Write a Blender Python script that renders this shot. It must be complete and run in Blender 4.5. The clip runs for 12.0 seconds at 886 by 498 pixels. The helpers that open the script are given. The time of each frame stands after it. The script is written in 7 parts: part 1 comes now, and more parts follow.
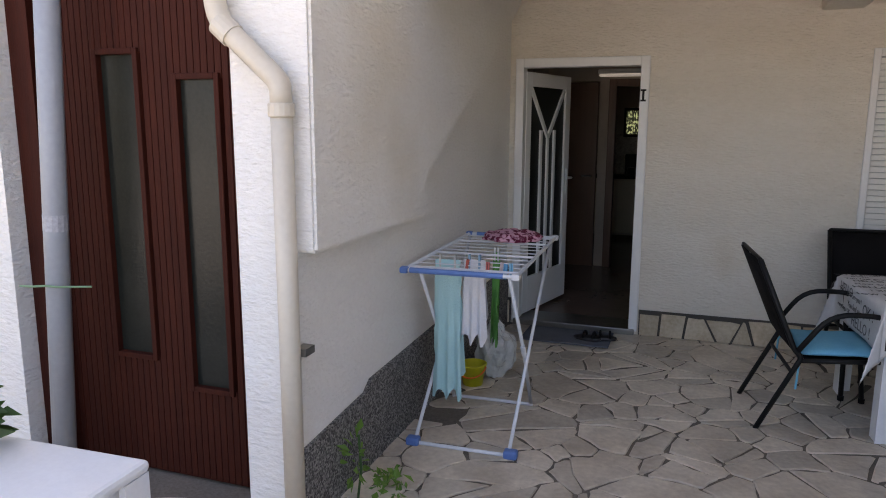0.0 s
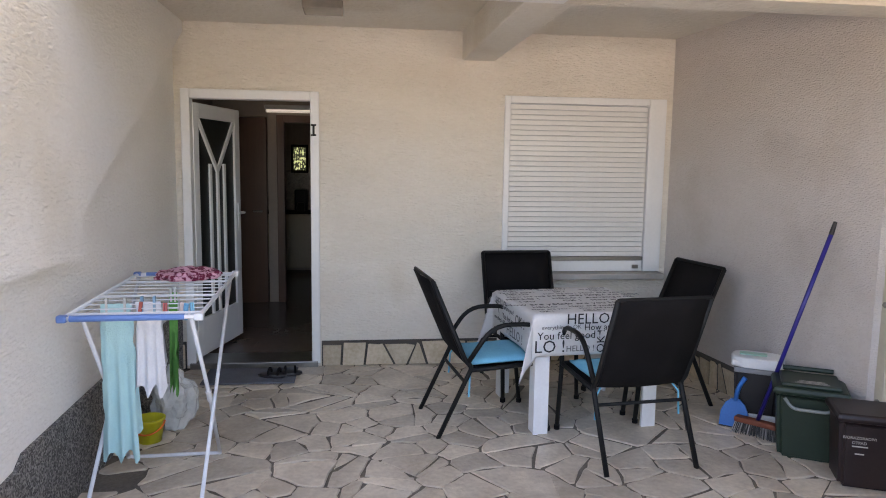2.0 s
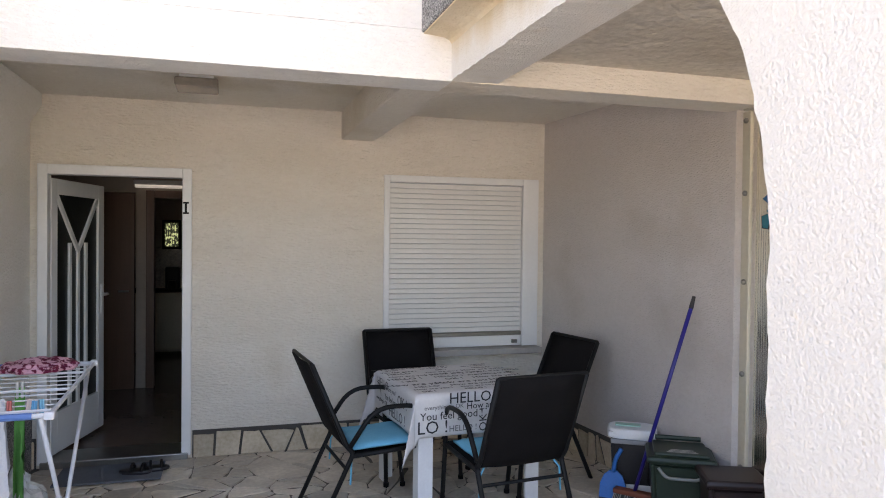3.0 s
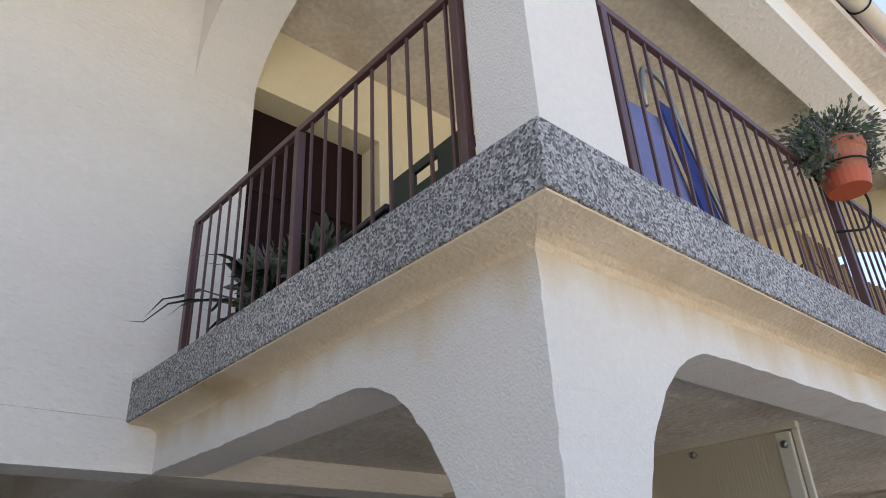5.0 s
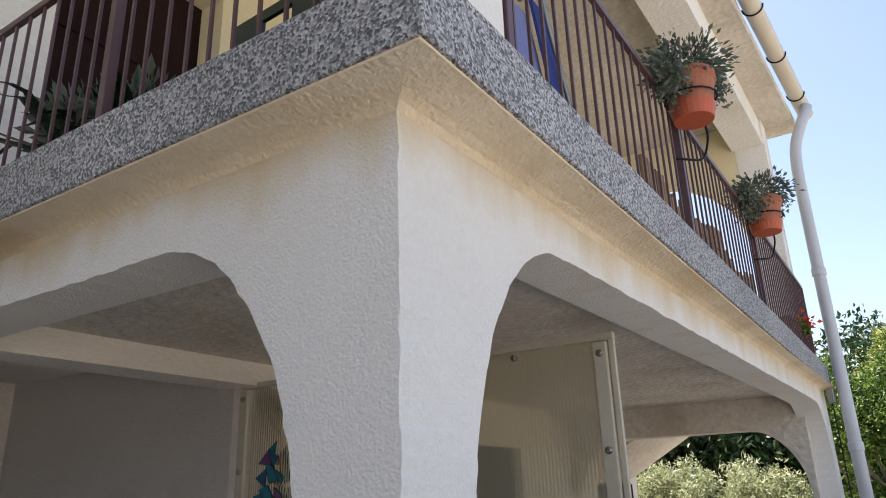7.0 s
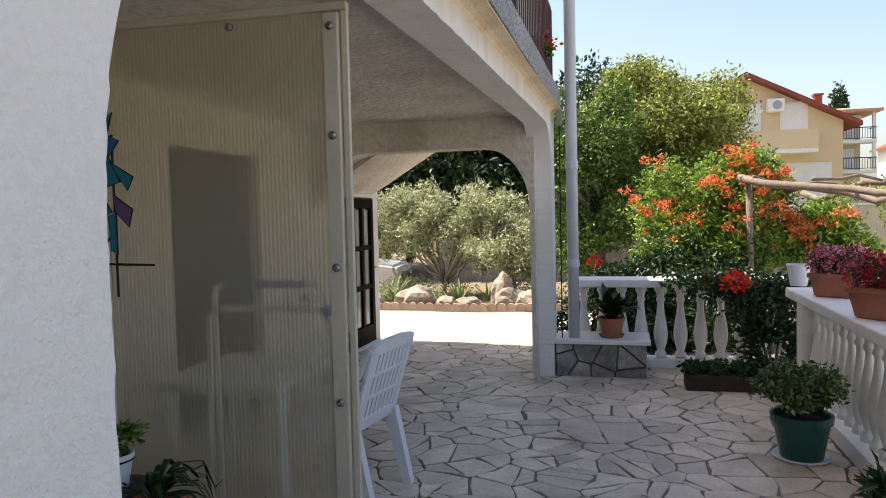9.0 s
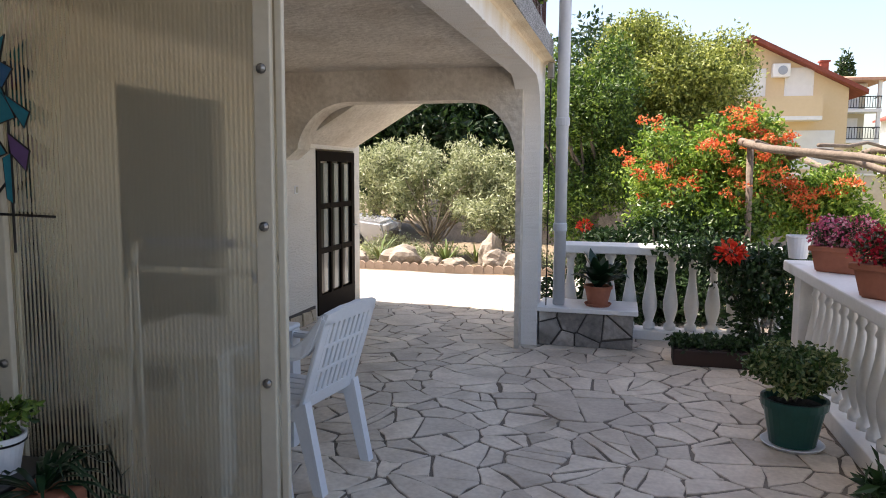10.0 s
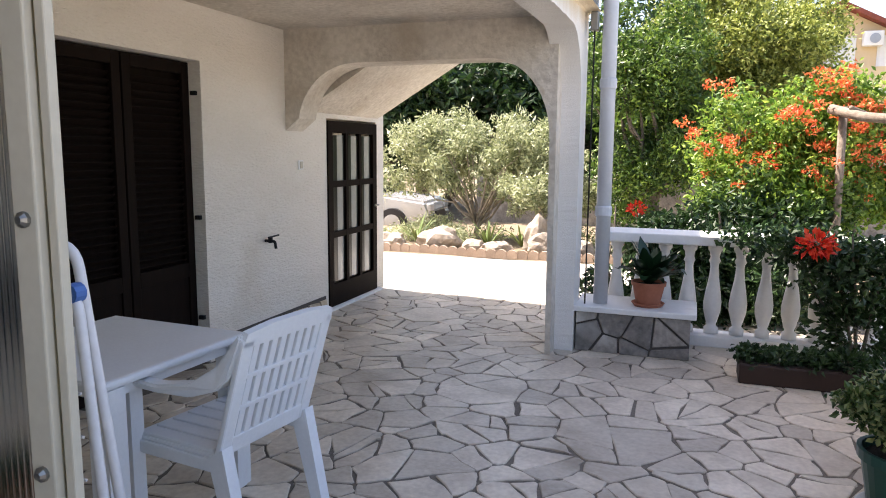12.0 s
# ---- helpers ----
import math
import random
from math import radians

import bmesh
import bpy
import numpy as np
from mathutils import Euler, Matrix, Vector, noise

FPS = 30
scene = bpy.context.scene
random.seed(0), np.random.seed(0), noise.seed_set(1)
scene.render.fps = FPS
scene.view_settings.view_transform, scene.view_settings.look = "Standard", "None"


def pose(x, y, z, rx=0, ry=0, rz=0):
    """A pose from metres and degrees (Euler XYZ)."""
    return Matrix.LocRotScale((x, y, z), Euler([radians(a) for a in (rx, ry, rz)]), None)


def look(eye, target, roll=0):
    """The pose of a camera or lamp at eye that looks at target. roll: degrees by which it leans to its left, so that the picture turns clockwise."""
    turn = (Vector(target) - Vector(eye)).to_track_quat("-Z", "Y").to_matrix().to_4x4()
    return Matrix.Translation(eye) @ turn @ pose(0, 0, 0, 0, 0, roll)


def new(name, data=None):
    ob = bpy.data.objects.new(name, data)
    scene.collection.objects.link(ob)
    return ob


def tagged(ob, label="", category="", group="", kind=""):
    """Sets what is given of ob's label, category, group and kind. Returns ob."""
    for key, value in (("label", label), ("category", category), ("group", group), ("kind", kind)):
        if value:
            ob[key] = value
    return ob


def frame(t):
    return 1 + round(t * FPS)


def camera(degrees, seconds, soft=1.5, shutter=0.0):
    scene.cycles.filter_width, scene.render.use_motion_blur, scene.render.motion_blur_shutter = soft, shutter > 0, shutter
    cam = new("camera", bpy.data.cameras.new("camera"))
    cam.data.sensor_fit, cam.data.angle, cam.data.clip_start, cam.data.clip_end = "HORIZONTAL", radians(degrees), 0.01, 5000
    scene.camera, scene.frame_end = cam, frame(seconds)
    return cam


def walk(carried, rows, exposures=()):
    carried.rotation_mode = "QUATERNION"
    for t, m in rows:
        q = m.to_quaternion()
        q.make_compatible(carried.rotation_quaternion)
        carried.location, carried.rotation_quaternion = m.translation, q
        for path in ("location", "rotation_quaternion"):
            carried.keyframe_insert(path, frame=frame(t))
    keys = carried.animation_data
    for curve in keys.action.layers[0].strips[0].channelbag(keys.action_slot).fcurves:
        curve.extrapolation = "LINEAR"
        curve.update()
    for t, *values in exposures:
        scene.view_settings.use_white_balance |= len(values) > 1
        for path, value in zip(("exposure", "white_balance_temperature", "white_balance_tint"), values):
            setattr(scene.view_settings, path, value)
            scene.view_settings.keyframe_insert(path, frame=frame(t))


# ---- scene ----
EXPOSURES = [(0.0, 2.22, 7500, 21), (0.8, 2.93, 7500, 21), (1.5, 3.05, 7500, 21), (2.5, 3.16, 7550, 21), (3.0, 2.8, 7350, 19), (3.5, 1.95, 7000, 14), (5.5, 1.36, 6450, 14), (6.5, 1.36, 6450, 13), (7.0, 1.28, 6750, 14), (7.5, 1.08, 6750, 14), (9.5, 1.14, 6950, 15), (10.5, 1.66, 6850, 17), (12.0, 1.84, 6850, 17)]
cam = camera(64.0, 12.0, soft=1.0)
PATH = [
    (0, (0.601, 0.139, 1.634), (-0.053, 1.996, 1.282), 0.2),
    (0.5, (0.576, 0.119, 1.615), (0.377, 2.079, 1.273), 1.0),
    (1, (0.54, 0.11, 1.602), (0.581, 2.089, 1.314), 1.4),
    (1.5, (0.502, 0.116, 1.604), (0.653, 2.088, 1.309), 1.2),
    (2, (0.514, 0.177, 1.594), (0.764, 2.147, 1.356), 0.8),
    (2.5, (0.536, 0.225, 1.629), (0.906, 2.182, 1.45), 0.8),
    (3, (0.53, 0.197, 1.638), (1.103, 2.113, 1.606), 0.6),
    (3.5, (0.554, 0.158, 1.748), (1.327, 1.973, 2.08), -0.7),
    (3.7, (0.558, 0.149, 1.761), (1.409, 1.892, 2.248), -0.9),
    (5.3, (0.262, 0.07, 1.756), (1.501, 1.337, 2.683), -3.5),
    (5.5, (0.27, 0.091, 1.763), (1.513, 1.352, 2.692), -3.6),
    (6, (0.293, 0.136, 1.771), (1.575, 1.354, 2.705), -3.7),
    (6.5, (0.365, 0.159, 1.746), (1.735, 1.289, 2.667), -4.3),
    (7, (0.426, 0.243, 1.75), (2.012, 1.271, 2.404), -1.8),
    (7.5, (0.465, 0.234, 1.71), (2.285, 1.027, 1.943), -0.8),
    (7.7, (0.529, 0.265, 1.702), (2.407, 0.943, 1.803), -0.2),
    (9.3, (0.933, 0.297, 1.583), (2.873, 0.763, 1.437), -0.8),
    (9.5, (1.001, 0.288, 1.577), (2.937, 0.75, 1.375), -0.2),
    (10, (1.276, 0.241, 1.587), (3.205, 0.724, 1.37), 0.4),
    (10.5, (1.557, 0.226, 1.575), (3.494, 0.608, 1.257), -0.4),
    (11, (1.806, 0.21, 1.588), (3.74, 0.668, 1.364), -0.1),
    (11.5, (2.081, 0.191, 1.561), (3.981, 0.742, 1.271), -0.2),
    (12, (2.311, 0.141, 1.55), (4.18, 0.796, 1.27), 0.5),
]
walk(cam, [(t, look(e, a, r)) for t, e, a, r in PATH], exposures=EXPOSURES)

# world and sun: clear summer day, the sun high behind the house
world = bpy.data.worlds.new("sky")
scene.world = world
world.use_nodes = True
wn = world.node_tree
sky = wn.nodes.new("ShaderNodeTexSky")
sky.sky_type = "NISHITA"
sky.sun_disc = False
SUN_EL, SUN_AZ = radians(60), radians(8)
sky.dust_density = 2.5
sky.sun_elevation = SUN_EL
sky.sun_rotation = SUN_AZ
wn.links.new(sky.outputs[0], wn.nodes["Background"].inputs[0])
wn.nodes["Background"].inputs[1].default_value = 0.13
sun = new("sun", bpy.data.lights.new("sun", "SUN"))
sun.data.energy, sun.data.angle, sun.data.color = 4.8, radians(0.5), (1.0, 0.95, 0.87)
sun.matrix_world = look((0, 0, 0), (-math.sin(SUN_AZ) * math.cos(SUN_EL), -math.cos(SUN_AZ) * math.cos(SUN_EL), -math.sin(SUN_EL)))


# ---- materials ----
def mat(name, c1, c2=None, rough=0.6, big=1.5, fine=40.0, bump=0.0, bump_scale=None, metal=0.0, vary=0.0, mix=0.6, spec=0.4,
        stain=None, stain_scale=0.8, stain_low=0.55, stain_high=0.75, stretch=None, trans=0.0, world_size=False, ramp=(0.32, 0.68), island=False):
    """Principled surface with two scales of noise, optional stains, bump and a shift by each object's random number."""
    m = bpy.data.materials.new(name)
    m.use_nodes = True
    nt = m.node_tree
    N, L = nt.nodes.new, nt.links.new
    p = nt.nodes["Principled BSDF"]
    p.inputs["Roughness"].default_value = rough
    p.inputs["Metallic"].default_value = metal
    p.inputs["Specular IOR Level"].default_value = spec
    if trans:
        p.inputs["Transmission Weight"].default_value = trans
    c2 = c2 or tuple(c * 0.8 for c in c1)
    tc = N("ShaderNodeTexCoord")
    co = N("ShaderNodeNewGeometry").outputs["Position"] if world_size else tc.outputs["Object"]
    if stretch:
        mp = N("ShaderNodeMapping")
        mp.inputs["Scale"].default_value = stretch
        L(co, mp.inputs[0])
        co = mp.outputs[0]
    n1, n2 = N("ShaderNodeTexNoise"), N("ShaderNodeTexNoise")
    n1.inputs["Scale"].default_value, n2.inputs["Scale"].default_value = big, fine
    n1.inputs["Detail"].default_value = n2.inputs["Detail"].default_value = 5
    L(co, n1.inputs["Vector"])
    L(co, n2.inputs["Vector"])
    ma = N("ShaderNodeMath")
    ma.operation = "MULTIPLY_ADD"
    ma.inputs[1].default_value = mix
    ad = N("ShaderNodeMath")
    ad.operation = "MULTIPLY"
    ad.inputs[1].default_value = 1 - mix
    L(n2.outputs["Fac"], ad.inputs[0])
    L(n1.outputs["Fac"], ma.inputs[0])
    L(ad.outputs[0], ma.inputs[2])
    rp = N("ShaderNodeValToRGB")
    rp.color_ramp.elements[0].position, rp.color_ramp.elements[1].position = ramp
    rp.color_ramp.elements[0].color, rp.color_ramp.elements[1].color = (*c2, 1), (*c1, 1)
    L(ma.outputs[0], rp.inputs[0])
    col = rp.outputs[0]
    if stain:
        n3 = N("ShaderNodeTexNoise")
        n3.inputs["Scale"].default_value = stain_scale
        n3.inputs["Detail"].default_value = 6
        L(co if world_size else tc.outputs["Object"], n3.inputs["Vector"])
        r3 = N("ShaderNodeValToRGB")
        r3.color_ramp.elements[0].position, r3.color_ramp.elements[1].position = stain_low, stain_high
        L(n3.outputs["Fac"], r3.inputs[0])
        mx = N("ShaderNodeMix")
        mx.data_type = "RGBA"
        L(r3.outputs[0], mx.inputs[0])
        L(col, mx.inputs[6])
        mx.inputs[7].default_value = (*stain, 1)
        col = mx.outputs[2]
    if vary:
        oi = N("ShaderNodeObjectInfo")
        hs = N("ShaderNodeHueSaturation")
        mr = N("ShaderNodeMapRange")
        mr.inputs["To Min"].default_value, mr.inputs["To Max"].default_value = 1 - vary, 1 + vary
        L(N("ShaderNodeNewGeometry").outputs["Random Per Island"] if island else oi.outputs["Random"], mr.inputs["Value"])
        L(mr.outputs[0], hs.inputs["Value"])
        L(col, hs.inputs["Color"])
        col = hs.outputs[0]
    L(col, p.inputs["Base Color"])
    if bump:
        b = N("ShaderNodeBump")
        b.inputs["Strength"].default_value = 1.0
        b.inputs["Distance"].default_value = bump
        if bump_scale:
            n4 = N("ShaderNodeTexNoise")
            n4.inputs["Scale"].default_value = bump_scale
            n4.inputs["Detail"].default_value = 4
            L(co, n4.inputs["Vector"])
            L(n4.outputs["Fac"], b.inputs["Height"])
        else:
            L(n2.outputs["Fac"], b.inputs["Height"])
        L(b.outputs[0], p.inputs["Normal"])
    return m


def island_mat(name, cols, rough=0.6, bump=0.004, scale=18.0, translucent=0.0, grain=0.25):
    """Each loose piece of a mesh takes its own shade between the given colours."""
    m = bpy.data.materials.new(name)
    m.use_nodes = True
    nt = m.node_tree
    N, L = nt.nodes.new, nt.links.new
    p = nt.nodes["Principled BSDF"]
    p.inputs["Roughness"].default_value = rough
    g = N("ShaderNodeNewGeometry")
    rp = N("ShaderNodeValToRGB")
    el = rp.color_ramp.elements
    while len(el) < len(cols):
        el.new(0.5)
    for i, c in enumerate(cols):
        el[i].position = i / max(1, len(cols) - 1)
        el[i].color = (*c, 1)
    L(g.outputs["Random Per Island"], rp.inputs[0])
    tc = N("ShaderNodeTexCoord")
    n = N("ShaderNodeTexNoise")
    n.inputs["Scale"].default_value, n.inputs["Detail"].default_value = scale, 6
    L(tc.outputs["Object"], n.inputs["Vector"])
    mx = N("ShaderNodeMix")
    mx.data_type, mx.blend_type = "RGBA", "MULTIPLY"
    mx.inputs[0].default_value = grain * 2
    L(rp.outputs[0], mx.inputs[6])
    L(n.outputs["Fac"], mx.inputs[7])
    r2 = N("ShaderNodeMix")
    r2.data_type = "RGBA"
    r2.inputs[0].default_value = 1 - grain
    L(mx.outputs[2], r2.inputs[6])
    L(rp.outputs[0], r2.inputs[7])
    L(r2.outputs[2], p.inputs["Base Color"])
    if bump:
        b = N("ShaderNodeBump")
        b.inputs["Distance"].default_value = bump
        L(n.outputs["Fac"], b.inputs["Height"])
        L(b.outputs[0], p.inputs["Normal"])
    if translucent:
        tr = N("ShaderNodeBsdfTranslucent")
        L(rp.outputs[0], tr.inputs[0])
        ms = N("ShaderNodeMixShader")
        ms.inputs[0].default_value = translucent
        L(p.outputs[0], ms.inputs[1])
        L(tr.outputs[0], ms.inputs[2])
        L(ms.outputs[0], nt.nodes["Material Output"].inputs[0])
    return m


def speckled(name, base, dark, light, scale=160.0, rough=0.75):
    """Exposed-aggregate terrazzo: small chips in three greys."""
    m = bpy.data.materials.new(name)
    m.use_nodes = True
    nt = m.node_tree
    N, L = nt.nodes.new, nt.links.new
    p = nt.nodes["Principled BSDF"]
    p.inputs["Roughness"].default_value = rough
    tc = N("ShaderNodeTexCoord")
    v = N("ShaderNodeTexVoronoi")
    v.inputs["Scale"].default_value = scale
    L(tc.outputs["Object"], v.inputs["Vector"])
    sp = N("ShaderNodeSeparateColor")
    L(v.outputs["Color"], sp.inputs[0])
    rp = N("ShaderNodeValToRGB")
    rp.color_ramp.interpolation = "LINEAR"
    el = rp.color_ramp.elements
    el.new(0.5)
    for e, c, q in zip(el, (dark, base, light), (0.1, 0.5, 0.95)):
        e.color, e.position = (*c, 1), q
    L(sp.outputs[0], rp.inputs[0])
    n = N("ShaderNodeTexNoise")
    n.inputs["Scale"].default_value = 1.3
    L(tc.outputs["Object"], n.inputs["Vector"])
    mx = N("ShaderNodeMix")
    mx.data_type, mx.blend_type = "RGBA", "MULTIPLY"
    mx.inputs[0].default_value = 0.5
    L(rp.outputs[0], mx.inputs[6])
    L(n.outputs["Fac"], mx.inputs[7])
    L(mx.outputs[2], p.inputs["Base Color"])
    b = N("ShaderNodeBump")
    b.inputs["Distance"].default_value = 0.004
    L(v.outputs["Distance"], b.inputs["Height"])
    L(b.outputs[0], p.inputs["Normal"])
    return m


def panel_mat(name):
    """Twin-wall polycarbonate, slightly yellowed: part clear, part milky, glossy."""
    m = bpy.data.materials.new(name)
    m.use_nodes = True
    nt = m.node_tree
    N, L = nt.nodes.new, nt.links.new
    p = nt.nodes["Principled BSDF"]
    p.inputs["Base Color"].default_value = (0.50, 0.47, 0.39, 1)
    p.inputs["Roughness"].default_value = 0.14
    p.inputs["Specular IOR Level"].default_value = 0.0
    tc, wv, bp = N("ShaderNodeTexCoord"), N("ShaderNodeTexWave"), N("ShaderNodeBump")
    wv.bands_direction = "Y"
    wv.inputs["Scale"].default_value = 18.4
    wv.inputs["Distortion"].default_value = 0.0
    bp.inputs["Distance"].default_value = 0.0003
    L(tc.outputs["Object"], wv.inputs["Vector"])
    L(wv.outputs["Fac"], bp.inputs["Height"])
    L(bp.outputs[0], p.inputs["Normal"])
    tl = N("ShaderNodeBsdfTranslucent")
    tl.inputs[0].default_value = (0.68, 0.61, 0.44, 1)
    tr = N("ShaderNodeBsdfTransparent")
    rb = N("ShaderNodeValToRGB")
    rb.color_ramp.elements[0].color, rb.color_ramp.elements[1].color = (0.46, 0.42, 0.33, 1), (0.90, 0.84, 0.68, 1)
    L(wv.outputs["Fac"], rb.inputs[0])
    L(rb.outputs[0], tr.inputs[0])
    m1, m2, m3 = N("ShaderNodeMixShader"), N("ShaderNodeMixShader"), N("ShaderNodeMixShader")
    m1.inputs[0].default_value, m2.inputs[0].default_value = 0.64, 0.56
    gl, fr = N("ShaderNodeBsdfGlossy"), N("ShaderNodeFresnel")
    gl.inputs["Roughness"].default_value = 0.16
    gl.inputs[0].default_value = (0.9, 0.88, 0.82, 1)
    fr.inputs[0].default_value = 1.42
    L(bp.outputs[0], gl.inputs["Normal"])
    L(p.outputs[0], m1.inputs[1])
    L(tl.outputs[0], m1.inputs[2])
    L(m1.outputs[0], m2.inputs[1])
    L(tr.outputs[0], m2.inputs[2])
    L(fr.outputs[0], m3.inputs[0])
    L(m2.outputs[0], m3.inputs[1])
    L(gl.outputs[0], m3.inputs[2])
    L(m3.outputs[0], nt.nodes["Material Output"].inputs[0])
    return m


def glow(name, c, s):
    m = bpy.data.materials.new(name)
    m.use_nodes = True
    p = m.node_tree.nodes["Principled BSDF"]
    p.inputs["Base Color"].default_value = (*c, 1)
    p.inputs["Emission Color"].default_value = (*c, 1)
    p.inputs["Emission Strength"].default_value = s
    return m


PLASTER = mat("white_plaster", (0.86, 0.84, 0.80), (0.78, 0.755, 0.71), 0.9, 0.9, 30, 0.012, 30, stain=(0.60, 0.53, 0.40), stain_scale=0.55, stain_low=0.62, stain_high=0.9, stretch=(1, 1, 2.2))
PLASTER_ROUGH = mat("coarse_white_plaster", (0.82, 0.795, 0.75), (0.74, 0.71, 0.655), 0.92, 0.9, 60, 0.0055, 125, stain=(0.62, 0.55, 0.42), stain_scale=0.7, stain_low=0.6, stain_high=0.9)
# side wall plaster: the wall's shade is mixed into this greyer colour
PLASTER_SHADE = mat("shade_grey_plaster", (0.62, 0.575, 0.545), (0.54, 0.495, 0.465), 0.9, 1.1, 25, 0.010, 60, stain=(0.46, 0.41, 0.36), stain_scale=0.9, stretch=(1, 1, 2.0))
PLASTER_FINE = mat("cream_plaster", (0.78, 0.73, 0.65), (0.70, 0.64, 0.55), 0.9, 1.1, 25, 0.014, 26, stain=(0.55, 0.46, 0.33), stain_scale=0.9, stain_low=0.6, stain_high=0.85, stretch=(1, 1, 3.0))
# shade of the backlit arch and ceiling is in these tones, besides the stains
CEIL_SHADE = mat("shade_toned_plaster", (0.70, 0.64, 0.55), (0.50, 0.445, 0.37), 0.9, 2.2, 26, 0.022, 16, stain=(0.46, 0.39, 0.30), stain_scale=1.6, stain_low=0.55, stain_high=0.75, mix=0.5, ramp=(0.36, 0.64))
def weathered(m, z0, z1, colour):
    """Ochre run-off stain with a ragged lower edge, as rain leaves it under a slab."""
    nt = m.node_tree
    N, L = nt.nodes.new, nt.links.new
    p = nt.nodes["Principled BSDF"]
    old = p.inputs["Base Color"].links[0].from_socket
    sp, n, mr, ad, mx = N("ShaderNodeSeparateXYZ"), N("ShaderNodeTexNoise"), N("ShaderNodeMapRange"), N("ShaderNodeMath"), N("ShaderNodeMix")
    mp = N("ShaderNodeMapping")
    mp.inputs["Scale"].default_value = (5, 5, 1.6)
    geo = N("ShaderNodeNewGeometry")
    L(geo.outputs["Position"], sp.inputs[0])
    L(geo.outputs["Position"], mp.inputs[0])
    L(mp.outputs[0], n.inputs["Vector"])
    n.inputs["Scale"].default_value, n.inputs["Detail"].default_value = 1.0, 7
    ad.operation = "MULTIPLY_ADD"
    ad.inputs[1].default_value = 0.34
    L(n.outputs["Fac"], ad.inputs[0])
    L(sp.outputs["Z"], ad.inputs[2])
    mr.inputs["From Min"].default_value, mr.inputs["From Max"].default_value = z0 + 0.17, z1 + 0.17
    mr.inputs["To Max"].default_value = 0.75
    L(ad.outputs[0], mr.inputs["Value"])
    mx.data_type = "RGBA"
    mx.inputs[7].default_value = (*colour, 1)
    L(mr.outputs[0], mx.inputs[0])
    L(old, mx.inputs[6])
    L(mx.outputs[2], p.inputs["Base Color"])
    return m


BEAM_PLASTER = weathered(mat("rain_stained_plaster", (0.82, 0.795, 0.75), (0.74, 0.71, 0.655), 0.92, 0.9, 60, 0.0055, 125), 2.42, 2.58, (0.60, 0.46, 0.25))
YELLOW_PLASTER = mat("yellow_plaster", (0.80, 0.72, 0.50), (0.74, 0.65, 0.44), 0.9, 1.0, 30, 0.006, 40)
SOFFIT = mat("stained_soffit", (0.82, 0.72, 0.56), (0.72, 0.58, 0.39), 0.9, 2.2, 12, 0.010, 60, stain=(0.54, 0.40, 0.22), stain_scale=2.4, stain_low=0.5, stain_high=0.8)
GRANITE = speckled("grey_terrazzo", (0.37, 0.37, 0.375), (0.12, 0.12, 0.125), (0.70, 0.69, 0.68), 150)
PLINTH = speckled("dark_terrazzo", (0.20, 0.19, 0.185), (0.07, 0.065, 0.06), (0.42, 0.40, 0.37), 120)
MORTAR = mat("grey_mortar", (0.23, 0.195, 0.158), (0.115, 0.095, 0.076), 0.95, 2.5, 60, 0.004)
STONE = mat("pale_paving_stone", (0.68, 0.595, 0.48), (0.47, 0.395, 0.31), 0.38, 4.0, 34, 0.006, 18, vary=0.2, mix=0.6, ramp=(0.36, 0.64), stain=(0.36, 0.29, 0.215), stain_scale=2.2, stain_low=0.55, stain_high=0.78, world_size=True)
STONE_STUFF = mat("pale_paving_stone_far", (0.68, 0.595, 0.48), (0.47, 0.395, 0.31), 0.38, 4.0, 34, 0.006, 18, vary=0.2, mix=0.6, ramp=(0.36, 0.64), stain=(0.36, 0.29, 0.215), stain_scale=2.2, stain_low=0.55, stain_high=0.78, world_size=True, island=True)
SKIRT_STONE = mat("ochre_skirting_stone", (0.64, 0.55, 0.42), (0.42, 0.33, 0.22), 0.7, 5, 40, 0.006, 20, vary=0.2)
DARK_STONE = mat("grey_wall_stone", (0.36, 0.33, 0.29), (0.13, 0.12, 0.11), 0.6, 6, 30, 0.012, 14, vary=0.3, stain=(0.45, 0.43, 0.40), stain_scale=4)
DARK_JOINT = mat("dark_joint", (0.09, 0.08, 0.07), None, 0.9)
CONCRETE = mat("sunlit_concrete", (0.50, 0.47, 0.42), (0.40, 0.37, 0.33), 0.85, 0.8, 30, 0.003)
LOW_BOUNCE = mat("low_bounce_ground", (0.15, 0.145, 0.14), (0.10, 0.098, 0.095), 0.9, 0.8, 60, 0.003)
EARTH = mat("dry_earth", (0.26, 0.20, 0.13), (0.15, 0.12, 0.08), 0.95, 1.2, 30, 0.02, 12)
GROUND = mat("dry_grass_ground", (0.18, 0.19, 0.09), (0.25, 0.21, 0.13), 0.95, 0.15, 8, 0.02, 5)
WHITE_PAINT = mat("white_paint", (0.80, 0.79, 0.77), (0.70, 0.69, 0.66), 0.55, 3, 40, 0.002, stain=(0.5, 0.48, 0.43), stain_scale=3, stain_low=0.6, stain_high=0.85)
WHITE_ALU = mat("white_aluminium", (0.80, 0.80, 0.79), (0.74, 0.74, 0.73), 0.35, 2, 40)
WHITE_PLASTIC = mat("white_garden_plastic", (0.78, 0.79, 0.80), (0.70, 0.71, 0.72), 0.42, 2.5, 60, 0.0006)
SHUTTER_WHITE = mat("shutter_slat_white", (0.78, 0.77, 0.74), (0.70, 0.69, 0.66), 0.45, 3, 60, vary=0.03)
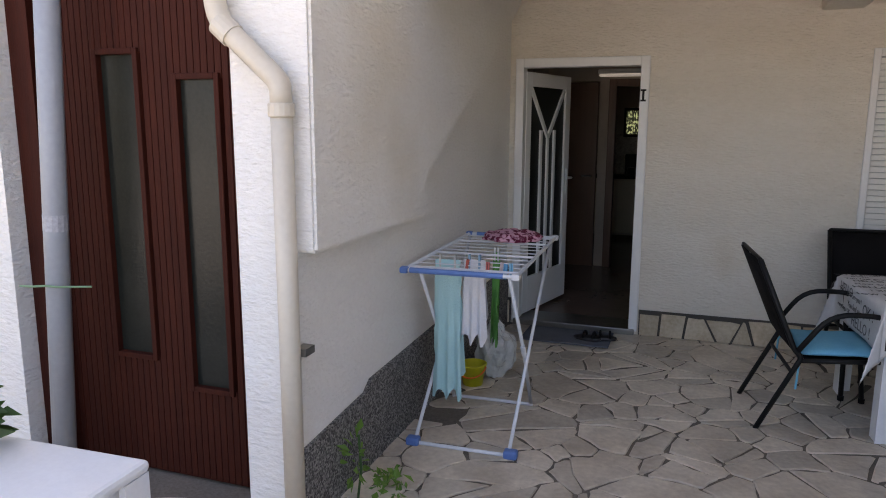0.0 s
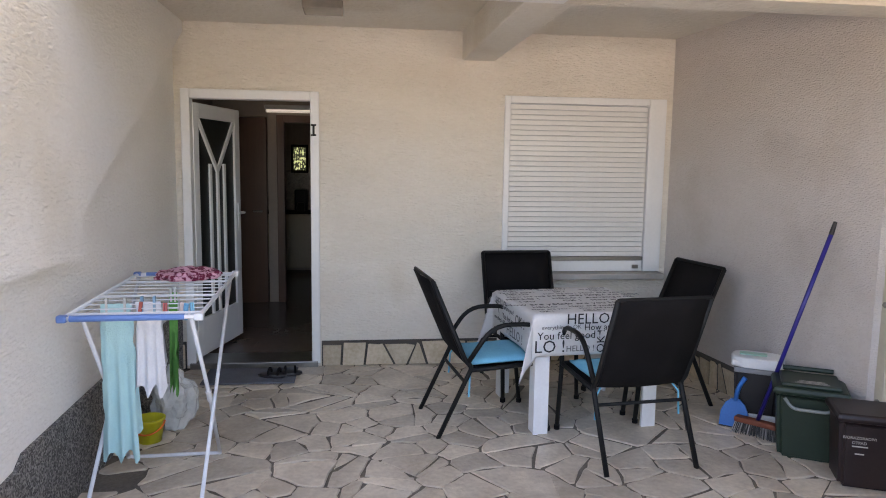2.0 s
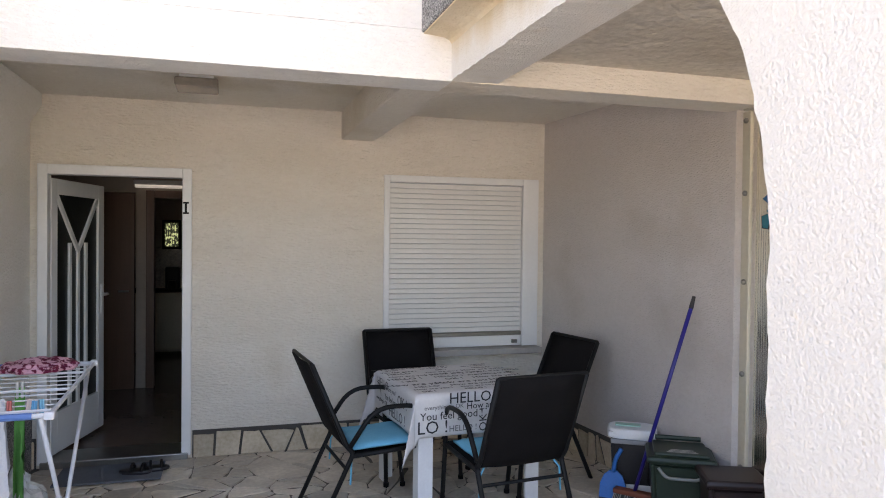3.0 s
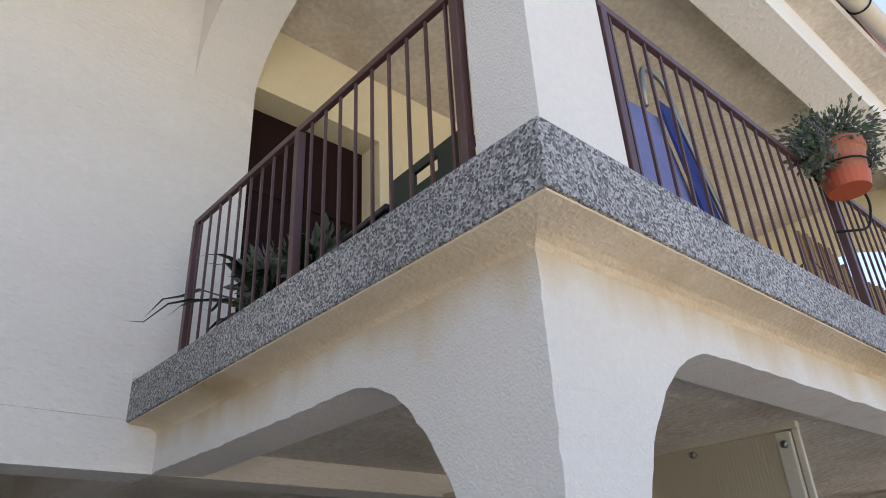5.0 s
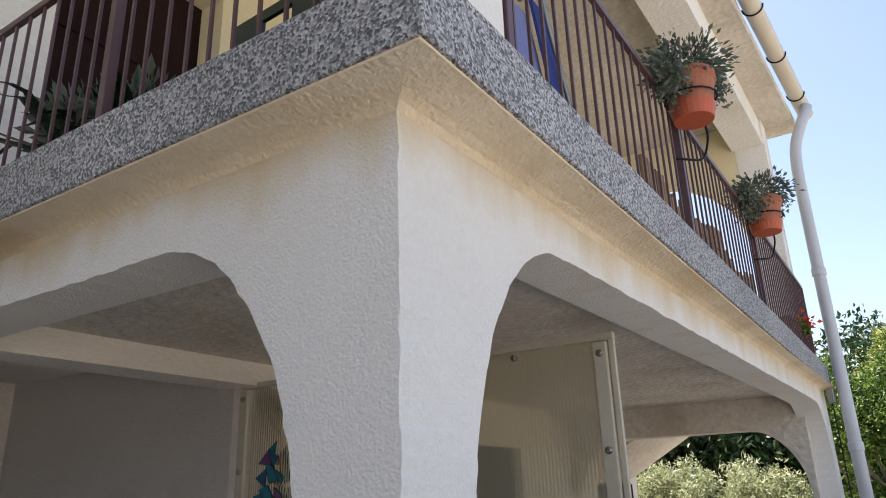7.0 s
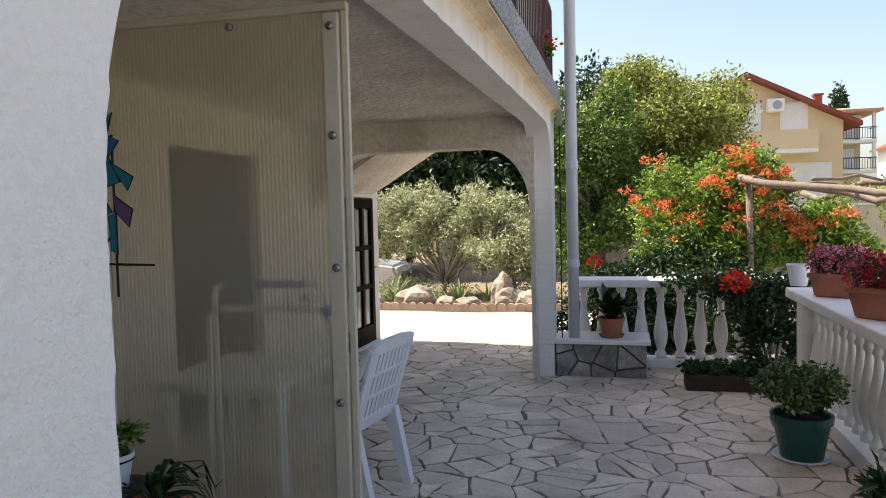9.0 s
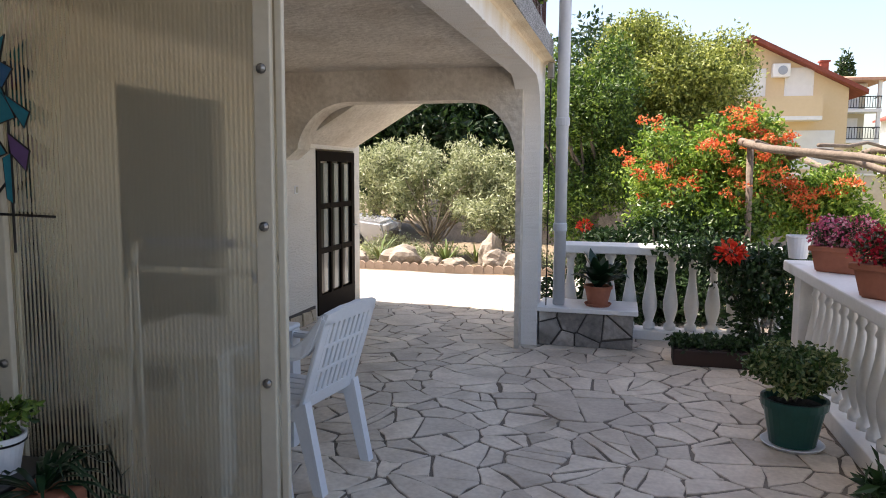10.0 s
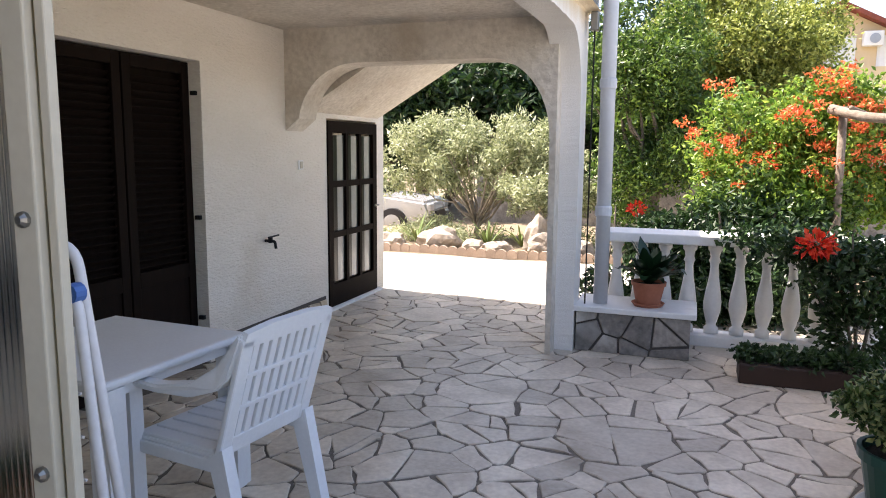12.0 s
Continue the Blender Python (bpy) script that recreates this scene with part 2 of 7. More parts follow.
BROWN_DOOR = mat("red_brown_wood", (0.060, 0.012, 0.006), (0.034, 0.007, 0.004), 0.65, 2, 20, 0.0015, spec=0.15, stretch=(14, 14, 1.0))
DARK_WOOD = mat("dark_brown_wood", (0.012, 0.0065, 0.0045), (0.006, 0.0035, 0.0025), 0.7, 3, 30, 0.001, spec=0.08, stretch=(10, 10, 1.2))
MAROON_WOOD = mat("dark_maroon_wood", (0.026, 0.011, 0.010), (0.016, 0.007, 0.007), 0.6, 2, 20, 0.0015, spec=0.12, stretch=(14, 14, 1.0))
BROWN_GLASS = mat("dim_patterned_glass", (0.022, 0.024, 0.020), (0.010, 0.012, 0.010), 0.3, 4, 60, 0.001, spec=0.25)
PIPE_BEIGE = mat("beige_pvc", (0.66, 0.60, 0.50), (0.58, 0.52, 0.43), 0.4, 3, 40)
PIPE_PALE = mat("pale_grey_pvc", (0.56, 0.58, 0.61), (0.48, 0.50, 0.53), 0.4, 3, 40)
PIPE_GREY = mat("grey_pvc", (0.36, 0.385, 0.42), (0.30, 0.32, 0.355), 0.4, 3, 40)
RAIL_PAINT = mat("purple_brown_rail_paint", (0.115, 0.06, 0.06), (0.08, 0.042, 0.042), 0.4, 4, 60)
STEEL = mat("zinc_steel", (0.30, 0.29, 0.27), None, 0.35, 5, 60, metal=0.9)
DARK_METAL = mat("charcoal_tube", (0.013, 0.012, 0.012), (0.008, 0.008, 0.008), 0.5, 5, 60, spec=0.2)
SLING = mat("black_mesh_sling", (0.012, 0.010, 0.010), (0.007, 0.006, 0.006), 0.85, 8, 300, 0.0008, 500, spec=0.15)
CUSHION = mat("light_blue_cushion", (0.16, 0.50, 0.68), (0.11, 0.40, 0.58), 0.85, 6, 120, 0.002, 160)
CLOTH_WHITE = mat("printed_tablecloth", (0.72, 0.71, 0.70), (0.62, 0.61, 0.61), 0.7, 4, 60, 0.003, 12)
INK = mat("grey_print", (0.025, 0.026, 0.03), None, 0.7)
INK_LIGHT = mat("pale_grey_print", (0.13, 0.13, 0.14), None, 0.7)
TERRACOTTA = mat("terracotta", (0.42, 0.155, 0.09), (0.32, 0.115, 0.065), 0.7, 6, 40, 0.001)
PANEL = panel_mat("polycarbonate")
EDGE_POLY = mat("cream_panel_trim", (0.54, 0.50, 0.40), (0.46, 0.42, 0.33), 0.5, 3, 40)


# ---- mesh helpers ----
def part(name, bm, material, parent=None, label="", smooth=False):
    me = bpy.data.meshes.new(name)
    bm.to_mesh(me)
    bm.free()
    if material:
        me.materials.append(material)
    if smooth:
        me.polygons.foreach_set("use_smooth", [True] * len(me.polygons))
    ob = new(name, me)
    if parent:
        ob.parent = parent
    if label:
        ob["label"] = label
    return ob


def thing(name, m, label, category, group="", kind=""):
    ob = new(name)
    ob.empty_display_size = 0.1
    ob.matrix_basis = m
    return tagged(ob, label, category, group, kind)


def setting(name, bm, material, label="", smooth=False):
    return tagged(part(name, bm, material, None, label, smooth), kind="structure")


def add_box(bm, a, b, bevel=0.0, m=None):
    r = bmesh.ops.create_cube(bm, size=1)
    vs = r["verts"]
    for v in vs:
        v.co = Vector([(a[i] + b[i]) / 2 + v.co[i] * (b[i] - a[i]) for i in range(3)])
    if bevel:
        es = list({e for v in vs for e in v.link_edges})
        o = bmesh.ops.bevel(bm, geom=es, offset=bevel, segments=2, affect="EDGES", profile=0.5)
        vs = list({v for v in o["verts"]} | {v for v in vs if v.is_valid})
    if m is not None:
        bmesh.ops.transform(bm, matrix=m, verts=[v for v in vs if v.is_valid])
    return vs


def boxes(*bs, bevel=0.0):
    bm = bmesh.new()
    for a, b in bs:
        add_box(bm, a, b, bevel)
    return bm


def prism(bm, poly, axis, lo, hi):
    """Extrudes a polygon given in the other two axes (in x, y, z order) along the axis."""
    def at(p, w):
        c = list(p)
        c.insert("xyz".index(axis), w)
        return bm.verts.new(c)
    A, B = [at(p, lo) for p in poly], [at(p, hi) for p in poly]
    n = len(poly)
    bm.faces.new(A)
    bm.faces.new(B[::-1])
    for i in range(n):
        bm.faces.new((A[i], B[i], B[(i + 1) % n], A[(i + 1) % n]))
    bmesh.ops.recalc_face_normals(bm, faces=bm.faces)
    return bm


def tube(bm, pts, r, n=8, cap=True, closed=False):
    """A round bar along the points; r is one radius or one for each point."""
    pts = [Vector(p) for p in pts]
    rs = r if isinstance(r, (list, tuple)) else [r] * len(pts)
    rings, ref = [], None
    for i, p in enumerate(pts):
        a = pts[i - 1] if i or closed else p
        b = pts[(i + 1) % len(pts)] if i < len(pts) - 1 or closed else p
        d = (b - a).normalized()
        if ref is None:
            ref = d.orthogonal().normalized()
        ref = (ref - d * ref.dot(d)).normalized()
        s = d.cross(ref)
        rings.append([bm.verts.new(p + (ref * math.cos(2 * math.pi * k / n) + s * math.sin(2 * math.pi * k / n)) * rs[i]) for k in range(n)])
    m = len(rings)
    for i in range(m if closed else m - 1):
        A, B = rings[i], rings[(i + 1) % m]
        for k in range(n):
            bm.faces.new((A[k], A[(k + 1) % n], B[(k + 1) % n], B[k]))
    if cap and not closed:
        bm.faces.new(rings[0][::-1])
        bm.faces.new(rings[-1])
    return bm


def bend(pts, r=0.05, n=5):
    """Rounds the inner corners of a polyline."""
    pts = [Vector(p) for p in pts]
    out = [pts[0]]
    for a, b, c in zip(pts, pts[1:], pts[2:]):
        u, v = (a - b), (c - b)
        k = min(r, u.length * 0.45, v.length * 0.45)
        p, q = b + u.normalized() * k, b + v.normalized() * k
        for i in range(n + 1):
            t = i / n
            out.append(p * (1 - t) ** 2 + b * 2 * t * (1 - t) + q * t * t)
    return out + [pts[-1]]


def lathe(bm, prof, n=20, centre=(0, 0), cap=True):
    """Turns a profile of (radius, z) round the upright axis."""
    rings = [[bm.verts.new((centre[0] + r * math.cos(2 * math.pi * k / n), centre[1] + r * math.sin(2 * math.pi * k / n), z)) for k in range(n)] for r, z in prof]
    for A, B in zip(rings, rings[1:]):
        for k in range(n):
            bm.faces.new((A[k], A[(k + 1) % n], B[(k + 1) % n], B[k]))
    if cap:
        bm.faces.new(rings[0][::-1])
        bm.faces.new(rings[-1])
    return bm


def curve_pts(cx, cz, rx, rz, a0, a1, n=12):
    return [(cx + rx * math.cos(radians(a0 + (a1 - a0) * i / n)), cz + rz * math.sin(radians(a0 + (a1 - a0) * i / n))) for i in range(n + 1)]


def clip(poly, n, c):
    """Keeps the part of a polygon where n . p <= c."""
    out = []
    for i, p in enumerate(poly):
        q = poly[(i + 1) % len(poly)]
        a, b = n[0] * p[0] + n[1] * p[1] - c, n[0] * q[0] + n[1] * q[1] - c
        if a <= 0:
            out.append(p)
        if (a < 0 < b) or (b < 0 < a):
            k = a / (a - b)
            out.append((p[0] + (q[0] - p[0]) * k, p[1] + (q[1] - p[1]) * k))
    return out


# ---- ground and large structure ----
BACK, FRONT, OUT, WEST = 5.70, 3.38, 1.055, -0.80
TOP = 2.775  # balcony floor
setting("ground", boxes(((-120, -120, -0.5), (200, 120, -0.32))), GROUND, "dry grassy ground reaching the horizon")
setting("terrace_bed", boxes(((-8, -1.35, -0.32), (9.4, 9.0, -0.004))), MORTAR, "grey mortar bed of the crazy-paved terrace")
setting("driveway", boxes(((9.4, -0.2, -0.31), (12.1, 14.0, -0.01))), CONCRETE, "pale sunlit concrete driveway")
setting("garden_bed", boxes(((12.1, -6.0, -0.31), (40.0, 20.0, -0.02))), EARTH, "dry earth garden bed behind the drive")
# out of view; pale slab added as a reflector to brighten the sitting place
setting("yard", boxes(((-40, -60, -0.33), (9.4, -1.36, -0.30))), CONCRETE, "unseen pale ground added to bounce sunlight towards the house")
# unseen ground; its dark grey is chosen to weaken light bounced from the west
setting("west_yard", boxes(((-8.0, -1.35, -0.003), (-2.66, 9.0, 0.002))), LOW_BOUNCE, "unseen ground beside the wing, kept dark to limit bounced light")
setting("garden_slope", boxes(((9.4, -9.0, -0.31), (12.1, -0.2, -0.05))), EARTH, "earth bed below the balustrade")

# alcove: back wall with door and window openings
DX0, DX1, DZ = -0.73, 0.235, 2.10
WX0, WX1, WZ0, WZ1 = 1.715, 2.975, 0.722, 2.10
bm = boxes(((-3.0, BACK, 0), (DX0, BACK + 0.28, 2.8)), ((DX0, BACK, DZ), (DX1, BACK + 0.28, 2.8)),
           ((DX1, BACK, 0), (WX0, BACK + 0.28, 2.8)), ((WX0, BACK, 0), (WX1, BACK + 0.28, WZ0)),
           ((WX0, BACK, WZ1), (WX1, BACK + 0.28, 2.8)), ((WX1, BACK, 0), (3.59, BACK + 0.28, 2.8)))
setting("wall_north", bm, PLASTER_FINE, "cream plaster wall with door and shuttered window")

# wing at the west side, with the thicker parapet of the stair inside it
setting("wall_west_inner", boxes(((-1.06, FRONT, 0), (WEST, BACK, 2.6))), PLASTER, "shaded cream plaster wall of the sitting place")
bm = boxes(((-1.06, 2.45, 0), (WEST, FRONT, 5.7)), ((-1.06, FRONT, 2.6), (WEST, BACK, 5.7)), ((-3.4, 2.45, 0), (-2.27, 2.9, 5.7)), ((-2.27, 2.45, 2.75), (-1.06, 2.9, 5.7)))
setting("wall_west", bm, PLASTER, "rough white plaster wall of the house wing")
bm = prism(bmesh.new(), [(2.445, 1.145), (3.60, 1.145), (3.60, 1.325), (5.66, 2.515), (5.66, 2.604), (3.37, 2.604), (3.37, 2.515), (2.445, 2.515)], "x", WEST - 0.02, -0.715)
bmesh.ops.bevel(bm, geom=list(bm.edges), offset=0.012, segments=2, affect="EDGES")
setting("stair_parapet", bm, PLASTER, "thick slanted band of rough white plaster on the wall")
setting("stair_parapet_upper", boxes(((WEST - 0.02, 2.445, 2.518), (-0.715, 3.36, 5.69)), bevel=0.012), PLASTER, "rough white plaster band rising up the wall")
bm = prism(bmesh.new(), [(2.43, 0.0), (5.69, 0.0), (5.69, 0.47), (3.92, 0.452), (3.06, 0.43), (2.99, 0.385), (2.43, 0.35)], "x", WEST - 0.02, WEST + 0.018)
setting("plinth", bm, PLINTH, "grey aggregate plinth along the wall foot")

setting("wall_far_west", boxes(((-6.2, -1.3, 0), (-5.9, 9.0, 3.2))), YELLOW_PLASTER, "plain plaster wall closing the yard")
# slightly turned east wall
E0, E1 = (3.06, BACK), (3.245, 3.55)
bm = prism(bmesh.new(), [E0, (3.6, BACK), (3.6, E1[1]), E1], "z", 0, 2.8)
setting("wall_east", bm, PLASTER_SHADE, "cream plaster side wall with its shade toned into the colour")
setting("ceiling", boxes(((-0.99, FRONT + 0.22, 2.605), (3.4, BACK + 0.1, 2.68))), PLASTER_FINE, "cream plaster ceiling of the sitting place")
setting("ceiling_terrace", boxes(((1.6, OUT + 0.1, 2.50), (7.9, FRONT + 0.02, 2.59))), CEIL_SHADE, "plaster ceiling under the balcony, shade toned into its beige")
setting("ceiling_beam", boxes(((1.345, FRONT + 0.22, 2.388), (1.60, BACK + 0.02, 2.62)), bevel=0.01), PLASTER_FINE, "plastered ceiling beam")
setting("front_beam", boxes(((-0.79, FRONT, 2.37), (1.52, FRONT + 0.24, 2.598))), PLASTER, "white plastered beam over the open front")
setting("front_beam_inner", boxes(((1.52, FRONT, 2.37), (3.4, FRONT + 0.24, 2.598))), PLASTER_FINE, "cream plastered beam under the balcony")
# white upper front wall and house body behind it
setting("upper_wall", boxes(((-1.0, FRONT, 2.60), (1.84, FRONT + 0.3, 5.7))), PLASTER, "white plaster upper front wall")
bm = boxes(((1.84, FRONT, 4.76), (2.81, FRONT + 0.3, 5.7)), ((2.81, FRONT, 2.60), (9.5, FRONT + 0.3, 5.7)))
setting("balcony_wall", bm, YELLOW_PLASTER, "pale yellow plaster wall of the balcony with its door")
bm = boxes(((3.45, FRONT - 0.015, 0), (5.20, FRONT + 0.3, 2.55)), ((5.20, FRONT - 0.015, 2.13), (6.45, FRONT + 0.3, 2.55)), ((6.45, FRONT - 0.015, 0), (8.22, FRONT + 0.3, 2.55)),
           ((8.22, FRONT - 0.015, 1.82), (9.30, FRONT + 0.3, 2.55)), ((9.30, FRONT - 0.015, 0), (9.5, FRONT + 0.3, 2.55)))
setting("wall_terrace", bm, PLASTER_FINE, "cream plaster wall with brown shutters and a glazed door")
setting("house_body", boxes(((9.2, FRONT + 0.3, 0), (9.5, 12.0, 5.7)), ((-3.4, 11.7, 0), (9.2, 12.0, 5.7)), ((-3.4, 2.9, 0), (-3.2, 11.7, 5.7)), ((3.5, FRONT + 0.9, 0), (9.2, FRONT + 1.0, 2.6)), ((-3.2, 6.2, 2.7), (9.2, 11.7, 2.75))), PLASTER, "plain outer walls of the house")
bm = prism(bmesh.new(), [(0.85, 5.62), (7.2, 8.0), (12.6, 5.62), (12.6, 5.72), (7.2, 8.12), (0.85, 5.74)], "x", -3.7, 8.25)
setting("roof", bm, TERRACOTTA, "tiled pitched roof of the house")
setting("roof_soffit", prism(bmesh.new(), [(-3.7, 0.98), (0.5, 0.98), (8.2, 0.72), (8.2, FRONT + 0.2), (-3.7, FRONT + 0.2)], "z", 5.30, 5.40), CEIL_SHADE, "pale plaster soffit under the eaves")
setting("eaves_beam", prism(bmesh.new(), [(1.42, 1.05), (8.0, 1.02), (8.0, 1.32), (1.42, 1.35)], "z", 5.02, 5.30), PLASTER, "plaster beam under the eaves")

def skew(bm, limit=1.4):
    """The pillars of the balcony front stand slightly askew to the house."""
    for v in bm.verts:
        if v.co.y < limit:
            v.co.y -= 0.10 * max(0.0, v.co.x - 1.74) / 6.0
    return bm


def fine(poly, step=0.022):
    """Splits the long sides of an outline into short ones."""
    out = []
    for p, q in zip(poly, poly[1:] + poly[:1]):
        n = max(1, int(math.hypot(q[0] - p[0], q[1] - p[1]) / step))
        out += [(p[0] + (q[0] - p[0]) * i / n, p[1] + (q[1] - p[1]) * i / n) for i in range(n)]
    return out


def chip(bm, pick, axes, seed):
    """Ragged, hand-plastered arrises on the picked side."""
    for v in bm.verts:
        if pick(v.co) and 0.02 < v.co.z < 2.57:
            for a in axes:
                k = "xyz".index(a)
                v.co[k] += 0.007 * noise.noise(v.co * 14 + Vector((seed, k * 7, 0))) + 0.004 * noise.noise(v.co * 55 + Vector((seed, k * 3, 0)))


# balcony: slab with terrazzo edge, beams with quarter arches, corner and far pillars
GX, GY = 1.368, 0.885
setting("balcony_edge", boxes(((GX, GY, 2.585), (GX + 0.12, FRONT + 0.05, TOP)), ((GX + 0.12, GY, 2.585), (7.95, GY + 0.12, TOP)), bevel=0.005), GRANITE, "grey terrazzo edge of the balcony slab")
setting("balcony_slab", boxes(((GX + 0.12, GY + 0.12, 2.60), (7.9, FRONT, 2.75))), SOFFIT, "stained concrete balcony slab")
# plaster underside of the overhang, rounded into the wall and mitred at the corner
COVE = [(0.010, 2.587), (0.012, 2.580), (0.06, 2.577), (0.11, 2.571), (0.134, 2.560), (0.147, 2.543), (0.20, 2.543), (0.20, 2.587)]
bm = bmesh.new()
prism(bm, [(GX + a, z) for a, z in COVE], "y", GY, FRONT)
for v in bm.verts:
    if v.co.y < GY + 0.001:
        v.co.y = (v.co.x - GX) * 1.17 + GY
setting("balcony_cove", bm, SOFFIT, "ochre-stained plaster under the balcony edge")
bm = prism(bmesh.new(), [(GY + a * 1.17, z) for a, z in COVE], "x", GX, 7.9)
for v in bm.verts:
    if v.co.x < GX + 0.001:
        v.co.x = (v.co.y - GY) / 1.17 + GX
    elif v.co.y > GY + 0.03:
        v.co.y -= 0.10
setting("balcony_cove_front", bm, SOFFIT, "ochre-stained plaster under the balcony edge")
setting("slab_end_block", boxes(((GX - 0.004, FRONT - 0.045, TOP), (GX + 0.11, FRONT, TOP + 0.06)), bevel=0.01), PLASTER, "small plaster block at the slab end")
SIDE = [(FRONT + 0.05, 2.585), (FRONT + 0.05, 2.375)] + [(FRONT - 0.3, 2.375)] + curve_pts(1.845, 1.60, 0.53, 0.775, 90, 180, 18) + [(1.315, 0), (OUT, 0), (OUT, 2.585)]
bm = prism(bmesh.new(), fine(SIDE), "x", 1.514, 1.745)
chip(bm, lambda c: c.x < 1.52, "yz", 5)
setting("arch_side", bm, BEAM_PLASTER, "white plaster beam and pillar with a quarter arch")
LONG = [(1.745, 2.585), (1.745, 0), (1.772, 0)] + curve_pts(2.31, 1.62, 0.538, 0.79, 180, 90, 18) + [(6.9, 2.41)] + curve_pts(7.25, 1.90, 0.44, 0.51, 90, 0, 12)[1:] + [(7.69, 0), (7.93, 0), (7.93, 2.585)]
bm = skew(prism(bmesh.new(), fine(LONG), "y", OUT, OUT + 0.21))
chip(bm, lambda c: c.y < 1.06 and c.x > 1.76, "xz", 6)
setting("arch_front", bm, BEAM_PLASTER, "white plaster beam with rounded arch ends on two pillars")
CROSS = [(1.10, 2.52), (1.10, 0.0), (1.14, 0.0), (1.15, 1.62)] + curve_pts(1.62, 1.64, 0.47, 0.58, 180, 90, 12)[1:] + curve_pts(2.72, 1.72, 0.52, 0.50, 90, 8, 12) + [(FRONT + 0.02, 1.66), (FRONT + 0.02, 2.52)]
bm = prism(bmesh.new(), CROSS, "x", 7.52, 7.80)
setting("arch_cross", bm, CEIL_SHADE, "plaster arch between wall and pillar, backlit shade toned into its beige")
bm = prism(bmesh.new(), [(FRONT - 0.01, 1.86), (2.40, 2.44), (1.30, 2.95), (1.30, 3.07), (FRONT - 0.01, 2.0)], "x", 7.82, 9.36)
setting("stair_soffit", bm, CEIL_SHADE, "sloping plaster underside of the outer stair")
# upper storey of the balcony
UP = [(FRONT + 0.02, 5.30), (FRONT + 0.02, 4.60)] + curve_pts(2.275, 4.60, 1.105, 0.62, 0, 180, 20) + [(1.17, TOP), (0.945, TOP), (0.945, 5.30)]
setting("upper_arch", prism(bmesh.new(), UP, "x", 1.455, 1.835), PLASTER_ROUGH, "white plaster arch and pillar on the balcony")
setting("upper_pillar", boxes(((7.66, 1.0, TOP), (7.9, 1.3, 5.30)), bevel=0.01), PLASTER, "white plaster balcony pillar")
FARUP = [(1.30, 5.30), (1.30, 3.9)] + curve_pts(2.2, 3.9, 0.9, 0.95, 180, 0, 14)[1:] + [(FRONT, 3.9), (FRONT, 5.30)]
setting("upper_cross_arch", prism(bmesh.new(), FARUP, "x", 7.66, 7.88), YELLOW_PLASTER, "pale yellow plaster arch on the balcony")


# ---- doors, windows, pipes, rails ----
def slab(bm, w, h, t, m, bevel=0.004):
    add_box(bm, (0, 0, 0), (w, t, h), bevel, m)


def alu_door():
    """White aluminium entrance door, its leaf standing open into the hall."""
    root = thing("entrance_door", pose((DX0 + DX1) / 2, BACK, 0), "white aluminium entrance door standing open inwards", "door")
    x0, x1 = DX0 - (DX0 + DX1) / 2, DX1 - (DX0 + DX1) / 2
    bm = boxes(((x0 - 0.02, -0.035, 0.03), (x0 + 0.045, 0.08, DZ + 0.02)), ((x1 - 0.045, -0.035, 0.03), (x1 + 0.02, 0.08, DZ + 0.02)), ((x0 + 0.045, -0.035, DZ - 0.05), (x1 - 0.045, 0.08, DZ + 0.02)), bevel=0.006)
    part("frame", bm, WHITE_ALU, root)
    part("threshold", boxes(((x0, -0.05, 0.0), (x1, 0.26, 0.05)), bevel=0.006), STEEL, root, "worn metal threshold")
    leaf = part("leaf", bmesh.new(), None, root)
    leaf.matrix_basis = pose(x0 + 0.05, 0.06, 0.06, 0, 0, 76)
    w, h = 0.86, DZ - 0.13
    bm = boxes(((0, 0, 0), (0.09, 0.05, h)), ((w - 0.10, 0, 0), (w, 0.05, h)), ((0.09, 0, h - 0.11), (w - 0.10, 0.05, h)), ((0.09, 0, 0), (w - 0.10, 0.05, 0.30)), bevel=0.004)
    for a, b in (((0.10, h - 0.12), (w / 2, h - 0.52)), ((w - 0.11, h - 0.12), (w / 2, h - 0.52)), ((w / 2, h - 0.50), (w / 2, 0.3)), ((0.30, h - 0.46), (0.30, 0.3)), ((w - 0.30, h - 0.46), (w - 0.30, 0.3))):
        u = Vector((b[0] - a[0], 0, b[1] - a[1]))
        mm = Matrix.Translation((a[0], 0.025, a[1])) @ u.to_track_quat("Z", "Y").to_matrix().to_4x4()
        add_box(bm, (-0.02, -0.02, 0), (0.02, 0.02, u.length), 0.003, mm)
    part("leaf_frame", bm, WHITE_ALU, leaf)
    part("glass", boxes(((0.09, 0.02, 0.30), (w - 0.10, 0.028, h - 0.11))), BROWN_GLASS, leaf, "dim textured glass")
    bm = boxes(((w - 0.07, -0.012, 0.93), (w - 0.035, 0, 1.17)), bevel=0.004)
    tube(bm, bend([(w - 0.05, -0.01, 1.09), (w - 0.05, -0.06, 1.09), (w - 0.17, -0.06, 1.09)], 0.02), 0.009)
    part("handle", bm, WHITE_ALU, leaf)
    bm = boxes(((x1 - 0.028, -0.042, 1.80), (x1 - 0.012, -0.036, 1.87)), ((x1 - 0.04, -0.042, 1.865), (x1 - 0.0, -0.036, 1.878)), ((x1 - 0.04, -0.042, 1.79), (x1, -0.036, 1.803)))
    part("number_plate", bm, DARK_METAL, root, "small black number bars")
    return root


alu_door()


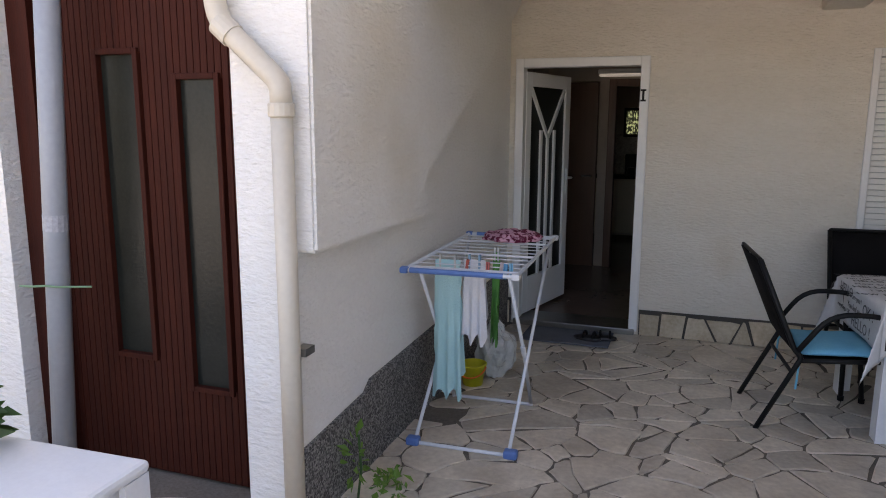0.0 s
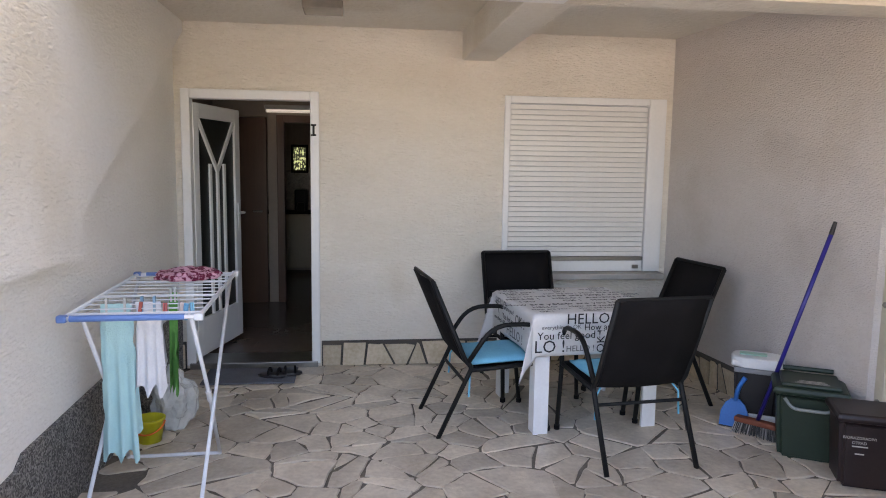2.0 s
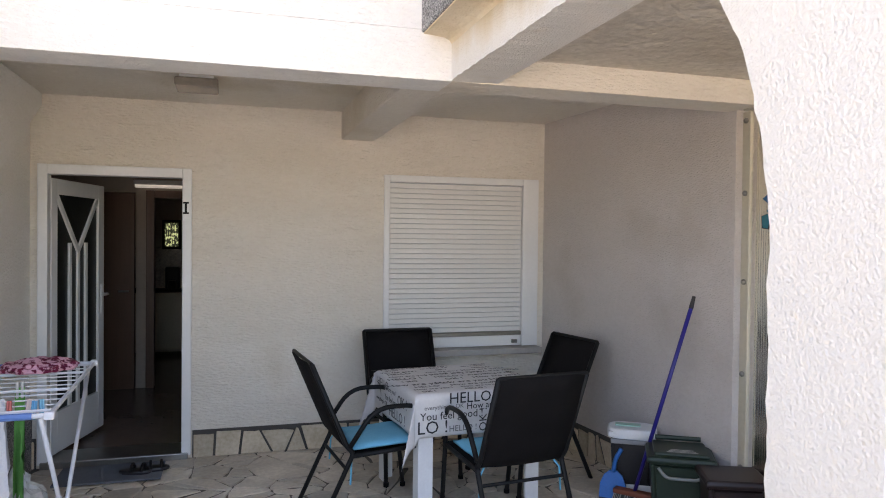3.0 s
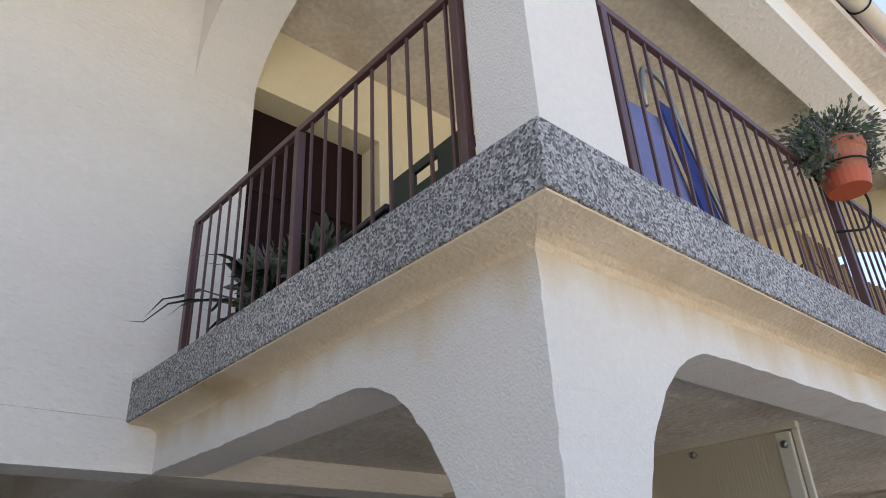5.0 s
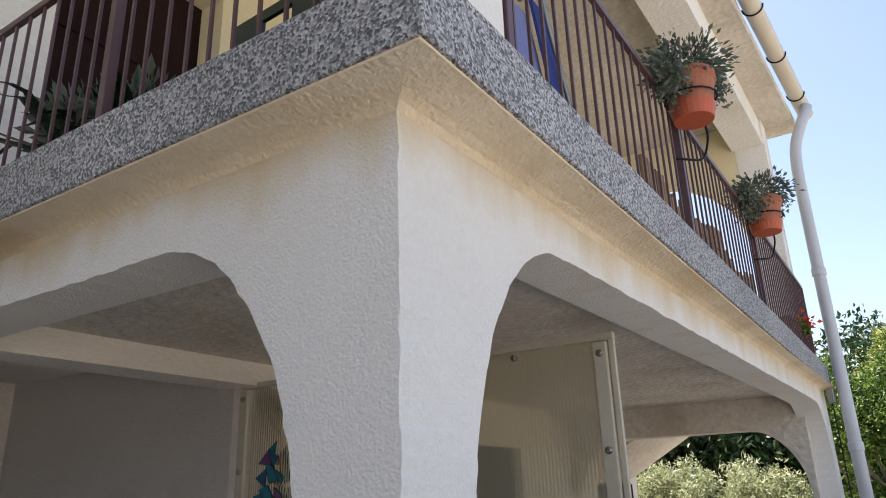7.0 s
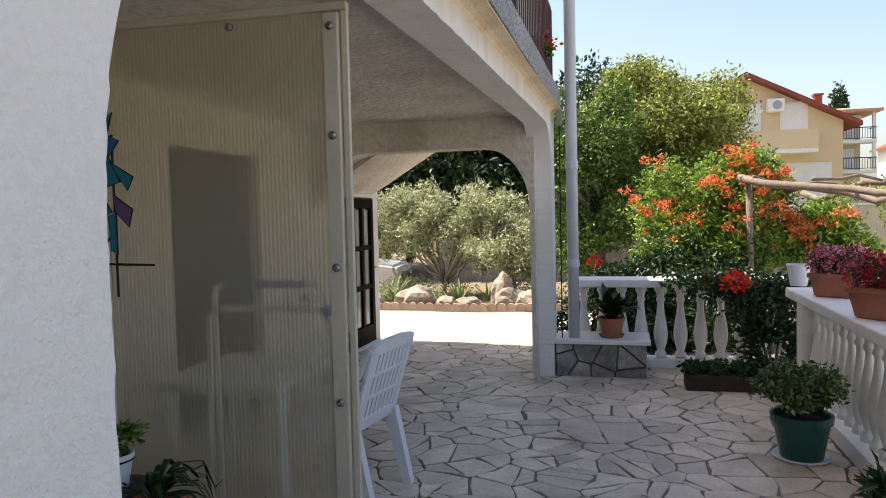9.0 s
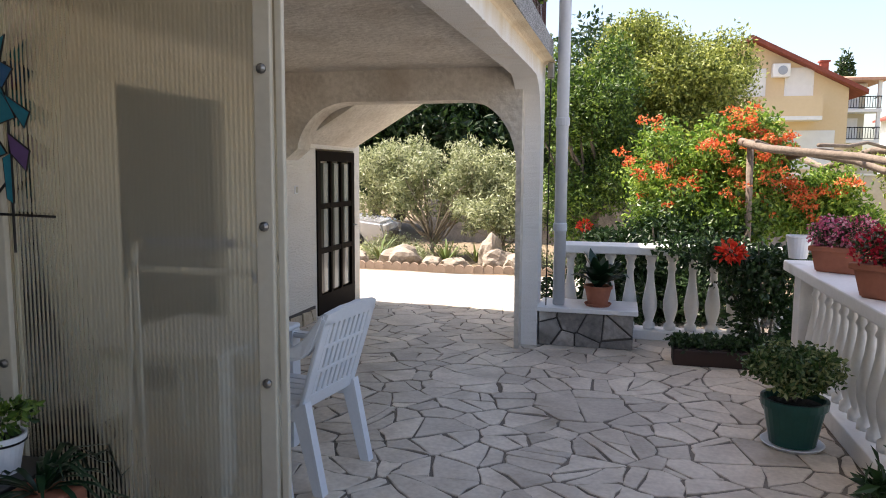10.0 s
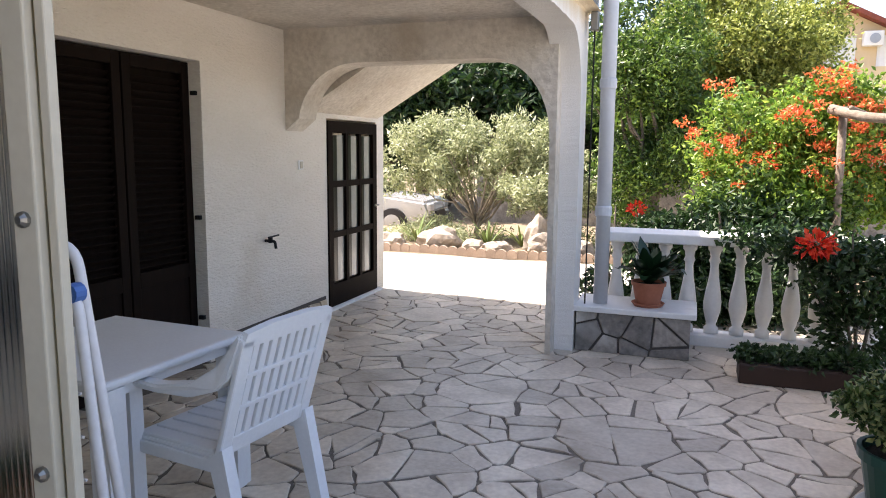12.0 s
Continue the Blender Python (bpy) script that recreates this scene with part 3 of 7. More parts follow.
def shutter_window():
    root = thing("window_shutter", pose((WX0 + WX1) / 2, BACK, WZ0), "white window with a closed roller shutter", "window")
    hw, h = (WX1 - WX0) / 2, WZ1 - WZ0
    bm = boxes(((-hw - 0.03, -0.02, 0.02), (-hw + 0.015, 0.10, h + 0.03)), ((hw - 0.11, -0.02, 0.02), (hw + 0.03, 0.10, h + 0.03)), ((-hw + 0.015, -0.02, h - 0.025), (hw - 0.11, 0.10, h + 0.03)), bevel=0.005)
    part("frame", bm, WHITE_ALU, root)
    n = 30
    z0, z1 = 0.145, h - 0.03
    bm = bmesh.new()
    add_box(bm, (-hw + 0.018, -0.004, 0), (hw - 0.113, 0.012, (z1 - z0) / n - 0.0035), 0.003)
    first = part("slat", bm, SHUTTER_WHITE, root)
    for i in range(n):
        o = first if i == 0 else new("slat", first.data)
        o.parent = root
        o.location = (0, 0.012, z0 + (z1 - z0) * i / n)
    part("slat_backing", boxes(((-hw + 0.016, 0.03, 0.0), (hw - 0.112, 0.05, h))), PIPE_PALE, root)
    part("bottom_rail", boxes(((-hw + 0.018, -0.012, 0.11), (hw - 0.113, 0.02, 0.142)), bevel=0.004), STEEL, root, "grey metal bottom rail")
    part("sash", boxes(((-hw + 0.018, 0.0, 0.022), (hw - 0.113, 0.028, 0.108)), bevel=0.004), WHITE_ALU, root)
    part("lock", boxes(((hw - 0.20, -0.022, 0.045), (hw - 0.15, -0.002, 0.075)), bevel=0.003), STEEL, root)
    part("sill", boxes(((-hw - 0.05, -0.13, -0.03), (hw + 0.03, 0.05, 0.018)), bevel=0.006), mat("grey_stone_sill", (0.42, 0.40, 0.37), (0.33, 0.31, 0.29), 0.6, 4, 40), root, "grey stone sill")


shutter_window()


def hall_inside():
    """Dim hall and kitchen behind the open door."""
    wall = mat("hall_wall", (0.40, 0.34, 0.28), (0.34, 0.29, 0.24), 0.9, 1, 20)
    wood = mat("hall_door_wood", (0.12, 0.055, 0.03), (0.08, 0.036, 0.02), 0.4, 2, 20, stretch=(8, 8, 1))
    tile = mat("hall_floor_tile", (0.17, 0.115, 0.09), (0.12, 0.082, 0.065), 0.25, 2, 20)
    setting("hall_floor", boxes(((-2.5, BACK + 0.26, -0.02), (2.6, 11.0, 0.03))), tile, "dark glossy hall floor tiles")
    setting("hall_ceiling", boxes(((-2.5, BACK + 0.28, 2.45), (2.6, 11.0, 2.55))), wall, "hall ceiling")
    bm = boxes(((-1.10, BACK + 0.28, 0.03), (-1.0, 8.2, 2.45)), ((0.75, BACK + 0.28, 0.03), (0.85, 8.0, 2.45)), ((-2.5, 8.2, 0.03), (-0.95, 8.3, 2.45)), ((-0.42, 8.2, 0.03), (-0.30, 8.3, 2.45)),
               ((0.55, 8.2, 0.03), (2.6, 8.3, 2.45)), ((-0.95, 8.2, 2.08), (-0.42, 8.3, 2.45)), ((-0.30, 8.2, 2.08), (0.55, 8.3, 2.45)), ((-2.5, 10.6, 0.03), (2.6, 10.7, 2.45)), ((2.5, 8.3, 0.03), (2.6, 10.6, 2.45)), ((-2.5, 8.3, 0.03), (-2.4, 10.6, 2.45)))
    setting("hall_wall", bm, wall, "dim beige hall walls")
    d = thing("hall_door", pose(-0.68, 8.17, 0.03), "closed brown wooden inner door", "door")
    part("leaf", boxes(((-0.25, 0, 0), (0.25, 0.04, 2.04)), bevel=0.004), wood, d)
    part("handle", tube(bmesh.new(), [(0.2, -0.03, 1.02), (0.10, -0.03, 1.02)], 0.009), STEEL, d)
    d = thing("kitchen_door_frame", pose(0.12, 8.19, 0.03), "brown wooden door frame to the kitchen", "door frame")
    part("frame", boxes(((-0.44, -0.02, 0), (-0.36, 0.12, 2.07)), ((0.36, -0.02, 0), (0.44, 0.12, 2.07)), ((-0.36, -0.02, 1.99), (0.36, 0.12, 2.07)), bevel=0.004), wood, d)
    k = thing("kitchen_cabinet", pose(0.1, 10.25, 0.03), "cream kitchen base units with a dark worktop", "cabinet")
    part("body", boxes(((-1.0, 0.02, 0.08), (1.0, 0.33, 0.84))), mat("cream_front", (0.5, 0.42, 0.30), None, 0.4), k)
    for i in range(4):
        dr = part("door", boxes(((-0.98 + i * 0.5, 0.0, 0.10), (-0.52 + i * 0.5, 0.02, 0.82)), bevel=0.003), mat("cream_door", (0.55, 0.47, 0.34), None, 0.4), k)
        part("handle", boxes(((-0.60 + i * 0.5, -0.015, 0.70), (-0.56 + i * 0.5, 0.0, 0.80))), STEEL, dr)
    part("worktop", boxes(((-1.02, -0.02, 0.84), (1.02, 0.34, 0.88)), bevel=0.003), DARK_WOOD, k)
    part("splashback", boxes(((-1.0, 0.32, 0.88), (1.0, 0.345, 1.45))), mat("patterned_tile", (0.42, 0.36, 0.30), (0.16, 0.13, 0.11), 0.3, 30, 90), k, "patterned splashback tiles")
    w = thing("kitchen_window", pose(-0.25, 10.58, 1.44), "small bright kitchen window with greenery behind", "window")
    part("frame", boxes(((-0.12, -0.02, 0), (0.12, 0.0, 0.40)), bevel=0.004), DARK_WOOD, w)
    gm = bpy.data.materials.new("leafy_daylight")
    gm.use_nodes = True
    nt = gm.node_tree
    n = nt.nodes.new("ShaderNodeTexNoise")
    n.inputs["Scale"].default_value = 7
    r = nt.nodes.new("ShaderNodeValToRGB")
    r.color_ramp.elements[0].color, r.color_ramp.elements[1].color = (0.02, 0.03, 0.015, 1), (0.75, 0.85, 0.45, 1)
    r.color_ramp.elements[0].position, r.color_ramp.elements[1].position = 0.5, 0.58
    nt.links.new(n.outputs["Fac"], r.inputs[0])
    nt.links.new(r.outputs[0], nt.nodes["Principled BSDF"].inputs["Emission Color"])
    nt.nodes["Principled BSDF"].inputs["Emission Strength"].default_value = 0.10
    nt.links.new(r.outputs[0], nt.nodes["Principled BSDF"].inputs["Base Color"])
    part("pane", boxes(((-0.085, -0.03, 0.04), (0.085, -0.022, 0.36))), gm, w, "daylight and leaves outside")
    a = thing("coffee_maker", pose(-0.22, 10.30, 0.91), "small dark coffee maker on the worktop", "appliance")
    part("body", boxes(((-0.09, 0, 0), (0.09, 0.16, 0.30)), bevel=0.02), DARK_METAL, a)
    part("jug", lathe(bmesh.new(), [(0.05, 0), (0.06, 0.05), (0.045, 0.12)], 12, (0, -0.03)), BROWN_GLASS, a)
    l = thing("hall_lamp", pose(-0.17, 8.09, 2.12), "slim white tube lamp on the hall wall", "lamp")
    part("housing", boxes(((-0.26, -0.04, 0.03), (0.26, 0.04, 0.08)), bevel=0.01), WHITE_ALU, l)
    part("diffuser", boxes(((-0.25, -0.03, 0.0), (0.25, 0.03, 0.03)), bevel=0.01), glow("tube_glow", (1.0, 0.95, 0.85), 0.05), l)


hall_inside()


def brown_door():
    root = thing("brown_door", pose(-1.72, 2.60, 0), "tall red-brown boarded wooden double door with narrow glass strips", "door")
    part("frame", boxes(((-0.55, -0.06, 0), (-0.43, 0.10, 2.75)), ((0.60, -0.02, 0), (0.655, 0.10, 2.75))), BROWN_DOOR, root)
    x = -0.43
    pane_at = ((-0.15, 0.055, 0.58, 1.92), (0.265, 0.46, 0.46, 1.81))
    i = 0
    while x < 0.60:
        w = 0.034
        cut = [q for q in pane_at if x + w > q[0] and x < q[1]]
        z = [(0.02, 2.74)] if not cut else [(0.02, cut[0][2]), (cut[0][3], 2.74)]
        bm = boxes(*[((x + 0.0015, 0.03, a), (x + w - 0.0015, 0.055, b)) for a, b in z], bevel=0.003)
        part("board", bm, BROWN_DOOR, root)
        x += w
        i += 1
    for a, b, z0, z1 in pane_at:
        fr = part("pane_frame", boxes(((a - 0.02, 0.015, z0 - 0.02), (a + 0.005, 0.05, z1 + 0.02)), ((b - 0.005, 0.015, z0 - 0.02), (b + 0.02, 0.05, z1 + 0.02)), ((a + 0.005, 0.015, z0 - 0.02), (b - 0.005, 0.05, z0 + 0.005)), ((a + 0.005, 0.015, z1 - 0.005), (b - 0.005, 0.05, z1 + 0.02)), bevel=0.003), BROWN_DOOR, root)
        part("pane", boxes(((a, 0.045, z0), (b, 0.05, z1))), BROWN_GLASS, fr, "dark frosted glass")
    part("backing", boxes(((-0.43, 0.056, 0.0), (0.6, 0.09, 2.75))), BROWN_DOOR, root)


brown_door()

# pipes on the wing
p = thing("downpipe", pose(-0.805, 2.385, 0), "beige plastic downpipe with elbows fixed to the wall corner", "pipe")
part("lower_pipe", tube(bmesh.new(), [(0, 0, 0), (0, 0, 1.70)], 0.041, 14), PIPE_BEIGE, p, smooth=True)
part("upper_pipe", tube(bmesh.new(), bend([(0, 0, 1.69), (0, 0, 1.77), (-0.26, 0.0, 2.0), (-0.26, 0, 2.4), (-0.26, 0, 3.4)], 0.075), 0.041, 14), PIPE_BEIGE, p, smooth=True)
part("collar", lathe(bmesh.new(), [(0.046, 1.65), (0.049, 1.655), (0.049, 1.695), (0.046, 1.70)], 16), PIPE_BEIGE, p)
part("upper_collar", tube(bmesh.new(), [(-0.245, 0, 1.985), (-0.19, 0, 1.937)], 0.047, 16), PIPE_BEIGE, p)
part("bracket", boxes(((-0.055, 0.02, 0.75), (0.055, 0.09, 0.78))), STEEL, p)
p = thing("grey_pipe", pose(-2.04, 2.40, 0), "loose grey plastic pipe leaning against the door frame", "pipe")
part("pipe", tube(bmesh.new(), [(0.0, 0.02, 0), (0.165, 0.05, 2.9)], 0.050, 14), PIPE_GREY, p, smooth=True)
part("printed_band", tube(bmesh.new(), [(0.0665, 0.032, 1.17), (0.0705, 0.0325, 1.24)], 0.0508, 14), mat("pipe_print", (0.30, 0.31, 0.34), (0.45, 0.46, 0.5), 0.5, 60, 90), p, "faint grey printed band")
part("string", tube(bmesh.new(), [(-0.10, -0.03, 0.925), (-0.02, -0.035, 0.93), (0.05, -0.035, 0.938), (0.11, -0.02, 0.935), (0.22, 0.05, 0.93)], 0.005, 5), mat("green_string", (0.20, 0.35, 0.20)), p, "green string round the pipe")

# terrace wall: brown shutters, glazed dark door, tap, switch
def louvre_shutters():
    root = thing("louvred_shutters", pose(5.825, FRONT - 0.015, 0.02), "dark brown louvred wooden shutter doors, closed", "shutter")
    part("backing", boxes(((-0.62, 0.16, 0), (0.62, 0.18, 2.11))), DARK_WOOD, root)
    for s in (0, 1):
        leaf = part("leaf", boxes(((0, 0, 0), (0.07, 0.04, 2.10)), ((0.54, 0, 0), (0.61, 0.04, 2.10)), ((0.07, 0, 2.02), (0.54, 0.04, 2.10)), ((0.07, 0, 0.62), (0.54, 0.04, 0.72)), ((0.07, 0, 0), (0.54, 0.04, 0.10)), ((0.07, 0.012, 0.10), (0.54, 0.03, 0.62)), bevel=0.004), DARK_WOOD, root)
        leaf.location = (-0.62 + 0.625 * s, 0.09, 0)
        bm = bmesh.new()
        add_box(bm, (0.072, -0.005, -0.004), (0.538, 0.042, 0.004), 0.002, pose(0, 0.02, 0, -38))
        sl = part("louvre", bm, DARK_WOOD, leaf)
        for i in range(26):
            o = sl if i == 0 else new("louvre", sl.data)
            o.parent = leaf
            o.location = (0, 0, 0.745 + i * 0.049)
    for z in (1.88, 1.02, 0.3):
        part("hinge", boxes(((0.60, 0.03, z), (0.66, 0.075, z + 0.03)), bevel=0.004), DARK_METAL, root)


louvre_shutters()


def glazed_door():
    root = thing("glazed_door", pose(8.225, FRONT - 0.03, 0.0), "dark brown door with nine small panes", "door")
    w, h = 1.07, 1.80
    fr = [((0, 0, 0.03), (0.09, 0.05, h)), ((w - 0.09, 0, 0.03), (w, 0.05, h)), ((0.09, 0, h - 0.11), (w - 0.09, 0.05, h)), ((0.09, 0, 0.03), (w - 0.09, 0.05, 0.24))]
    for i in (1, 2):
        x = 0.09 + (w - 0.18) * i / 3
        fr.append(((x - 0.025, 0.002, 0.24), (x + 0.025, 0.048, h - 0.11)))
        z = 0.24 + (h - 0.35) * i / 3
        fr.append(((0.09, 0.004, z - 0.03), (w - 0.09, 0.046, z + 0.03)))
    part("frame", boxes(*fr), DARK_WOOD, root)
    frost = mat("pale_frosted_pane", (0.42, 0.41, 0.36), (0.34, 0.33, 0.29), 0.12, 3, 30)
    for i in range(3):
        for j in range(3):
            x0 = 0.09 + (w - 0.18) * i / 3
            z0 = 0.24 + (h - 0.35) * j / 3
            pw, ph = (w - 0.18) / 3, (h - 0.35) / 3
            pane = part("pane", boxes(((x0 + 0.02, 0.026, z0 + 0.02), (x0 + pw - 0.02, 0.034, z0 + ph - 0.02))), BROWN_GLASS, root, "dark glass")
            bm = prism(bmesh.new(), [(x0 + pw * q, 0.025 - 0.004 * math.sin(math.pi * (q - 0.42) / 0.40)) for q in (0.42, 0.52, 0.62, 0.72, 0.82)], "z", z0 + 0.02, z0 + ph - 0.02)
            part("curtain", bm, frost, pane, "pale curtain fold behind the glass")
    part("handle", tube(bmesh.new(), bend([(w - 0.05, 0.0, 0.95), (w - 0.05, -0.05, 0.95), (w - 0.16, -0.05, 0.95)], 0.02), 0.01), STEEL, root)
    part("step", boxes(((-0.05, -0.04, 0.0), (w + 0.05, 0.1, 0.03))), WHITE_PAINT, root)


glazed_door()
t = thing("garden_tap", pose(7.18, FRONT - 0.015, 0.805), "small dark brass garden tap on the wall", "tap")
part("spout", tube(bmesh.new(), bend([(0, 0, 0), (0, -0.09, 0), (0, -0.10, -0.06)], 0.02), 0.012, 8), DARK_METAL, t)
part("lever", tube(bmesh.new(), [(-0.03, -0.05, 0.03), (0.12, -0.05, 0.035)], 0.008, 6), DARK_METAL, t)
part("valve", lathe(bmesh.new(), [(0.018, -0.015), (0.018, 0.03)], 8, (0, -0.05)), DARK_METAL, t)
t = thing("light_switch", pose(7.74, FRONT - 0.015, 1.40), "small cream light switch on the wall", "switch")
part("plate", boxes(((-0.04, -0.012, -0.04), (0.04, 0.0, 0.04)), bevel=0.004), WHITE_ALU, t)
part("rocker", boxes(((-0.022, -0.018, -0.03), (0.022, -0.012, 0.03)), bevel=0.002), EDGE_POLY, t)

# balcony door
t = thing("balcony_door", pose(2.33, FRONT + 0.21, TOP), "dark red-brown panelled balcony door", "door")
part("leaf", boxes(((-0.50, 0, 0), (0.50, 0.05, 2.0))), MAROON_WOOD, t)
for i in range(2):
    for j in range(3):
        part("panel", boxes(((-0.44 + i * 0.45, -0.015, 0.14 + j * 0.61), (-0.04 + i * 0.45, 0.0, 0.66 + j * 0.61)), bevel=0.006), MAROON_WOOD, t)


# railings: posts, bars and top rail
def railing(name, a, b, posts, n, label, z0=TOP, z1=3.51):
    root = thing(name, pose(*a, z0), label, "railing")
    d = Vector((b[0] - a[0], b[1] - a[1], 0))
    part("top_rail", boxes(((-0.02, -0.012, 0), (d.length + 0.02, 0.012, 0.03)), bevel=0.003), RAIL_PAINT, root).matrix_basis = pose(0, 0, z1 - z0 - 0.03, 0, 0, math.degrees(math.atan2(d.y, d.x)))
    bm = boxes(((-0.0048, -0.0048, 0.0), (0.0048, 0.0048, z1 - z0 - 0.03)))
    bar = part("bar", bm, RAIL_PAINT, root)
    bm = boxes(((-0.017, -0.017, -0.005), (0.017, 0.017, z1 - z0 - 0.03)), bevel=0.003)
    post = part("post", bm, RAIL_PAINT, root)
    first = True
    for q in posts:
        o = post if first else new("post", post.data)
        first = False
        o.parent = root
        o.location = d * q
    first = True
    for i in range(n):
        q = (i + 0.5) / n
        if min(abs(q - s) for s in posts) * d.length < 0.04:
            continue
        o = bar if first else new("bar", bar.data)
        first = False
        o.parent = root
        o.location = d * q
    part("bottom_rail", boxes(((0, -0.008, 0), (d.length, 0.008, 0.015))), RAIL_PAINT, root).matrix_basis = pose(0, 0, 0.04, 0, 0, math.degrees(math.atan2(d.y, d.x)))


railing("steel_guardrail", (1.455, 3.05), (1.455, 1.205), (0.0, 0.505, 1.0), 19, "purple-brown steel railing on the balcony side")
railing("steel_guardrail", (1.865, 0.955), (7.66, 0.945), (0.0, 0.303, 0.606, 1.0), 58, "long purple-brown steel railing along the balcony front")

# gutter and its downpipe at the far pillar
t = thing("gutter", pose(0, 0, 0), "cream half-round gutter along the eaves", "gutter")
bm = bmesh.new()
A, B, R = Vector((0.5, 0.97, 5.53)), Vector((8.25, 0.62, 5.50)), 0.075
ring = [[bm.verts.new(c + Vector((0, math.cos(radians(180 + a)) * R * k, math.sin(radians(180 + a)) * R * k))) for a, k in [(i * 18, 1) for i in range(11)] + [(180 - i * 18, 0.93) for i in range(11)]] for c in (A, B)]
for i in range(22):
    bm.faces.new((ring[0][i], ring[0][(i + 1) % 22], ring[1][(i + 1) % 22], ring[1][i]))
part("channel", bm, PIPE_BEIGE, t, smooth=True)
for i in range(9):
    c = A.lerp(B, (i + 0.4) / 9)
    part("clip", tube(bmesh.new(), [c + Vector((0, math.cos(radians(180 + a)) * 0.082, math.sin(radians(180 + a)) * 0.082)) for a in range(0, 181, 20)], 0.007, 5), DARK_METAL, t)
t = thing("far_downpipe", pose(7.80, 0.775, 0), "pale grey downpipe beside the far pillar", "pipe")
part("long_pipe", tube(bmesh.new(), bend([(0.05, 0, 0.37), (0, 0, 2.5), (-0.0, 0, 4.7), (0.05, -0.02, 5.0), (0.10, -0.2, 5.42)], 0.15), 0.055, 14), PIPE_PALE, t, smooth=True)
for z in (1.05, 2.0, 3.6):
    part("joint", lathe(bmesh.new(), [(0.058, z), (0.064, z + 0.01), (0.064, z + 0.07), (0.058, z + 0.08)], 16, (0.025 - z * 0.008, 0)), PIPE_PALE, t)
part("thin_pipe", tube(bmesh.new(), [(-0.02, 0.11, 0.3), (-0.02, 0.11, 2.52)], 0.006, 6), DARK_METAL, t, "thin dark pipe")
part("valve", boxes(((-0.05, 0.08, 2.42), (0.02, 0.14, 2.56)), bevel=0.01), STEEL, t)


# polycarbonate screen
def screen():
    root = thing("polycarbonate_screen", pose(3.345, 1.245, 0.06, 0, 0, 1.7), "yellowed translucent ribbed polycarbonate screen in a cream frame", "screen")
    for k in range(2):
        bm = bmesh.new()
        y0, y1, n = 0.055 + k * 1.0675, 1.1125 + k * 1.0675, 62
        prev = None
        for i in range(2 * n + 1):
            y = y0 + (y1 - y0) * i / (2 * n)
            x = 0.00022 if i % 2 else -0.00012
            v = bm.verts.new((x, y, 0)), bm.verts.new((x, y, 2.30))
            if prev:
                bm.faces.new((prev[0], v[0], v[1], prev[1]))
            prev = v
        part("sheet", bm, PANEL, root)
    for y in (0.09, 1.10, 2.23):
        bar = part("bar", boxes(((-0.030, y - 0.03, 0.0), (-0.006, y + 0.03, 2.29)), bevel=0.005), EDGE_POLY, root)
        for z in (0.32, 0.84, 1.35, 1.84, 2.24):
            part("bolt", lathe(bmesh.new(), [(0.016, -0.004), (0.016, 0.004), (0.008, 0.012)], 10), STEEL, bar).matrix_basis = pose(-0.034, y, z, 0, -90, 0)
    part("edge_trim", boxes(((-0.012, 0.030, 0), (0.012, 0.054, 2.30)), bevel=0.004), EDGE_POLY, root)
    part("top_rail", boxes(((-0.02, 0.03, 2.30), (0.02, 2.27, 2.33)), bevel=0.004), EDGE_POLY, root)
    for y in (0.5, 1.65):
        part("bolt", lathe(bmesh.new(), [(0.016, -0.004), (0.016, 0.004), (0.008, 0.012)], 10), STEEL, root).matrix_basis = pose(-0.022, y, 2.27, 0, -90, 0)
    part("foot_rail", boxes(((-0.02, 0.03, -0.06), (0.02, 2.27, 0.0)), bevel=0.004), EDGE_POLY, root)


screen()

# ceiling lamp of the alcove
t = thing("ceiling_lamp", pose(0.326, 4.83, 2.605), "square ribbed glass ceiling lamp, switched off", "lamp")
part("base", boxes(((-0.10, -0.10, -0.02), (0.10, 0.10, 0)), bevel=0.004), WHITE_ALU, t)
bm = bmesh.new()
add_box(bm, (-0.125, -0.125, -0.075), (0.125, 0.125, -0.02), 0.012)
part("glass_shade", bm, mat("smoky_glass", (0.30, 0.26, 0.21), (0.22, 0.19, 0.16), 0.2, 8, 50), t)


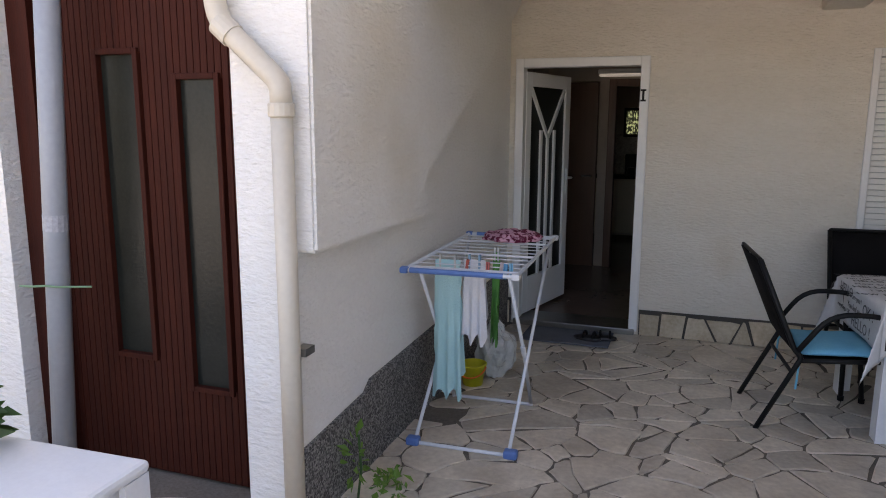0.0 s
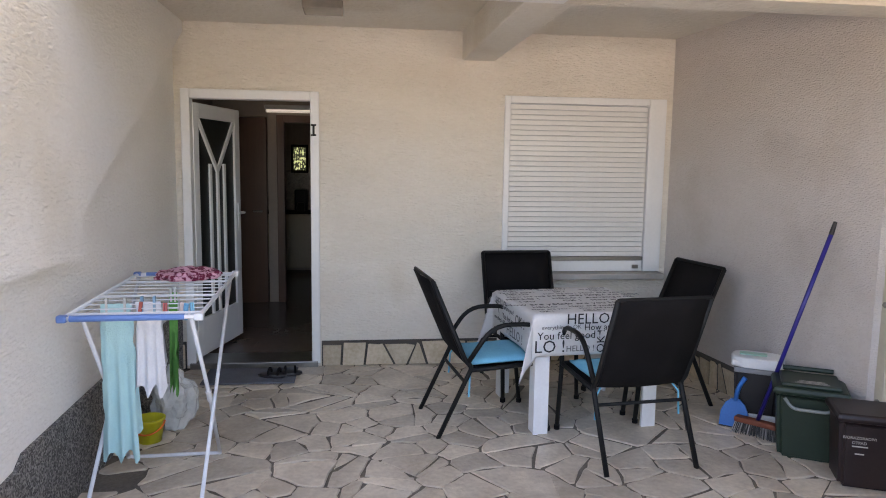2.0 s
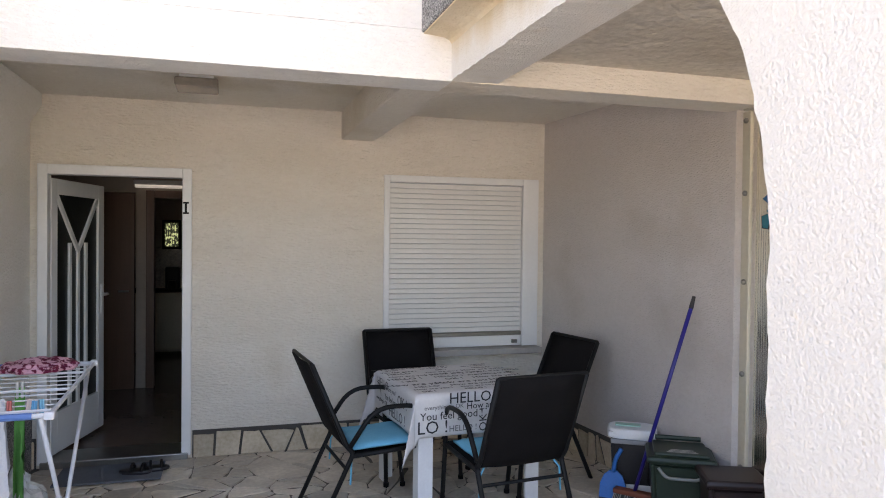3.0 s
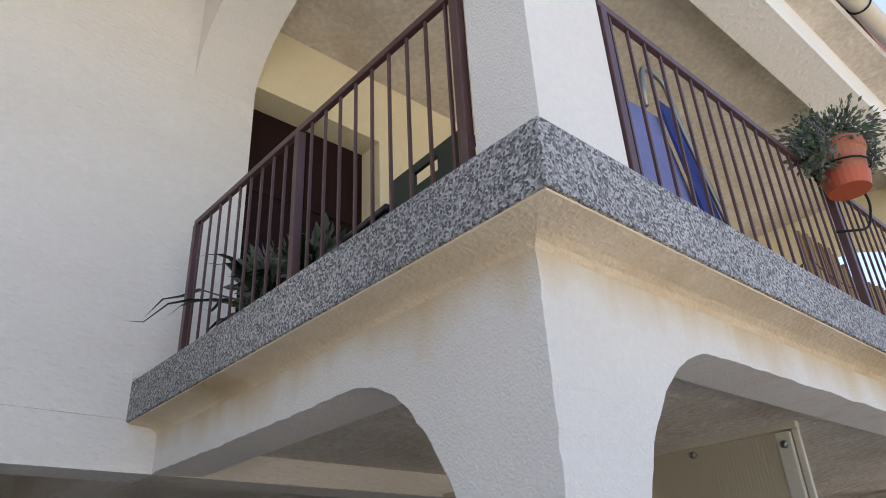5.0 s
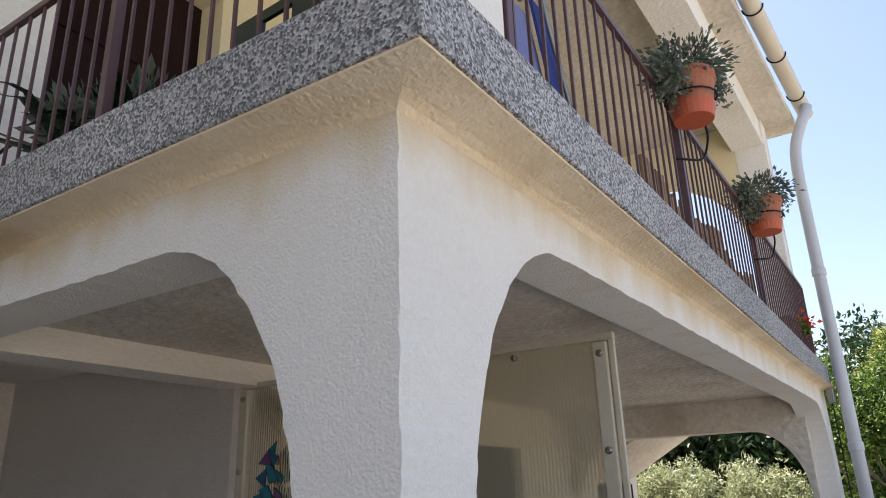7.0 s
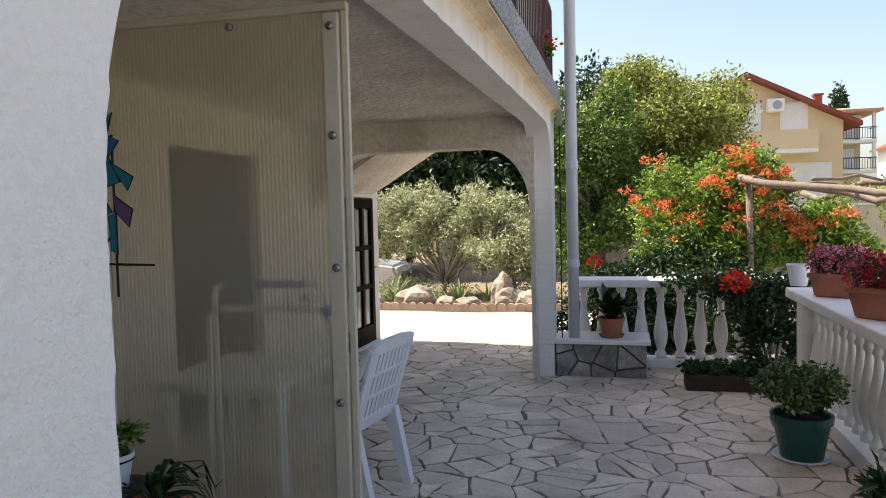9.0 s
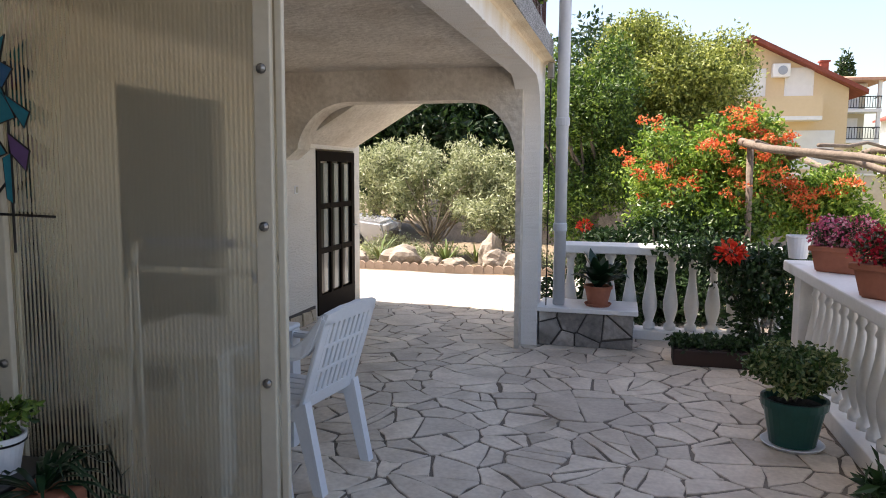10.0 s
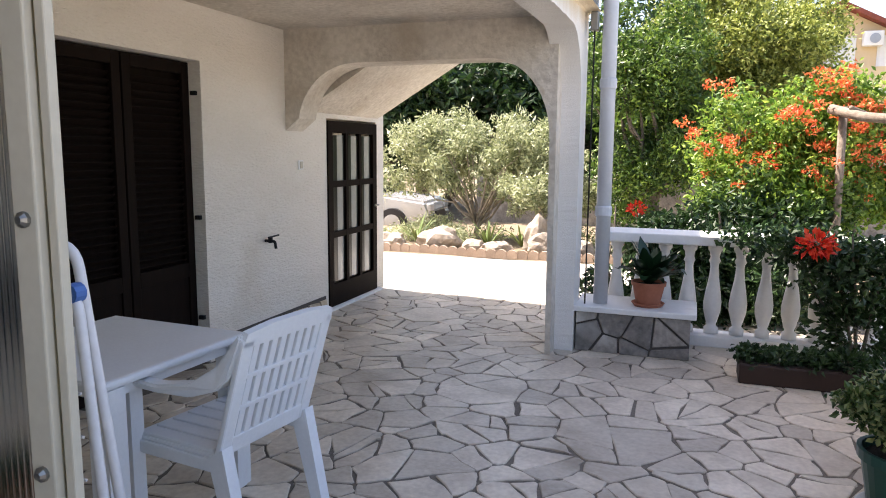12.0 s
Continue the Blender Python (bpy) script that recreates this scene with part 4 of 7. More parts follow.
# stone skirting pieces along the alcove walls
def skirting(name, a, b, h, label, seed):
    rnd = random.Random(seed)
    d = Vector((b[0] - a[0], b[1] - a[1], 0))
    root = thing(name, pose(a[0], a[1], 0, 0, 0, math.degrees(math.atan2(d.y, d.x))), label, "skirting", kind="structure")
    part("joint_bed", boxes(((0, -0.012, 0), (d.length, 0.0, h + 0.012))), DARK_JOINT, root)
    # slanting joints between the pieces
    cuts, x = [(0.0, 0.0)], 0.0
    while x < d.length - 0.16:
        x += rnd.uniform(0.10, 0.32)
        cuts.append((min(x, d.length - 0.06), min(max(x + rnd.uniform(-0.10, 0.10), cuts[-1][1] + 0.03), d.length - 0.03)))
    cuts.append((d.length, d.length))
    g = 0.009
    for (a0, a1), (b0, b1) in zip(cuts, cuts[1:]):
        if b0 - a0 < 0.03 or b1 - a1 < 0.02:
            continue
        hh = h * rnd.uniform(0.86, 1.0)
        mid = rnd.uniform(0.3, 0.7)
        pl = [(a0 + g, 0.006), (b0 - g, 0.006), (b1 - g, hh * rnd.uniform(0.9, 1.0)), (a1 + (b1 - a1) * mid, hh * rnd.uniform(0.96, 1.03)), (a1 + g, hh)]
        bm = prism(bmesh.new(), pl, "y", -rnd.uniform(0.02, 0.03), -0.012)
        bmesh.ops.bevel(bm, geom=list(bm.edges), offset=0.003, segments=1, affect="EDGES")
        part("stone", bm, SKIRT_STONE, root)


skirting("skirting_north", (DX1 + 0.03, BACK), (3.05, BACK), 0.19, "ochre crazy-stone skirting with dark joints", 3)
skirting("skirting_west", (-0.80, BACK), (DX0 - 0.03, BACK), 0.20, "short piece of stone skirting beside the door", 5)
skirting("skirting_east", E0, E1, 0.20, "ochre stone skirting along the side wall", 7)
skirting("skirting_terrace", (6.5, FRONT - 0.015), (8.15, FRONT - 0.015), 0.15, "stone skirting along the terrace wall", 9)


# ---- furniture in the alcove ----
def text(body, size, m, material, parent, name="lettering", depth=0.0004):
    c = bpy.data.curves.new(name, "FONT")
    c.body, c.size, c.extrude = body, size, depth
    c.align_x, c.align_y = "CENTER", "CENTER"
    c.resolution_u = 2
    c.materials.append(material)
    o = new(name, c)
    o.parent = parent
    o.matrix_basis = m
    return o


def sling_chair(m, label):
    """Stacking garden chair: charcoal tube frame, black mesh sling, curved arms. It faces +y."""
    root = thing("sling_chair", m, label, "chair", "chairs round the table")
    w = 0.26
    for s in (-1, 1):
        part("side_frame", tube(bmesh.new(), bend([(s * w, -0.36, 0), (s * w, -0.16, 0.42), (s * w, -0.20, 0.46), (s * w, -0.40, 0.93)], 0.03), 0.0145, 8), DARK_METAL, root, smooth=True)
        part("front_leg", tube(bmesh.new(), bend([(s * w, 0.32, 0), (s * w, 0.27, 0.45), (s * (w + 0.012), 0.245, 0.665), (s * (w + 0.015), -0.04, 0.67), (s * (w + 0.01), -0.185, 0.455)], 0.11), 0.0145, 8), DARK_METAL, root, smooth=True)
        part("foot_cap", lathe(bmesh.new(), [(0.018, 0.0), (0.019, 0.03)], 8, (s * w, 0.318)), SLING, root)
        part("seat_rail", tube(bmesh.new(), [(s * w, 0.27, 0.425), (s * w, -0.17, 0.40)], 0.013, 8), DARK_METAL, root, smooth=True)
    part("back_rail", tube(bmesh.new(), bend([(-w, -0.39, 0.91), (-w, -0.402, 0.935), (w, -0.402, 0.935), (w, -0.39, 0.91)], 0.02), 0.011, 8), DARK_METAL, root, smooth=True)
    part("cross_bar", tube(bmesh.new(), [(-w, -0.20, 0.33), (w, -0.20, 0.33)], 0.010, 8), DARK_METAL, root)
    part("front_bar", tube(bmesh.new(), [(-w, 0.272, 0.43), (w, 0.272, 0.43)], 0.012, 8), DARK_METAL, root)
    bm = bmesh.new()
    prof = [(-0.402, 0.935), (-0.36, 0.83), (-0.31, 0.70), (-0.25, 0.57), (-0.205, 0.475), (-0.17, 0.425), (-0.10, 0.405), (0.05, 0.402), (0.18, 0.412), (0.27, 0.432)]
    rows = []
    for i, (y, z) in enumerate(prof):
        rows.append([bm.verts.new((x, y - 0.02 * (1 - (x / w) ** 2) * (1 if i < 5 else 0), z - 0.012 * (1 - (x / w) ** 2) * (1 if i >= 5 else 0))) for x in (-w + 0.008, -w / 2, 0, w / 2, w - 0.008)])
    for A, B in zip(rows, rows[1:]):
        for k in range(4):
            bm.faces.new((A[k], A[k + 1], B[k + 1], B[k]))
    o = part("sling", bm, SLING, root, "black woven mesh seat and back", smooth=True)
    o.modifiers.new("thick", "SOLIDIFY").thickness = 0.006
    return root


def cushion(m, label):
    root = thing("seat_cushion", m, label, "cushion", "blue seat cushions")
    bm = bmesh.new()
    n = 10
    def pt(i, j, s):
        x, y = -0.215 + 0.43 * i / n, -0.20 + 0.42 * j / n
        e = min(1.0, min(i, n - i, j, n - j) / 2.0)
        return (x, y, s * (0.006 + 0.024 * e ** 0.6) + 0.006 * noise.noise(Vector((x * 9, y * 9, 3))))
    g = {(i, j, s): bm.verts.new(pt(i, j, s)) for i in range(n + 1) for j in range(n + 1) for s in (-1, 1)}
    for i in range(n):
        for j in range(n):
            for s in (-1, 1):
                q = [g[i, j, s], g[i + 1, j, s], g[i + 1, j + 1, s], g[i, j + 1, s]]
                bm.faces.new(q if s > 0 else q[::-1])
    for i in range(n):
        for e in ((i, 0, i + 1, 0), (i + 1, n, i, n), (0, i + 1, 0, i), (n, i, n, i + 1)):
            bm.faces.new((g[e[0], e[1], -1], g[e[2], e[3], -1], g[e[2], e[3], 1], g[e[0], e[1], 1]))
    part("pad", bm, CUSHION, root, smooth=True)
    for s in (-1, 1):
        part("tie", tube(bmesh.new(), [(s * 0.20, -0.19, 0.0), (s * 0.245, -0.215, -0.06), (s * 0.25, -0.225, -0.19)], 0.006, 5), CUSHION, root, "blue tie ribbon")
    return root


CHAIRS = [(1.33, 4.42, -84, "black sling chair with a light blue cushion at the table side"),
          (1.76, 5.05, 182, "black sling chair standing between table and wall"),
          (2.50, 4.72, 100, "black sling chair turned towards the table corner"),
          (2.03, 3.92, 6, "black sling chair with a blue cushion, its back to the terrace")]
for x, y, a, lab in CHAIRS:
    sling_chair(pose(x, y, 0, 0, 0, a), lab)
    if "cushion" in lab:
        cushion(pose(x, y, 0.435, 0, 0, a) @ pose(0, 0.045, 0, 1.5), "light blue padded cushion tied to the chair seat")

# plastic table with its printed cloth
TM = pose(1.93, 4.56, 0, 0, 0, 5)


def plastic_table(m, label, w=0.80, d=0.80, h=0.73):
    root = thing("plastic_table", m, label, "table")
    part("tabletop", boxes(((-w / 2, -d / 2, h - 0.035), (w / 2, d / 2, h)), bevel=0.014), WHITE_PLASTIC, root)
    part("apron", boxes(((-w / 2 + 0.05, -d / 2 + 0.05, h - 0.085), (w / 2 - 0.05, -d / 2 + 0.07, h - 0.035)), ((-w / 2 + 0.05, d / 2 - 0.07, h - 0.085), (w / 2 - 0.05, d / 2 - 0.05, h - 0.035)), ((-w / 2 + 0.05, -d / 2 + 0.07, h - 0.085), (-w / 2 + 0.07, d / 2 - 0.07, h - 0.035)), ((w / 2 - 0.07, -d / 2 + 0.07, h - 0.085), (w / 2 - 0.05, d / 2 - 0.07, h - 0.035))), WHITE_PLASTIC, root)
    for sx in (-1, 1):
        for sy in (-1, 1):
            cx, cy = sx * (w / 2 - 0.05), sy * (d / 2 - 0.05)
            bm = bmesh.new()
            prism(bm, [(cx - sx * 0.045, cy + sy * 0.045), (cx + sx * 0.045, cy + sy * 0.045), (cx + sx * 0.045, cy - sy * 0.045), (cx + sx * 0.025, cy - sy * 0.045), (cx + sx * 0.020, cy + sy * 0.018), (cx - sx * 0.045, cy + sy * 0.024)], "z", 0, h - 0.035)
            part("leg", bm, WHITE_PLASTIC, root)
    return root


plastic_table(TM, "white plastic garden table under a printed cloth")


def tablecloth():
    root = thing("tablecloth", TM @ pose(0, 0, 0.731), "white wax tablecloth printed with grey words, hanging over the edges", "tablecloth")
    bm = bmesh.new()
    n, H, drop = 56, 0.41, 0.25
    def pt(u, v):
        # u, v from -1 to 1 over the flat cloth
        L = H + drop
        x, y = u * L, v * L
        ox, oy = max(0, abs(x) - H), max(0, abs(y) - H)
        px, py = max(-H, min(H, x)), max(-H, min(H, y))
        sx, sy = (1 if x > 0 else -1), (1 if y > 0 else -1)
        z = 0.004
        if ox and oy:
            o = max(ox, oy)
            k = min(ox, oy)
            z -= math.hypot(ox, oy) * 1.18
            px += sx * (0.012 + 0.42 * k)
            py += sy * (0.012 + 0.20 * k)
        elif ox:
            z -= ox
            px += sx * (0.012 + 0.005 * math.sin(y * 13) * ox / drop)
        elif oy:
            z -= oy
            py += sy * (0.012 + 0.005 * math.sin(x * 12 + 1) * oy / drop)
        else:
            z += 0.002 * noise.noise(Vector((x * 6, y * 6, 0)))
        return (px, py, z)
    g = [[bm.verts.new(pt(-1 + 2 * i / n, -1 + 2 * j / n)) for j in range(n + 1)] for i in range(n + 1)]
    for i in range(n):
        for j in range(n):
            bm.faces.new((g[i][j], g[i + 1][j], g[i + 1][j + 1], g[i][j + 1]))
    o = part("cloth", bm, CLOTH_WHITE, root, smooth=True)
    o.modifiers.new("thick", "SOLIDIFY").thickness = 0.0015
    yy = -H - 0.0195
    front = [("HELLO !", 0.090, -0.06, -0.030, INK), ("be", 0.06, 0.18, -0.028, INK), ("everything is OK", 0.036, -0.25, -0.074, INK_LIGHT), ("How are you !", 0.054, 0.05, -0.080, INK), ("You feel good !", 0.064, -0.20, -0.125, INK), ("LO !", 0.105, -0.32, -0.19, INK), ("HELLO", 0.105, 0.20, -0.185, INK), ("HELLO !", 0.05, -0.13, -0.205, INK_LIGHT), ("What about", 0.036, 0.12, -0.238, INK_LIGHT), ("You feel good !", 0.05, 0.30, -0.12, INK_LIGHT), ("OK", 0.05, 0.34, -0.05, INK)]
    for s, size, x, z, im in front:
        text(s, size, pose(x, yy, z, 90, 0, 0), im, root, "printed_word")
    text("OK !", 0.07, pose(0.0, yy, -0.165, 90, -90, 0), INK, root, "printed_word")
    rnd = random.Random(4)
    words = ["HELLO !", "You feel good !", "How are you !", "everything is OK", "HELLO", "OK !"]
    y = -0.36
    while y < 0.38:
        size = rnd.choice((0.04, 0.055, 0.07, 0.085))
        x = -0.30 + rnd.uniform(-0.05, 0.05)
        while x < 0.34:
            s = rnd.choice(words)
            text(s, size * rnd.uniform(0.7, 1), pose(x, y, 0.0085, 0, 0, rnd.choice((0, 0, 0, 180))), rnd.choice((INK, INK_LIGHT)), root, "printed_word")
            x += 0.30
        y += size * 1.15
    for i, (s, size, y, z) in enumerate([("HELLO", 0.08, 0.2, -0.05), ("You feel good !", 0.05, 0.0, -0.12), ("How are you !", 0.045, 0.05, -0.06), ("OK !", 0.09, -0.2, -0.09), ("HELLO !", 0.09, -0.1, -0.19), ("everything is OK", 0.035, 0.22, -0.16)]):
        text(s, size, pose(-yy * -1 - 0.002, y, z, 90, 0, -90), INK if i % 2 else INK_LIGHT, root, "printed_word")


tablecloth()


# bins, broom and dustpan by the side wall
def bin_box(name, m, w, d, h, taper, body, lid, label, lid_h=0.05, over=0.02):
    root = thing(name, m, label, "bin")
    bm = bmesh.new()
    add_box(bm, (-w / 2, -d / 2, 0), (w / 2, d / 2, h))
    for v in bm.verts:
        if v.co.z < h / 2:
            v.co.x *= taper
            v.co.y *= taper
    bmesh.ops.bevel(bm, geom=list(bm.edges), offset=0.025, segments=3, affect="EDGES")
    part("body", bm, body, root, smooth=False)
    bm = boxes(((-w / 2 - over, -d / 2 - over, h - 0.01), (w / 2 + over, d / 2 + over, h + lid_h)), bevel=0.02)
    part("lid", bm, lid, root)
    return root


BLACK_PL = mat("black_plastic", (0.025, 0.022, 0.024), (0.017, 0.015, 0.017), 0.4, 6, 60)
GREEN_PL = mat("dark_green_plastic", (0.018, 0.034, 0.022), (0.012, 0.024, 0.016), 0.45, 6, 60)
BROWN_PL = mat("dark_brown_plastic", (0.028, 0.017, 0.017), (0.020, 0.012, 0.013), 0.4, 6, 60)
BLUE_PL = mat("blue_plastic", (0.02, 0.18, 0.55), (0.016, 0.14, 0.45), 0.4, 6, 60)
WHITE_INK = mat("white_print", (0.55, 0.52, 0.50), None, 0.6)
b = bin_box("waste_bin", pose(3.01, 4.20, 0, 0, 0, -32) @ Matrix.Scale(0.88, 4), 0.30, 0.20, 0.44, 0.86, BLACK_PL, WHITE_PLASTIC, "black kitchen bin with a white lid and foot", 0.04)
bm = lathe(bmesh.new(), [(0.0, 0.500), (0.85, 0.500), (0.98, 0.492), (1.0, 0.475), (1.0, 0.435), (0.96, 0.43)], 32)
for v in bm.verts:
    v.co.x, v.co.y = math.copysign(abs(v.co.x) ** 0.6, v.co.x) * 0.175, math.copysign(abs(v.co.y) ** 0.6, v.co.y) * 0.128
part("lid_rim", bm, WHITE_PLASTIC, b, "rounded white lid", smooth=False)
part("foot_panel", boxes(((-0.14, -0.103, 0.0), (0.14, -0.083, 0.10)), bevel=0.01), WHITE_PLASTIC, b, "white foot panel")
part("pedal", boxes(((-0.05, -0.13, 0.01), (0.05, -0.09, 0.03)), bevel=0.006), WHITE_PLASTIC, b)
part("liner", boxes(((-0.148, -0.112, 0.39), (0.148, -0.094, 0.425)), bevel=0.006), mat("grey_liner", (0.3, 0.3, 0.31), None, 0.3), b, "grey bag edge under the lid")
part("bag_on_lid", boxes(((-0.12, -0.04, 0.502), (0.06, 0.03, 0.512)), bevel=0.004), mat("mint_film", (0.35, 0.62, 0.52), None, 0.3), b, "mint plastic packet on the lid")
b = bin_box("compost_bin", pose(3.03, 3.72, 0, 0, 0, -30), 0.34, 0.28, 0.38, 0.84, GREEN_PL, GREEN_PL, "dark green compost caddy with a domed lid", 0.035)
part("lid_top", boxes(((-0.15, -0.13, 0.41), (0.15, 0.14, 0.435)), bevel=0.012), GREEN_PL, b)
part("hinge_bar", tube(bmesh.new(), [(-0.13, 0.15, 0.45), (0.13, 0.15, 0.45)], 0.014, 8), GREEN_PL, b)
part("handle", tube(bmesh.new(), bend([(-0.13, -0.165, 0.36), (-0.09, -0.185, 0.31), (0.09, -0.185, 0.31), (0.13, -0.165, 0.36)], 0.05), 0.009, 8), mat("grey_handle", (0.25, 0.27, 0.26), None, 0.4), b, "grey carrying handle", smooth=True)
for i in range(3):
    part("printed_line", boxes(((-0.08 + i * 0.012, -0.10 + i * 0.022, 0.4355), (0.09 - i * 0.01, -0.094 + i * 0.022, 0.4365))), WHITE_INK, b)
b = bin_box("bio_waste_bin", pose(3.10, 3.36, 0, 0, 0, -24), 0.29, 0.26, 0.36, 0.88, BROWN_PL, BROWN_PL, "dark brown bio-waste bin with white lettering", 0.035)
for s, z, k in (("BIORAZGRADIVI", 0.275, 0.020), ("OTPAD", 0.25, 0.020)):
    text(s, k, pose(-0.055, -0.1325, z, 87, 0, 0), WHITE_INK, b, "bin_lettering")
for z, w in ((0.228, 0.035), (0.19, 0.02)):
    part("printed_line", boxes(((-0.05 - w, -0.1315, z), (-0.05 + w, -0.127, z + 0.005))), WHITE_INK, b)
t = thing("broom", pose(2.91, 4.00, 0), "broom with a dark blue handle leaning on the wall", "broom")
part("handle", tube(bmesh.new(), [(0.0, 0.0, 0.09), (0.205, -0.245, 1.24)], 0.0125, 10), mat("blue_lacquer", (0.025, 0.02, 0.22), (0.02, 0.016, 0.17), 0.3), t, smooth=True)
part("grip", tube(bmesh.new(), [(0.205, -0.245, 1.24), (0.215, -0.258, 1.31)], [0.014, 0.010], 10), BLACK_PL, t, "black grip with a hanging eye")
part("head", boxes(((-0.13, -0.03, 0.065), (0.13, 0.03, 0.10)), bevel=0.01), mat("red_brown_head", (0.22, 0.06, 0.03)), t).matrix_basis = pose(0, 0, 0, 0, 0, -50)
bm = bmesh.new()
rnd = random.Random(2)
for i in range(420):
    x, y = rnd.uniform(-0.125, 0.125), rnd.uniform(-0.025, 0.025)
    tube(bm, [(x, y, 0.07), (x * 1.12 + rnd.uniform(-0.006, 0.006), y * 2.0, 0.002)], 0.0022, 3, False)
o = tagged(part("bristles", bm, island_mat("bristles", ((0.02, 0.02, 0.02), (0.025, 0.025, 0.025), (0.5, 0.48, 0.45)), 0.7, 0), t, "black and white bristles"), kind="stuff")
o.matrix_basis = pose(0, 0, 0, 0, 0, -50)
t = thing("dustpan", pose(2.84, 4.14, 0, 0, 0, -40) @ Matrix.Scale(0.8, 4), "bright blue plastic dustpan standing on edge", "dustpan")
PAN = [(-0.105, 0.0), (0.105, 0.0), (0.10, 0.12), (0.07, 0.19), (0.03, 0.225), (-0.03, 0.225), (-0.07, 0.19), (-0.10, 0.12)]
bm = prism(bmesh.new(), PAN, "y", -0.012, 0.012)
part("pan", bm, BLUE_PL, t).matrix_basis = pose(0, 0, 0, -8)
part("handle", tube(bmesh.new(), bend([(0.0, 0.025, 0.21), (0.015, 0.032, 0.32), (0.06, 0.03, 0.40)], 0.06), 0.018, 10), BLUE_PL, t, smooth=True)
part("rubber_lip", boxes(((-0.105, -0.018, 0.0), (0.105, -0.013, 0.014))), BLACK_PL, t)


# drying rack with laundry
def drying_rack():
    root = thing("drying_rack", pose(-0.44, 3.86, 0, 0, 0, 2), "white and blue folding drying rack with laundry", "drying rack")
    WP = mat("white_rack_tube", (0.76, 0.77, 0.80), None, 0.35)
    BP = mat("blue_rack_plastic", (0.12, 0.22, 0.50), (0.09, 0.18, 0.42), 0.4)
    w, d, h = 0.275, 0.60, 0.93
    part("top_frame", tube(bmesh.new(), bend([(-w, -d, h), (w, -d, h), (w, d, h), (-w, d, h), (-w, -d, h)], 0.03), 0.010, 8), WP, root, smooth=True)
    part("blue_grip", tube(bmesh.new(), [(-w + 0.03, -d, h), (w - 0.06, -d, h)], 0.014, 8), BP, root, "blue plastic sleeve")
    part("far_grip", tube(bmesh.new(), [(-w + 0.05, d, h), (0.0, d, h)], 0.013, 8), BP, root, "dark blue plastic sleeve")
    for sx in (-1, 1):
        for sy in (-1, 1):
            part("corner", boxes(((sx * w - 0.02, sy * d - 0.02, h - 0.016), (sx * w + 0.02, sy * d + 0.02, h + 0.016)), bevel=0.008), WP if sx > 0 else BP, root)
    for i in range(11):
        y = -d + 0.09 + i * (2 * d - 0.16) / 10
        part("line", tube(bmesh.new(), [(-w, y, h), (w, y, h)], 0.003 if i % 4 else 0.007, 6), WP, root)
    # crossing legs: the near feet carry the far end of the top and the reverse
    for s in (-1, 1):
        part("leg", tube(bmesh.new(), [(s * (w - 0.02), d * 0.92, h - 0.01), (s * (w - 0.03), -d * 0.88, 0.03)], 0.010, 8), WP, root, smooth=True)
        part("leg", tube(bmesh.new(), [(s * (w - 0.05), -d * 0.85, h - 0.02), (s * (w - 0.045), -d * 0.20, h * 0.45), (s * (w - 0.04), d * 0.20, 0.03)], 0.010, 8), WP, root, smooth=True)
        part("leg_joint", tube(bmesh.new(), [(s * (w - 0.045), -d * 0.26, h * 0.49), (s * (w - 0.045), -d * 0.17, h * 0.42)], 0.014, 8), WP, root)
    part("foot_bar", tube(bmesh.new(), [(-w + 0.02, -d * 0.9, 0.015), (w - 0.02, -d * 0.9, 0.015)], 0.010, 8), WP, root)
    part("foot_bar", tube(bmesh.new(), bend([(-w + 0.04, d * 0.2, 0.02), (-w + 0.04, d * 0.24, 0.012), (w - 0.04, d * 0.24, 0.012), (w - 0.04, d * 0.2, 0.02)], 0.03), 0.010, 8), WP, root, smooth=True)
    for s in (-1, 1):
        part("foot_cap", boxes(((s * (w - 0.02) - 0.035, -d * 0.9 - 0.025, 0.0), (s * (w - 0.02) + 0.035, -d * 0.9 + 0.03, 0.045)), bevel=0.012), BP, root, "blue foot cap")
    return root, h


drying_rack()
RM = pose(-0.44, 3.86, 0, 0, 0, 2)


def hung(name, x0, x1, y, top, bottom, material, label, cat, seed, flare=0.0):
    """A cloth folded over a line, both halves hanging with soft pleats."""
    root = thing(name, RM @ pose(0, y, 0), label, cat)
    bm = bmesh.new()
    nx, nz = 16, 14
    for side in (-1, 1):
        low = bottom if side < 0 else bottom + 0.12
        g = []
        for i in range(nx + 1):
            row = []
            for j in range(nz + 1):
                q = j / nz
                x = x0 + (x1 - x0) * i / nx + flare * q * q * (i / nx - 0.4)
                z = top + 0.004 - (top - low) * q - (0.03 * math.sin(i * 0.9 + seed) * q)
                yy = side * (0.005 + 0.02 * q) + 0.022 * q * math.sin(i * 1.1 + seed * 2 + side) + 0.01 * noise.noise(Vector((x * 8, z * 6, seed)))
                row.append(bm.verts.new((x, yy, z)))
            g.append(row)
        for i in range(nx):
            for j in range(nz):
                bm.faces.new((g[i][j], g[i + 1][j], g[i + 1][j + 1], g[i][j + 1]))
    bmesh.ops.remove_doubles(bm, verts=bm.verts, dist=0.011)
    part("cloth", bm, material, root, smooth=True)
    for x in (x0 + 0.03, x1 - 0.03):
        part("peg", boxes(((x - 0.006, -0.012, top - 0.045), (x + 0.006, 0.012, top + 0.03)), bevel=0.003), mat("peg_plastic", (0.62, 0.60, 0.56) if seed % 2 else (0.25, 0.42, 0.55), None, 0.5), root, "small plastic clothes peg")


